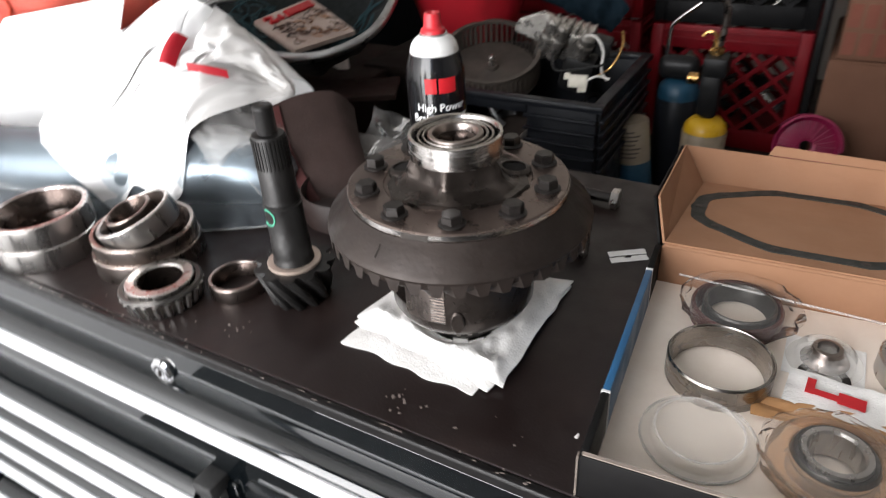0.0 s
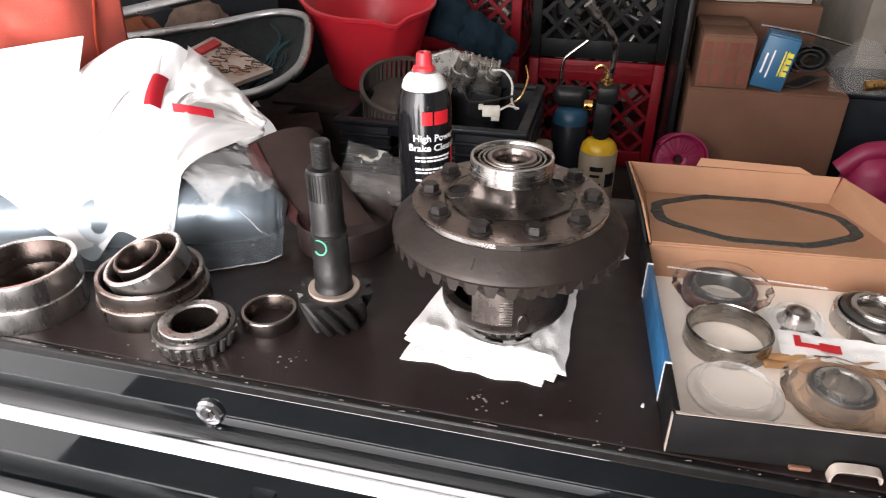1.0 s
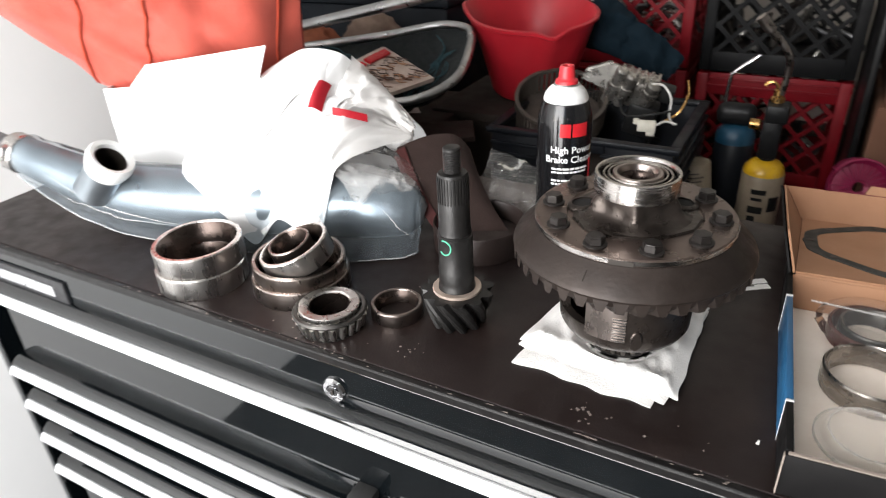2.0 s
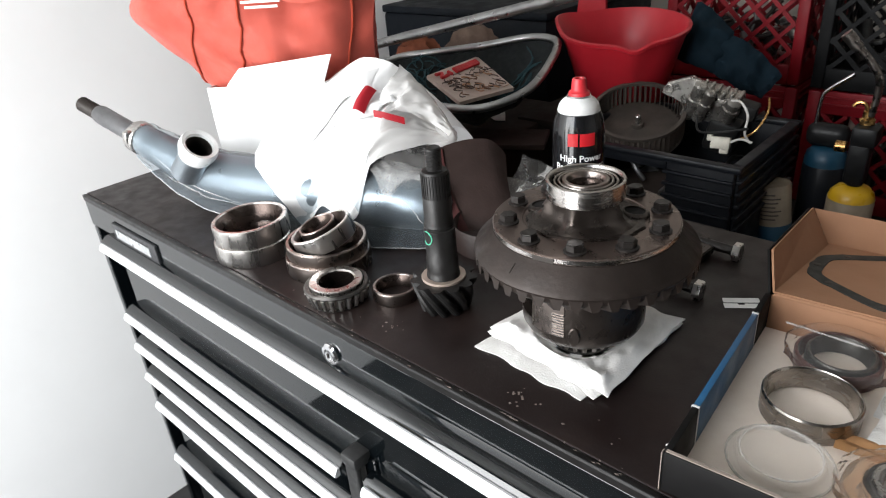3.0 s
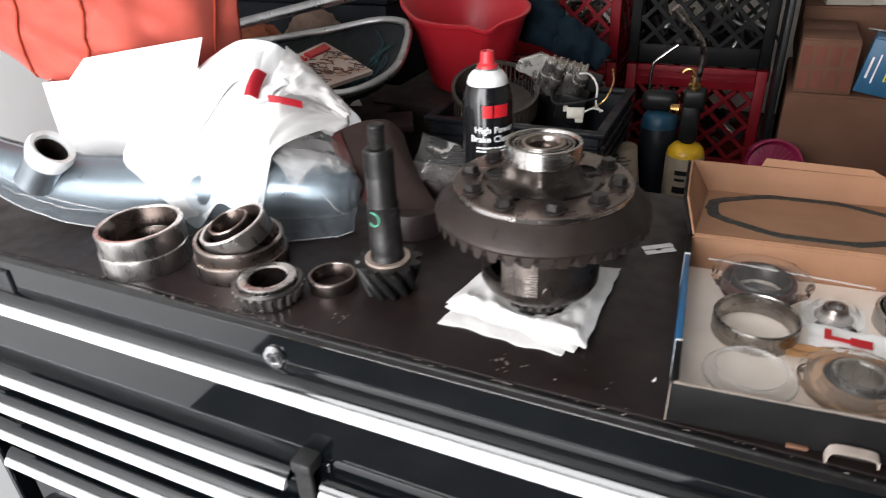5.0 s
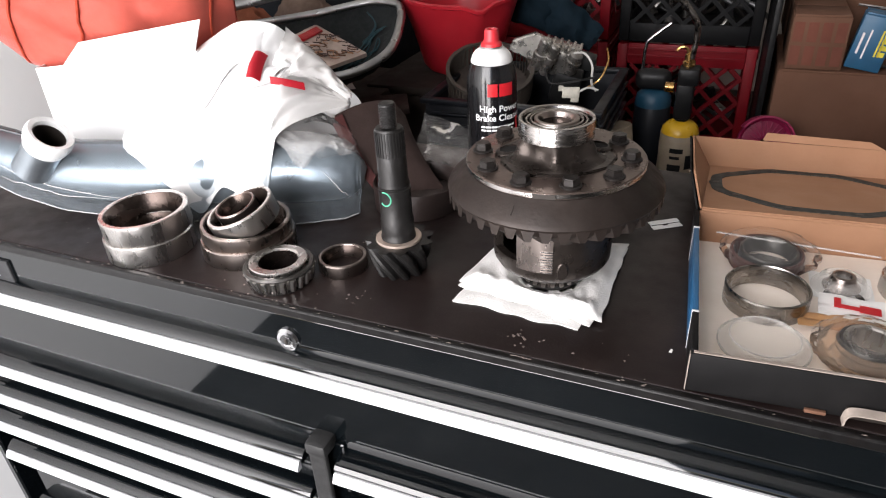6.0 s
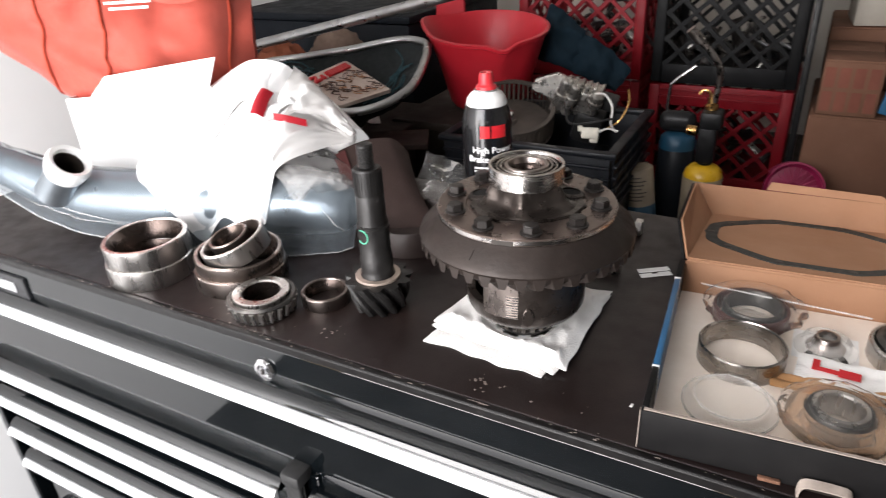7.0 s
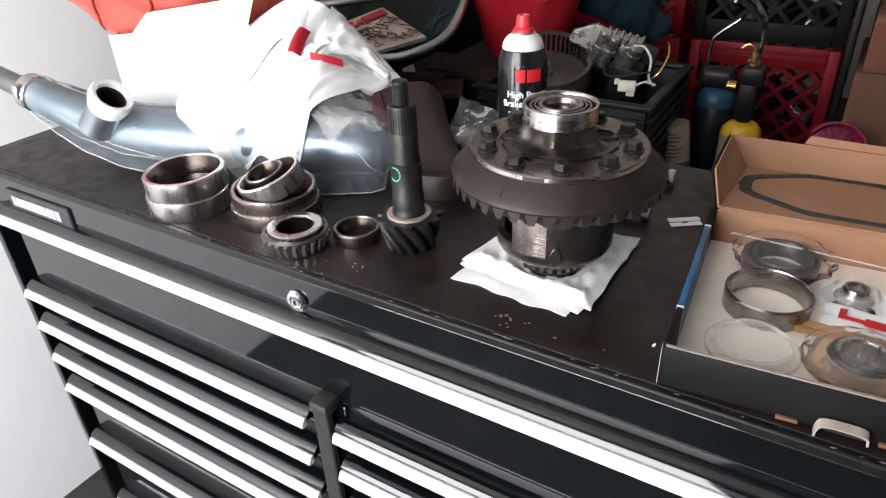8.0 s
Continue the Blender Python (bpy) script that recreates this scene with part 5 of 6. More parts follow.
part("shim", lathe([(0.013, 0), (0.019, 0), (0.019, 0.001), (0.013, 0.001)], 36, closed=True), bolt_black, nut, at=Matrix.Translation((0.001, -0.022, 0.001)))
big = thing("new_roller_bearing", "pair of bright new roller bearings in the kit box", "bearing", in_kit(0.614, 0.225), KG)
part("outer_race", cup(0.0400, 0.019, 0.0035, 0.003), race_steel, big)
part("cage", lathe([(0.027, 0.004), (0.0345, 0.004), (0.0345, 0.021), (0.030, 0.0235), (0.027, 0.0225)], 44, closed=True), roller_cage, big)
part("inner_ring", lathe([(0.0205, 0.004), (0.0270, 0.004), (0.0270, 0.0235), (0.0260, 0.026), (0.0215, 0.026), (0.0205, 0.0245)], 44, closed=True), machined, big)
big2 = copy_thing(big, in_kit(0.648, 0.125))
slip = thing("instruction_slip", "white folded slip with a red printed mark in the box", "paper slip", in_kit(0.565, 0.168, 0.006) @ pose(0, 0, 0, 0, 0, -4))
part("paper", sheet(lambda u, v: Vector(((u - 0.5) * 0.098, (v - 0.5) * 0.040, 0.003 * fold(Vector((u * 3, v * 2, 0)), 1, 1, 6) + 0.004 * u)), 20, 8, 0.0006), paper_white, slip)
part("red_mark", bars([(-0.036, -0.030, 0.002, 0.017), (-0.030, -0.014, -0.003, 0.0060), (-0.014, 0.004, -0.002, 0.0120)], Matrix.Translation((0, 0, 0.0062)), 0.0006), print_red, slip, smooth=0)
env = thing("amber_envelope", "amber waxed paper envelope lying under the slip", "envelope", in_kit(0.548, 0.143, 0.005) @ pose(0, 0, 0, 0, 0, 6))
part("paper", sheet(lambda u, v: Vector(((u - 0.5) * 0.105, (v - 0.5) * (0.022 + 0.006 * u), 0.003 * fold(Vector((u * 4, v * 2, 2)), 1, 1, 2) + 0.003)), 18, 6, 0.0008), amber_paper, env)
# Milky tube drawn as the highlight that runs along a pouch edge.
rod = thing("clear_sleeve", "thin milky line drawn as the glint on a plastic pouch edge", "plastic sleeve")
part("film", tube([kit_at @ Vector((0.026 + 0.165 * t, 0.250 - 0.004 * t, 0.024 - 0.008 * t)) for t in np.linspace(0, 1, 14)], 0.0011, 8), film_milky, rod)

# ---- paper label and chain bracket behind the gear ----
razor = thing("razor_blade", "single-edge razor blade lying flat on the chest top", "razor blade", Matrix.Translation((0.355, 0.306, 1.0008)) @ pose(0, 0, 0, 0, 0, 34))
part("blade", prism([(-0.0190, -0.0100), (0.0190, -0.0100), (0.0190, -0.0012), (0.0035, -0.0012), (0.0035, -0.0040), (-0.0035, -0.0040), (-0.0035, -0.0012), (-0.0190, -0.0012)], 0, 0.0005), blade_steel, razor, "pale steel blade with a slot", smooth=0)
part("spine", box(0.0385, 0.0082, 0.0012, (0.001, 0.0046, 0.0009), 0.0003), blade_steel, razor, "folded steel spine", smooth=0)
scrap = single("paper_scrap", quad((0.3885, 0.057, 1.001), (0.391, 0.0565, 1.001), (0.3915, 0.060, 1.002), (0.390, 0.062, 1.001), 0.0006), magnet_white, "small torn paper scrap beside the kit box", "paper scrap", smooth=0)

puller = thing("flange_bracket", "dark steel bracket with a drilled lug behind the gear", "bracket")
part("plate", prism([(0.190, 0.330), (0.205, 0.400), (0.236, 0.424), (0.268, 0.424), (0.274, 0.412), (0.262, 0.396), (0.286, 0.394), (0.284, 0.352), (0.272, 0.338), (0.235, 0.325)], 1.004, 1.014, bevel=0.0015), cast_iron, puller)
part("web", prism([(0.200, 0.345), (0.255, 0.350), (0.250, 0.358), (0.200, 0.356)], 1.014, 1.024, bevel=0.0015), cast_iron, puller)
part("foot", box(0.050, 0.060, 0.0042, (0.235, 0.375, 1.0022)), cast_iron, puller, smooth=0)
# Dark disc painted as the shade in the drilled lug.
part("lug_hole", lathe([(0.0075, 0.0), (0.0090, 0.0006), (0.0075, 0.0009), (0.001, 0.0006)], 24, m=Matrix.Translation((0.254, 0.410, 1.0141))), dark_bore, puller)
for y in (0.400, 0.2895):
    bt = thing("long_bolt", "black steel bolt with a bright hex head beside the bracket", "bolt")
    part("shank", tube([(0.235, y + 0.003, 1.0112), (0.310, y, 1.0112)], 0.0062, 16), bolt_black, bt)
    q = Matrix.Translation((0.309, y, 1.0112)) @ pose(0, 0, 0, 0, 90, 0)
    part("hex_head", prism([(0.0118 * math.cos(radians(60 * i + 30)), 0.0118 * math.sin(radians(60 * i + 30))) for i in range(6)], 0.0, 0.0085, m=q, bevel=0.0008), race_steel, bt, smooth=25)
    part("washer_face", lathe([(0.004, -0.001), (0.0088, -0.001), (0.0088, 0.0006), (0.004, 0.0006)], 24, closed=True, m=q), bolt_black, bt)

# ---- the bench behind the chest and what is piled on it ----
bench = thing("work_bench", "dark work bench heaped with garage clutter", "bench")
part("bench_top", box(3.6, 1.35, 0.04, (0.95, 1.20, 0.68), 0.004), bench_dark, bench)
for sx in (-0.75, 0.95, 2.6):
    for sy in (0.60, 1.80):
        part("leg", box(0.07, 0.07, 0.66, (sx, sy, 0.33), 0.004), bench_dark, bench)


def tote(name, x0, x1, y0, y1, z0, z1, mat, label, turn=0.0):
    t = thing(name, label, "box", Matrix.Translation(((x0 + x1) / 2, (y0 + y1) / 2, z0)) @ pose(0, 0, 0, 0, 0, turn))
    w, d, h = x1 - x0, y1 - y0, z1 - z0
    part("shell", box(w, d, h - 0.02, (0, 0, (h - 0.02) / 2 + 0.0005), 0.012), mat, t)
    part("cover", box(w + 0.014, d + 0.014, 0.02, (0, 0, h - 0.0097), 0.005), mat, t)
    return t


tote("storage_tote", -0.98, -0.30, 0.56, 0.98, 0.70, 0.965, bench_dark, "dark closed storage tote standing on the bench")
tote("storage_tote", -0.345, -0.168, 0.84, 1.22, 0.70, 0.972, bench_dark, "dark storage tote under the red bucket")
tote("storage_tote", -1.05, -0.42, 1.05, 1.60, 0.70, 1.16, tote_blue, "dark blue covered tote at the back of the bench")
plank = single("brown_board", box(0.30, 0.10, 0.012, (0, 0, 0), 0.002), brown_pad, "brown board lying over the dark tote", "board", Matrix.Translation((-0.33, 0.66, 0.972)) @ pose(0, 0, 0, 0, 0, 28))

# landing net hoop with magazine
net = thing("landing_net", "old landing net with aluminium hoop and dark netting", "landing net")
HOOP = [(-0.258, 0.852, 1.119), (-0.229, 0.765, 1.097), (-0.220, 0.700, 1.080), (-0.240, 0.645, 1.066), (-0.280, 0.608, 1.057), (-0.350, 0.596, 1.054), (-0.460, 0.600, 1.055), (-0.580, 0.630, 1.063), (-0.660, 0.700, 1.080), (-0.640, 0.760, 1.097), (-0.560, 0.800, 1.106), (-0.460, 0.848, 1.118), (-0.360, 0.905, 1.133), (-0.290, 0.898, 1.131)]
line = smooth_line(HOOP + HOOP[:1], 6)[:-1]
part("hoop", tube(line, 0.0088, 12, closed=True), alu_dull, net, "dull aluminium hoop")
cen = sum((Vector(p) for p in line), Vector()) / len(line)


def bowl(u, v):
    i = u * len(line)
    a, b = line[int(i) % len(line)], line[(int(i) + 1) % len(line)]
    p = a.lerp(b, i - int(i))
    q = p.lerp(cen, v) - Vector((0, 0, 0.10 * math.sin(v * math.pi / 2) + 0.004))
    q += Vector((0, 0, 0.018)) * noise.noise(q * 22) * min(1, v * 5)
    q.z = max(q.z, 0.970)
    return q


part("netting", sheet(bowl, 72, 14), net_dark, net, smooth=70)
bm = bmesh.new()
rng = random.Random(3)
for k in range(44):
    u0, v0 = rng.uniform(0, 1), rng.uniform(0.02, 0.6)
    pts = [bowl((u0 + 0.05 * t + 0.02 * math.sin(9 * t + k)) % 1.0, min(0.95, v0 + 0.16 * math.sin(4 * t + k) + 0.16)) + Vector((0, 0, 0.004 + 0.006 * abs(math.sin(5 * t)))) for t in np.linspace(0, 1, 14)]
    tube(pts, 0.0016, 5, bm=bm)
tagged(part("cord", bm, net_teal, net, "tangled teal cord"), kind="stuff")
part("net_pole", tube([(-0.80, 0.80, 1.102), (-0.66, 0.80, 1.135), (-0.25, 0.80, 1.226), (-0.10, 0.80, 1.262)], 0.0115, 14), alu_dull, net, "bare aluminium pole")
mag_c = [Vector((-0.447, 0.650, 1.096)), Vector((-0.466, 0.838, 1.096)), Vector((-0.290, 0.744, 1.066)), Vector((-0.325, 0.612, 1.064))]
mag = thing("magazine", "magazine with a red title and printed cover on the net", "magazine")


def mag_at(u, v, lift=0.0):
    n = (mag_c[1] - mag_c[0]).cross(mag_c[3] - mag_c[0]).normalized()
    n = n if n.z > 0 else -n
    return mag_c[0].lerp(mag_c[1], v).lerp(mag_c[3].lerp(mag_c[2], v), u) + n * lift


part("cover", sheet(lambda u, v: mag_at(u, v), 6, 6, 0.008), mag_paper, mag, smooth=0)


def mag_patch(u0, u1, v0, v1, mat):
    part("cover_print", sheet(lambda a, b: mag_at(u0 + (u1 - u0) * a, v0 + (v1 - v0) * b, 0.0062), 2, 2, 0.0004), mat, mag, smooth=0)


def mag_stroke(pts, width, mat):
    """A brush stroke printed on the cover, along (u, v) points."""
    line = smooth_line([(a, b, 0) for a, b in pts], 5)
    bm = tube([mag_at(p.x, p.y, 0.0066 - width) for p in line], width, 8)
    part("cover_print", bm, mat, mag, smooth=60)


mag_stroke([(0.10, 0.10), (0.13, 0.20), (0.24, 0.14), (0.22, 0.27)], 0.0040, print_red)
mag_stroke([(0.14, 0.31), (0.24, 0.33)], 0.0038, print_red)
for k in range(4):
    mag_stroke([(0.12 + 0.035 * k, 0.42), (0.115 + 0.035 * k, 0.64), (0.11 + 0.035 * k, 0.88)], 0.0034, print_red)
rng = random.Random(8)
for k in range(58):
    u0, v0 = rng.uniform(0.36, 0.92), rng.uniform(0.06, 0.93)
    a, sweep = rng.uniform(0, 6.3), rng.choice((-1.3, 1.3))
    mag_stroke([(min(0.97, u0 + 0.05 * math.cos(a + t) * (1 + t * 0.3)), min(0.97, max(0.03, v0 + 0.06 * math.sin(a + sweep * t)))) for t in (0, 0.8, 1.6, 2.4)], rng.uniform(0.0007, 0.0016), (mag_dark, mag_dark, kraft_dim, mag_dark, kraft)[k % 5])
single("rust_rag", crumple((-0.655, 0.845, 1.040), (0.080, 0.045, 0.078), 41.0, 0.16, 4), rust_cloth, "rust-brown rag bundled under the net pole", "rag", smooth=60)
single("tan_rag", crumple((-0.545, 0.920, 1.050), (0.075, 0.055, 0.086), 43.0, 0.16, 4), tan_cloth, "grey-tan rag heaped on the dark tote", "rag", smooth=60)
single("paper_leaflet", quad((-0.418, 0.81, 0.969), (-0.424, 0.881, 0.969), (-0.359, 0.799, 0.969), (-0.381, 0.79, 0.969), 0.0008), magnet_white, "torn white leaflet lying on the dark tote", "leaflet", smooth=0)

# red bucket with a pouring lip
bk_ = thing("red_bucket", "red plastic bucket with a pouring lip", "bucket", Matrix.Translation((-0.188, 1.012, 0.9795)) @ pose(0, 0, 0, 6, 3, 0) @ Matrix.Diagonal((0.90, 0.90, 0.93, 1)))
bm = bmesh.new()
n = 64


def bucket_ring(r, z, lip):
    row = []
    for i in range(n):
        a = 2 * math.pi * i / n
        sp = math.exp(-((((a - radians(308) + math.pi) % (2 * math.pi)) - math.pi) / 0.17) ** 2)
        ear = math.exp(-((((a - radians(184) + math.pi) % (2 * math.pi)) - math.pi) / 0.34) ** 2)
        reach = r + (0.010 * sp + 0.026 * ear) * lip
        row.append(bm.verts.new((reach * math.cos(a), reach * math.sin(a), z + (0.010 * ear - 0.012 * sp) * lip)))
    return row


prof = [(0.078, 0.001, 0), (0.092, 0.004, 0), (0.100, 0.014, 0), (0.121, 0.095, 0.2), (0.146, 0.178, 1), (0.153, 0.181, 1), (0.154, 0.188, 1), (0.147, 0.190, 1), (0.142, 0.184, 1), (0.117, 0.098, 0.2), (0.096, 0.018, 0), (0.072, 0.009, 0)]
rings = [bucket_ring(*p) for p in prof]
for a, b in zip(rings, rings[1:]):
    for i in range(n):
        bm.faces.new((a[i], a[(i + 1) % n], b[(i + 1) % n], b[i]))
bm.faces.new(rings[0][::-1])
bm.faces.new(rings[-1])
part("pail", bm, plastic_red, bk_)
part("lip_crease", sheet(lambda u, v: Vector(((0.108 + 0.022 * u) * math.cos(radians(285 + 26 * v)), (0.108 + 0.022 * u) * math.sin(radians(285 + 26 * v)), 0.11 + 0.045 * u)), 6, 8, 0.002), plastic_red, bk_)
single("red_flap", quad((-0.40, 1.16, 1.12), (-0.31, 1.15, 1.12), (-0.32, 1.16, 1.25), (-0.39, 1.17, 1.24), 0.008), plastic_red, "red plastic flap standing among the clutter", "panel", smooth=0)


# milk crates
def milk_crate(mat, at, label, contents=True):
    c = thing("milk_crate", label, "crate", at, "milk crates on the bench")
    w, h = 0.33, 0.275
    for sx in (-1, 1):
        for sy in (-1, 1):
            part("corner_post", box(0.026, 0.026, h - 0.004, (sx * (w / 2 - 0.013), sy * (w / 2 - 0.013), h / 2), 0.004), mat, c)
    part("crate_floor", box(w - 0.03, w - 0.03, 0.008, (0, 0, 0.005)), mat, c, smooth=0)
    for k in range(4):
        m = pose(0, 0, 0, 0, 0, 90 * k)
        part("top_band", box(w - 0.052, 0.012, 0.052, (0, -w / 2 + 0.008, h - 0.027), 0.003, m=m), mat, c)
        part("band_rib", box(w - 0.052, 0.005, 0.005, (0, -w / 2 - 0.0005, h - 0.030), 0.001, m=m), mat, c)
        part("band_rib", box(w - 0.052, 0.005, 0.005, (0, -w / 2 - 0.0005, h - 0.014), 0.001, m=m), mat, c)
        part("foot_band", box(w - 0.052, 0.012, 0.046, (0, -w / 2 + 0.008, 0.024), 0.003, m=m), mat, c)
        bm = bmesh.new()
        step = 0.0600
        z0, z1, x0, x1 = 0.047, h - 0.053, -w / 2 + 0.026, w / 2 - 0.026
        for s in (-1, 1):
            off = x0 - (z1 - z0)
            while off < x1 + (z1 - z0):
                ts = [(off + s * 0, z0), (off + s * (z1 - z0), z1)] if s > 0 else [(off, z0), (off - (z1 - z0), z1)]
                (xa, za), (xb, zb) = ts
                f0, f1 = 0.0, 1.0
                for lim, sign in ((x0, 1), (x1, -1)):
                    va, vb = sign * (xa - lim), sign * (xb - lim)
                    if va < 0 and vb < 0:
                        f1 = -1
                    elif va < 0:
                        f0 = max(f0, va / (va - vb))
                    elif vb < 0:
                        f1 = min(f1, va / (va - vb))
                if f1 > f0:
                    pa, pb = (xa + (xb - xa) * f0, za + (zb - za) * f0), (xa + (xb - xa) * f1, za + (zb - za) * f1)
                    L = math.hypot(pb[0] - pa[0], pb[1] - pa[1])
                    mm = m @ Matrix.Translation(((pa[0] + pb[0]) / 2, -w / 2 + 0.006, (pa[1] + pb[1]) / 2)) @ pose(0, 0, 0, 0, -math.degrees(math.atan2(pb[1] - pa[1], pb[0] - pa[0])))
                    box(L, 0.007 + 0.001 * s, 0.0095, (0, 0, 0), bm=bm, m=mm)
                off += step
        tagged(part("lattice", bm, mat, c, smooth=0), kind="stuff")
    return c


def junk(at, seed, label, n=26, spread=0.12, mats=None):
    """A heap of small metal odds and ends inside a crate."""
    rng = random.Random(seed)
    mats = mats or (bolt_black, alloy_cast, grey_rod, dark_bore, wire_black)
    j = thing("scrap_parts", label, "scrap parts", at)
    for k in range(n):
        p = Vector((rng.uniform(-spread, spread), rng.uniform(-spread, spread), rng.uniform(0.015, 0.10)))
        m = Matrix.Translation(p) @ pose(0, 0, 0, rng.uniform(-60, 60), rng.uniform(-60, 60), rng.uniform(0, 180))
        kind = k % 3
        if kind == 0:
            part("tube_piece", lathe([(0.010, -0.03), (0.013, -0.03), (0.013, 0.03), (0.010, 0.03)], 14, closed=True, m=m), mats[k % len(mats)], j)
        elif kind == 1:
            part("bracket_piece", box(rng.uniform(0.03, 0.08), 0.03, 0.008, (0, 0, 0), 0.002, m=m), mats[k % len(mats)], j)
        else:
            part("hose_piece", tube([m @ Vector((0.05 * math.cos(t), 0.05 * math.sin(t), 0.01 * t)) for t in np.linspace(0, 4, 14)], 0.005, 7), mats[k % len(mats)], j)
    return j


CZ = 0.70
YC = 1.30 + 0.165
for x, z, mat, label in ((0.290, CZ, crate_red, "red milk crate under a black one"), (0.290, CZ + 0.277, crate_black, "black milk crate full of scrap parts"),
                         (-0.065, CZ, crate_red, "red milk crate standing on the bench"), (-0.065, CZ + 0.277, crate_red, "red milk crate stacked on another")):
    milk_crate(mat, Matrix.Translation((x, YC, z)), label)
    junk(Matrix.Translation((x, YC, z + 0.010)), int(100 * (x + z)), "dark scrap metal parts heaped in the crate")

# ribbed parts crate with motor parts
pc = thing("parts_crate", "dark ribbed plastic crate holding old motor parts", "crate")
x0, x1, y0, y1, zt, zb = -0.150, 0.190, 0.715, 1.000, 0.988, 0.702
part("crate_floor", box(x1 - x0 - 0.02, y1 - y0 - 0.02, 0.008, ((x0 + x1) / 2, (y0 + y1) / 2, zb + 0.005)), crate_navy, pc, smooth=0)
for y, sgn in ((y0, -1), (y1, 1)):
    hole = y == y0
    if hole:
        part("long_wall", box(0.095, 0.010, zt - zb, (x0 + 0.0475, y, (zt + zb) / 2), 0.003), crate_navy, pc)
        part("long_wall", box(0.120, 0.010, zt - zb, (x1 - 0.060, y, (zt + zb) / 2), 0.003), crate_navy, pc)
        part("long_wall", box(0.125, 0.010, 0.022, (x0 + 0.1575, y, zt - 0.011), 0.003), crate_navy, pc)
        part("long_wall", box(0.125, 0.010, zt - zb - 0.075, (x0 + 0.1575, y, zb + (zt - zb - 0.075) / 2), 0.003), crate_navy, pc)
    else:
        part("long_wall", box(x1 - x0, 0.010, zt - zb, ((x0 + x1) / 2, y, (zt + zb) / 2), 0.003), crate_navy, pc)
for x in (x0, x1):
    part("end_wall", box(0.010, y1 - y0 - 0.012, zt - zb, (x, (y0 + y1) / 2, (zt + zb) / 2), 0.003), crate_navy, pc)
part("rim", box(x1 - x0 + 0.022, 0.020, 0.012, ((x0 + x1) / 2, y0, zt), 0.004), crate_navy, pc)
part("rim", box(x1 - x0 + 0.022, 0.020, 0.012, ((x0 + x1) / 2, y1, zt), 0.004), crate_navy, pc)
part("rim", box(0.020, y1 - y0, 0.012, (x0, (y0 + y1) / 2, zt), 0.004), crate_navy, pc)
part("rim", box(0.020, y1 - y0, 0.012, (x1, (y0 + y1) / 2, zt), 0.004), crate_navy, pc)
for z in (0.965, 0.943, 0.921, 0.899, 0.877):
    for xa, xb in ((x0, x0 + 0.10), (x1 - 0.125, x1)):
        part("rib", box(xb - xa, 0.009, 0.006, ((xa + xb) / 2, y0 - 0.007, z), 0.002), crate_navy, pc)
    part("rib", box(0.009, y1 - y0, 0.006, (x1 + 0.007, (y0 + y1) / 2, z), 0.002), crate_navy, pc)
junk(Matrix.Translation((0.02, 0.87, 0.80)), 21, "dark motor scrap filling the ribbed crate", 34, 0.10)
single("dark_sack", crumple((0.02, 0.865, 0.80), (0.145, 0.115, 0.10), 17.0, 0.12, 4), bench_dark, "dark oily rag bundle in the ribbed crate", "rag", smooth=70)

fan_at = Matrix.Translation((-0.070, 0.868, 0.978)) @ pose(0, 0, 0, 20, 10, 0) @ Matrix.Diagonal((0.93, 0.93, 1, 1))
fan = thing("blower_wheel", "dusty grey squirrel-cage blower wheel in the crate", "blower wheel", fan_at)
part("back_plate", lathe([(0.006, 0.012), (0.012, 0.012), (0.014, 0.005), (0.035, 0.000), (0.092, -0.004), (0.098, -0.006), (0.098, -0.010), (0.030, -0.006), (0.006, -0.004)], 56, closed=True), blower_grey, fan)
part("rim", lathe([(0.091, 0.040), (0.099, 0.040), (0.099, 0.046), (0.091, 0.046)], 56, closed=True), blower_grey, fan)
part("spindle", lathe([(0.006, -0.002), (0.006, 0.030), (0.004, 0.032)], 18), alloy_cast, fan)
vane = mesh_of("vane", box(0.009, 0.0014, 0.050, (0, 0, 0.018)), blower_grey, 0)
for k in range(52):
    ob = new("vane", vane)
    ob.parent = fan
    ob.matrix_basis = pose(0, 0, 0, 0, 0, 360 * k / 52) @ Matrix.Translation((0.0945, 0, 0)) @ pose(0, 0, 0, 0, 0, 35)

mot = thing("alternator", "cast alloy motor housing with loose wires", "motor", Matrix.Translation((0.045, 0.920, 1.030)) @ pose(0, 0, 0, 12, 14, 8))
part("housing", box(0.085, 0.060, 0.060, (0.020, 0.010, 0.0), 0.010), alloy_cast, mot)
for k in range(6):
    part("cooling_fin", box(0.0060, 0.034, 0.016, (-0.012 + 0.014 * k, -0.004, 0.036), 0.002), alloy_cast, mot)
for x, y, r, l in ((-0.018, -0.026, 0.0125, 0.085), (0.004, -0.032, 0.0105, 0.075), (0.050, -0.020, 0.014, 0.050)):
    part("boss", lathe([(r * 0.7, -l / 2), (r, -l / 2 + 0.003), (r, -0.004), (r * 1.22, -0.002), (r * 1.22, 0.008), (r, 0.010), (r, l / 2 - 0.003), (r * 0.7, l / 2)], 20, m=Matrix.Translation((x, y, 0.012)) @ pose(0, 0, 0, 8, 10)), alloy_cast, mot)
part("mount_arm", prism([(-0.085, -0.012), (-0.030, -0.020), (-0.010, 0.030), (-0.040, 0.036), (-0.080, 0.012)], -0.008, 0.008, m=Matrix.Translation((0.0, -0.005, 0.010)) @ pose(0, 0, 0, 78), bevel=0.003), alloy_cast, mot)
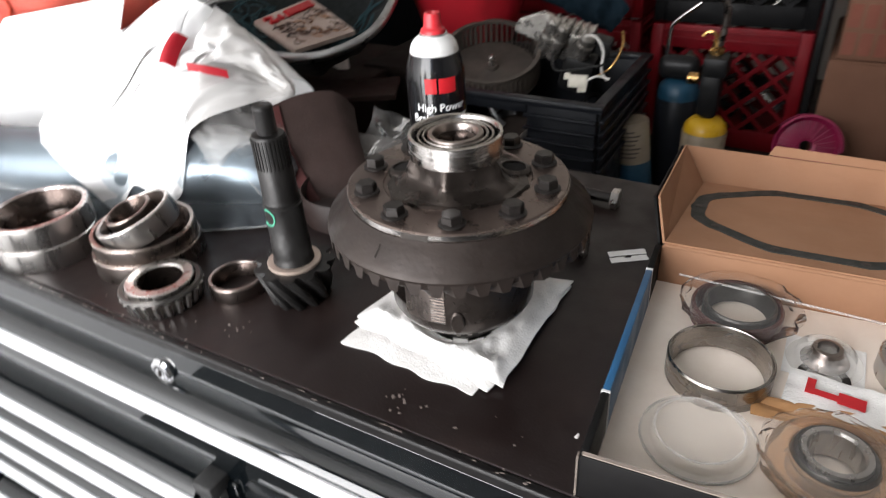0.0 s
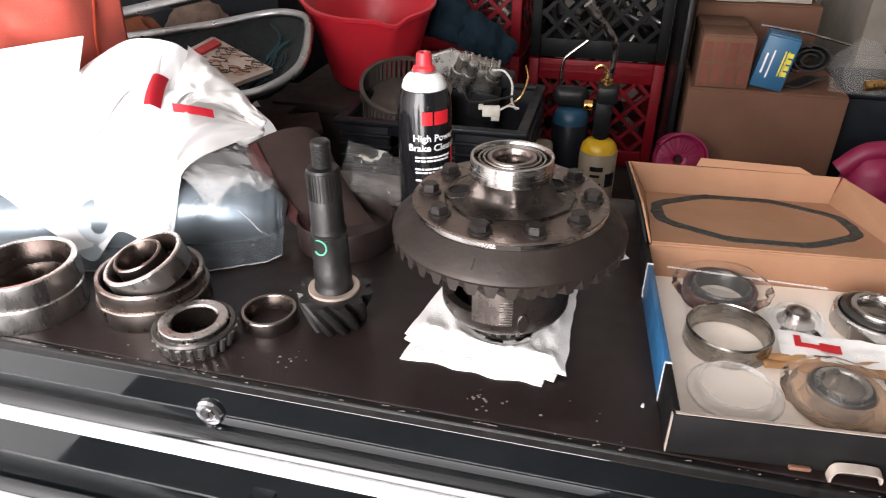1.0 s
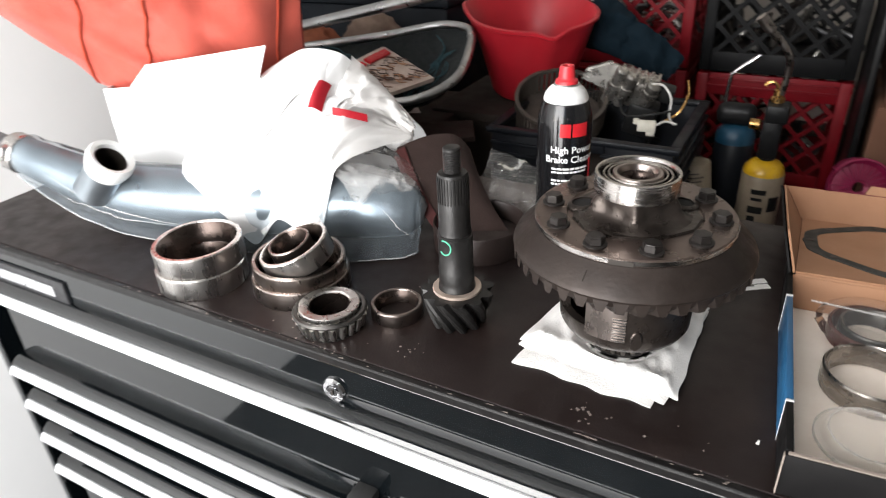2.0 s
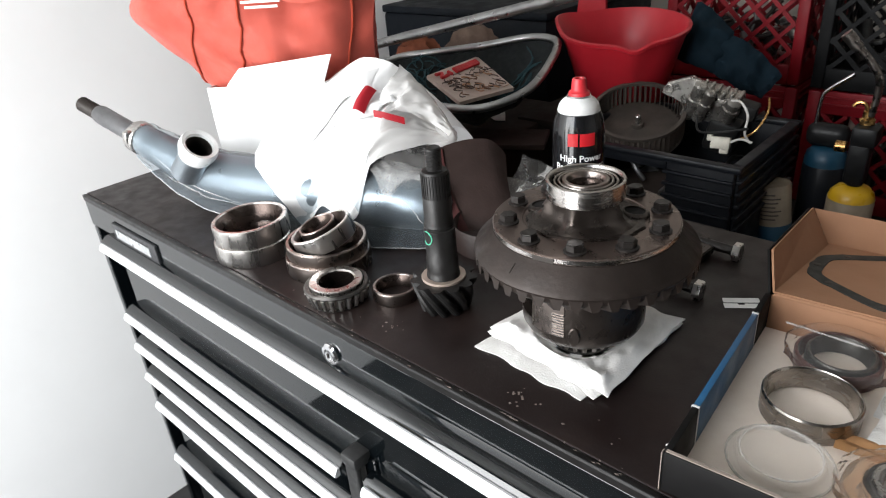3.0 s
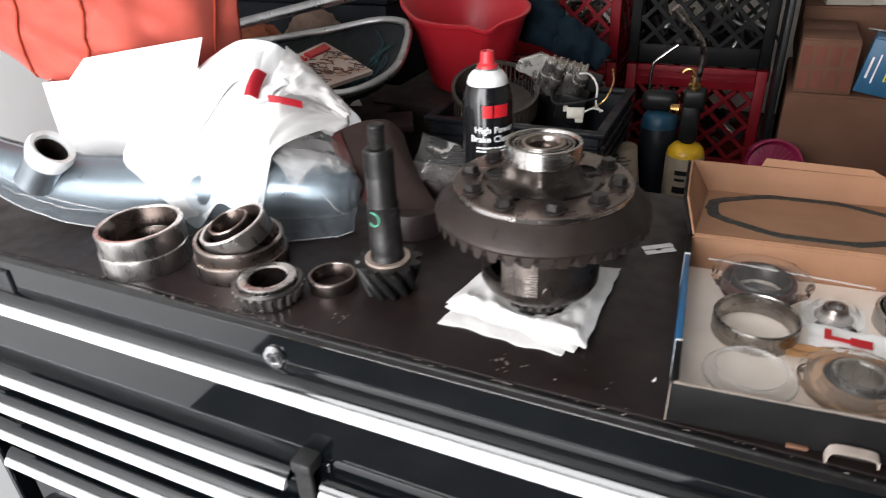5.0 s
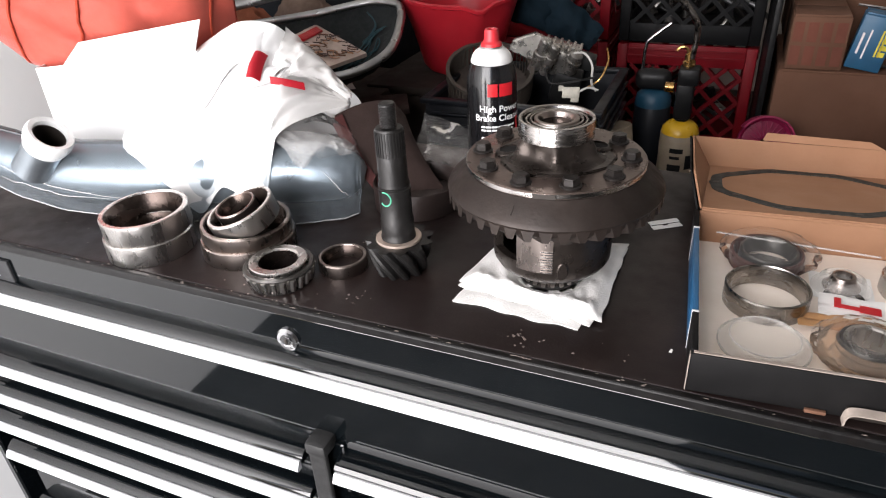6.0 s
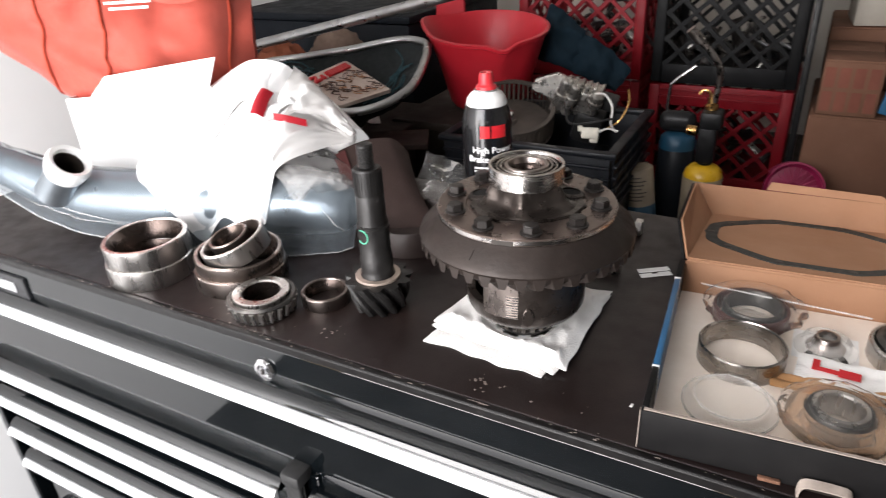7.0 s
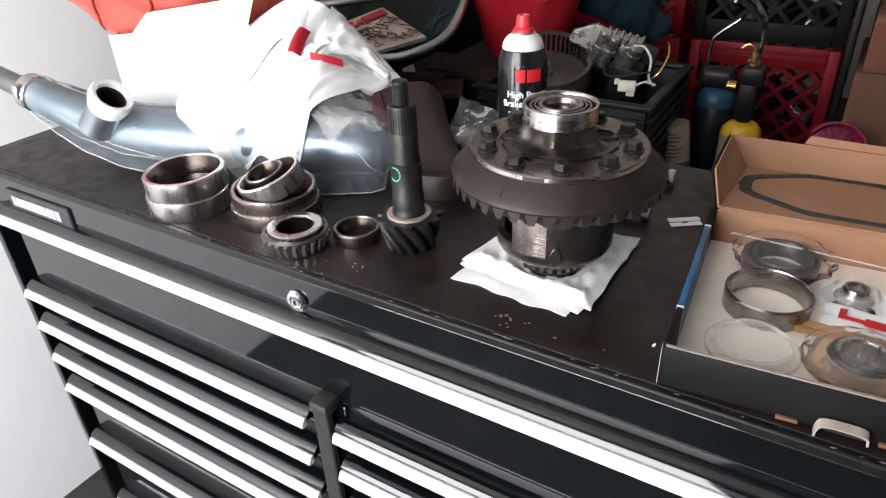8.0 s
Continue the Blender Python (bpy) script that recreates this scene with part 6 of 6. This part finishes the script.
part("arm_bore", lathe([(0.0045, -0.012), (0.0095, -0.012), (0.0095, 0.012), (0.0045, 0.012)], 20, closed=True, m=Matrix.Translation((-0.074, -0.006, 0.010)) @ pose(0, 0, 0, 78)), alloy_cast, mot)
part("coil_case", box(0.060, 0.050, 0.070, (0.050, 0.0, -0.050), 0.008), wire_black, mot, "black winding case")
part("terminal_block", box(0.035, 0.030, 0.030, (0.078, 0.004, 0.012), 0.004), wire_black, mot)
for pts, mat in (([(0.105, 0.89, 1.05), (0.130, 0.87, 1.055), (0.148, 0.86, 1.035), (0.150, 0.85, 1.005), (0.158, 0.86, 0.985)], wire_white),
                 ([(0.05, 0.87, 1.02), (0.07, 0.84, 1.00), (0.12, 0.83, 1.01), (0.155, 0.85, 1.015)], wire_black),
                 ([(0.14, 0.86, 0.99), (0.165, 0.86, 1.01), (0.175, 0.88, 1.04), (0.168, 0.90, 1.06)], brass),
                 ([(0.125, 0.84, 0.985), (0.145, 0.845, 0.995), (0.165, 0.85, 0.990)], wire_white)):
    w = thing("loose_wire", "loose electrical wire trailing over the crate", "wire", group="wires on the crate")
    part("sleeve", tube(smooth_line(pts, 6), 0.0022, 8), mat, w)
clip = thing("wire_connector", "cream plastic wire connector hanging on a lead", "connector", Matrix.Translation((0.113, 0.838, 0.985)) @ pose(0, 0, 0, 75, 0, 10))
part("block", box(0.034, 0.022, 0.012, (0, 0, 0), 0.002), clip_cream, clip)
part("block", box(0.010, 0.012, 0.008, (-0.020, 0.008, 0), 0.002), clip_cream, clip)
part("block", box(0.016, 0.010, 0.009, (0.008, -0.014, 0), 0.002), clip_cream, clip)


def draped(corners, u, v, bulge, seed):
    """A limp piece of cloth between four corners, bulging towards the open side of the garage."""
    a, b, c, d = [Vector(q) for q in corners]
    p = a.lerp(b, u).lerp(d.lerp(c, u), v)
    rim = math.sin(math.pi * u) ** 0.5 * math.sin(math.pi * v) ** 0.5
    n = fold(Vector((u * 3, v * 2.4, 0)), 1, 1, seed)
    return p + Vector((0.004 * n, -bulge * rim - 0.010 * n, 0.006 * n + 0.010 * math.sin(math.pi * u) * (1 - v)))


jacket = thing("cloth_hat", "dark teal cloth hat lying over the motor parts", "hat")
part("crown", sheet(lambda u, v: draped(((-0.098, 1.17, 1.176), (0.006, 1.13, 1.122), (-0.004, 1.10, 1.036), (-0.112, 1.12, 1.058)), u, v, 0.045, 8.0), 26, 20, 0.008), navy_cloth, jacket, smooth=60)
part("brim", sheet(lambda u, v: draped(((-0.012, 1.13, 1.120), (0.118, 1.11, 1.046), (0.096, 1.08, 1.004), (-0.014, 1.09, 1.046)), u, v, 0.016, 3.0), 22, 12, 0.005), navy_cloth, jacket, smooth=60)

# fuel cylinders and torch
cy = thing("torch_cylinder", "yellow gas cylinder with a cream label and brass torch", "gas torch", Matrix.Translation((0.324, 0.920, 0.70)))
part("cylinder", lathe([(0.030, 0.0), (0.0370, 0.004), (0.0375, 0.012), (0.0375, 0.193), (0.0350, 0.205), (0.0270, 0.214), (0.0150, 0.219), (0.012, 0.220)], 40), cyl_yellow, cy)
part("label", lathe([(0.0374, 0.055), (0.0380, 0.056), (0.0380, 0.193), (0.0374, 0.194)], 40, closed=True), cyl_label, cy, "cream printed label band")
bm = bmesh.new()
for a0, a1, z, h in ((-110, -70, 0.165, 0.010), (-108, -78, 0.150, 0.006), (-60, -25, 0.140, 0.03), (-112, -72, 0.128, 0.014), (-110, -88, 0.105, 0.02)):
    sheet(lambda u, v: Vector((0.0383 * math.cos(radians(a0 + (a1 - a0) * u)), 0.0383 * math.sin(radians(a0 + (a1 - a0) * u)), z + h * (v - 0.5))), 6, 1, 0.0003, bm=bm)
part("label_print", bm, torch_black, cy, "unreadable dark label bars", smooth=0)
part("valve_body", box(0.034, 0.034, 0.075, (0.0, -0.004, 0.262), 0.006), torch_black, cy)
part("valve_stem", lathe([(0.013, 0.218), (0.014, 0.226), (0.010, 0.240)], 20), torch_black, cy)
part("regulator", box(0.040, 0.046, 0.034, (0.004, -0.004, 0.312), 0.006), torch_black, cy)
part("knob", lathe([(0.007, 0), (0.010, 0.002), (0.010, 0.018), (0.007, 0.020)], 16, m=Matrix.Translation((-0.020, -0.010, 0.288)) @ pose(0, 0, 0, 0, -90)), brass, cy, "orange-brown valve knob")
part("brass_nut", lathe([(0.008, 0.328), (0.0120, 0.330), (0.0120, 0.338), (0.0090, 0.340), (0.0090, 0.352), (0.006, 0.354)], 12), brass, cy)
part("brass_loop", tube([(-0.006 + 0.012 * math.cos(t) - 0.008, -0.004, 0.350 + 0.016 * math.sin(t)) for t in np.linspace(-1.2, 2.6, 16)], 0.0032, 8), brass, cy)
part("torch_tube", tube(smooth_line([(0.004, -0.004, 0.345), (0.008, -0.008, 0.385), (0.006, -0.014, 0.412), (-0.010, -0.020, 0.438), (-0.032, -0.026, 0.462)], 6), 0.0058, 12), torch_steel, cy, "heat-tinted steel burner tube")
part("burner_tip", tube([(-0.030, -0.0255, 0.459), (-0.050, -0.031, 0.482)], 0.0095, 14), torch_steel, cy)
cb = thing("blue_cylinder", "blue gas cylinder with a black valve behind the torch", "gas cylinder", Matrix.Translation((0.258, 0.985, 0.70)))
part("cylinder", lathe([(0.030, 0.0), (0.0370, 0.004), (0.0375, 0.012), (0.0375, 0.235), (0.0350, 0.248), (0.0270, 0.256), (0.012, 0.260)], 40), cyl_blue, cb)
part("dark_label", lathe([(0.0374, 0.02), (0.0380, 0.021), (0.0380, 0.225), (0.0374, 0.226)], 40, closed=True), crate_navy, cb)
part("valve", box(0.074, 0.036, 0.044, (-0.004, 0, 0.280), 0.017, seg=4), torch_black, cb)
part("lever_rod", tube(smooth_line([(-0.028, 0, 0.300), (-0.026, 0, 0.345), (-0.018, 0, 0.362), (0.020, 0, 0.395)], 6), 0.0036, 10), chrome, cb, "bright bent steel rod")
tc_ = thing("adhesive_tin", "small tin with a tan paper label and blue foot", "tin", Matrix.Translation((0.230, 0.885, 0.7045)) @ pose(0, 0, 0, 0, -8, 0))
part("tin", lathe([(0.028, 0.0), (0.0310, 0.002), (0.0310, 0.203), (0.0290, 0.206), (0.0285, 0.2045), (0.001, 0.2045)], 36), cyl_label, tc_, "tan paper label")
part("blue_band", lathe([(0.0308, 0.02), (0.0315, 0.021), (0.0315, 0.128), (0.0308, 0.129)], 36, closed=True), cyl_blue, tc_)
bm = bmesh.new()
for k in range(7):
    z = 0.142 + 0.008 * k
    sheet(lambda u, v: Vector((0.0314 * math.cos(radians(-115 + (50 + 9 * (k % 3)) * u)), 0.0314 * math.sin(radians(-115 + (50 + 9 * (k % 3)) * u)), z + 0.0025 * v)), 6, 1, 0.0003, bm=bm)
part("label_print", bm, blower_grey, tc_, "unreadable label bars", smooth=0)

# magenta plastic pieces
pk = thing("magenta_fan", "magenta plastic fan head with radial ribs", "plastic toy", Matrix.Translation((0.487, 0.985, 0.862)) @ pose(0, 0, 0, 72, 0, 8))
part("dish", lathe([(0.010, 0.006), (0.020, 0.010), (0.045, 0.006), (0.052, 0.012), (0.054, 0.004), (0.050, -0.010), (0.010, -0.010)], 44, closed=True), magenta, pk)
for k in range(24):
    part("rib", box(0.030, 0.0022, 0.007, (0.030, 0, 0.010), m=pose(0, 0, 0, 0, 0, 15 * k)), magenta, pk, smooth=0)
part("hood", sheet(lambda u, v: Vector((0.056 * math.cos(radians(-5 + 150 * u)), 0.056 * math.sin(radians(-5 + 150 * u)), -0.014 + 0.040 * v)), 24, 4, 0.004), magenta, pk)
part("stem", tube([(0, -0.045, 0), (0, -0.155, 0.02)], 0.014, 16), magenta, pk)
pk2 = thing("magenta_toy", "rounded magenta plastic toy piece beside the carton", "plastic toy", Matrix.Translation((0.835, 0.960, 0.72)))
part("shell", crumple((0.02, 0, 0.115), (0.062, 0.045, 0.085), 2.0, 0.10, 4), magenta, pk2, smooth=80)
part("handle", tube(smooth_line([(-0.05, 0, 0.16), (-0.01, 0, 0.200), (0.05, 0, 0.205), (0.10, 0, 0.19)], 6), 0.02, 14), magenta, pk2)
part("foot", lathe([(0.05, -0.02), (0.06, -0.018), (0.06, 0.06), (0.04, 0.07)], 24), magenta, pk2)

# cartons
def corrugated(name, x0, x1, y0, y1, z0, z1, mat, label, turn=0.0):
    t = thing(name, label, "carton", Matrix.Translation(((x0 + x1) / 2, (y0 + y1) / 2, z0)) @ pose(0, 0, 0, 0, 0, turn))
    w, d, h = x1 - x0, y1 - y0, z1 - z0
    part("shell", box(w, d, h - 0.004, (0, 0, h / 2 - 0.001), 0.002), mat, t)
    part("flap", box(w - 0.004, d / 2 - 0.002, 0.004, (0, -d / 4, h - 0.0012), 0.001), mat, t)
    part("flap", box(w - 0.004, d / 2 - 0.002, 0.004, (0, d / 4, h - 0.0012), 0.001), mat, t)
    return t


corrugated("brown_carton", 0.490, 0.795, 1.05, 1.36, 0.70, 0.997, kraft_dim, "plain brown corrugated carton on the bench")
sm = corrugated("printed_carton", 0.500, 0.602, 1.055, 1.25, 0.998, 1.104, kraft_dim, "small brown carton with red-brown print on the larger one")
bm = bmesh.new()
for k in range(4):
    for j in range(2):
        box(0.018, 0.0006, 0.038, (-0.038 + 0.025 * k, -0.0982, 0.028 + 0.046 * j), bm=bm)
part("print", bm, kraft_print, sm, "faded red-brown printed blocks", smooth=0)
bc = corrugated("blue_carton", 0.606, 0.668, 1.050, 1.10, 0.998, 1.104, carton_blue, "blue parts carton with yellow and white print", -6)
bc.matrix_basis = bc.matrix_basis @ Matrix.Translation((0, 0, 0.0055)) @ pose(0, 0, 0, 0, 9)
bm = bars([(0.004, 0.007, 0.055, 0.05), (0.010, 0.013, 0.055, 0.05)], Matrix(((1, 0, 0, 0.006), (0, 0, 1, -0.0258), (0, 1, 0, 0), (0, 0, 0, 1))))
for k in range(4):
    box(0.012, 0.0006, 0.009, (0.021, -0.0258, 0.036 + 0.0125 * k), bm=bm)
part("yellow_mark", bm, print_yellow, bc, "plain yellow print blocks", smooth=0)
part("white_print", bars([(-0.022, -0.018, 0.05, 0.04), (-0.010, -0.007, 0.05, 0.055)], Matrix(((1, 0, 0, 0), (0, 0, 1, -0.0258), (0, 1, 0, 0), (0, 0, 0, 1)))), print_white, bc, smooth=0)
hose = thing("coiled_strap", "black rubber strap rolled up on the brown carton", "strap", Matrix.Translation((0.718, 1.085, 1.000)) @ pose(0, 0, 0, -8, 0, 12))


def coil(u, v):
    a = 2 * math.pi * 2.6 * u + 0.4
    r = 0.012 + 0.026 * u
    return Vector((1.25 * r * math.cos(a), 0.055 * v, 0.058 + 0.85 * r * math.sin(a)))


part("roll", sheet(coil, 90, 3, 0.0035), strap_black, hose, smooth=60)
part("loose_end", sheet(lambda u, v: Vector((0.038 - 0.10 * u, 0.055 * v, 0.020 - 0.016 * math.sin(1.6 * u) + 0.004 * math.sin(9 * u))), 20, 3, 0.0035), strap_black, hose, smooth=60)
rd = thing("steel_rod", "thin pale steel rod lying over the carton", "rod")
part("bar", tube([(0.61, 1.10, 1.118), (0.70, 1.09, 1.108), (0.775, 1.08, 1.092)], 0.0024, 8), machined, rd)
fb = thing("film_pouch", "clear plastic pouch with a gold band on the carton", "plastic bag")


def pouch(u, v):
    x = 0.755 + 0.140 * u
    h = 0.090 * math.sin(math.pi * (0.18 + 0.7 * u)) * (1 + 0.3 * noise.noise(Vector((u * 4, 1, 3))))
    n = fold(Vector((u * 4, v * 3, 5)), 1.0, 1.0, 2.0)
    return Vector((x + 0.004 * n, 1.075 + 0.06 * v - 0.012 * n, 1.000 + h * v + 0.004 * n))


part("film", sheet(pouch, 36, 24), film_crisp, fb, smooth=40)
part("film_fold", sheet(lambda u, v: pouch(0.1 + 0.6 * u, 0.75 * v) + Vector((0.006, -0.020, 0.002)), 26, 16), film_bright, fb, smooth=40)
part("gold_band", lathe([(0.0090, -0.030), (0.0105, -0.029), (0.0105, 0.029), (0.0090, 0.030)], 24, m=Matrix.Translation((0.845, 1.060, 1.024)) @ pose(0, 0, 0, 0, 82)), brass, fb)
# Added dark box that only keeps the space beside the carton dark.
tote("storage_tote", 0.815, 1.30, 1.12, 1.285, 0.70, 0.998, tote_blue, "dark box added to fill the dark space beside the brown carton")
corrugated("tall_carton", 0.86, 1.40, 1.30, 1.70, 0.70, 1.42, pale_wall, "large pale carton behind the stacked boxes")
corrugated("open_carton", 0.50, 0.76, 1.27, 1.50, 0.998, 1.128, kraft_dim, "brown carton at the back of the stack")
corrugated("cream_carton", 0.535, 0.622, 1.28, 1.42, 1.129, 1.185, cream_board, "small cream carton on top of the brown stack", 4)
corrugated("cream_carton", 0.630, 0.742, 1.29, 1.44, 1.129, 1.192, cream_board, "wide cream carton on top of the brown stack", -3)
single("black_board", box(0.012, 0.34, 0.62, (0.470, 1.240, 1.012), 0.002), torch_black, "thin black board standing between crate and carton", "board")
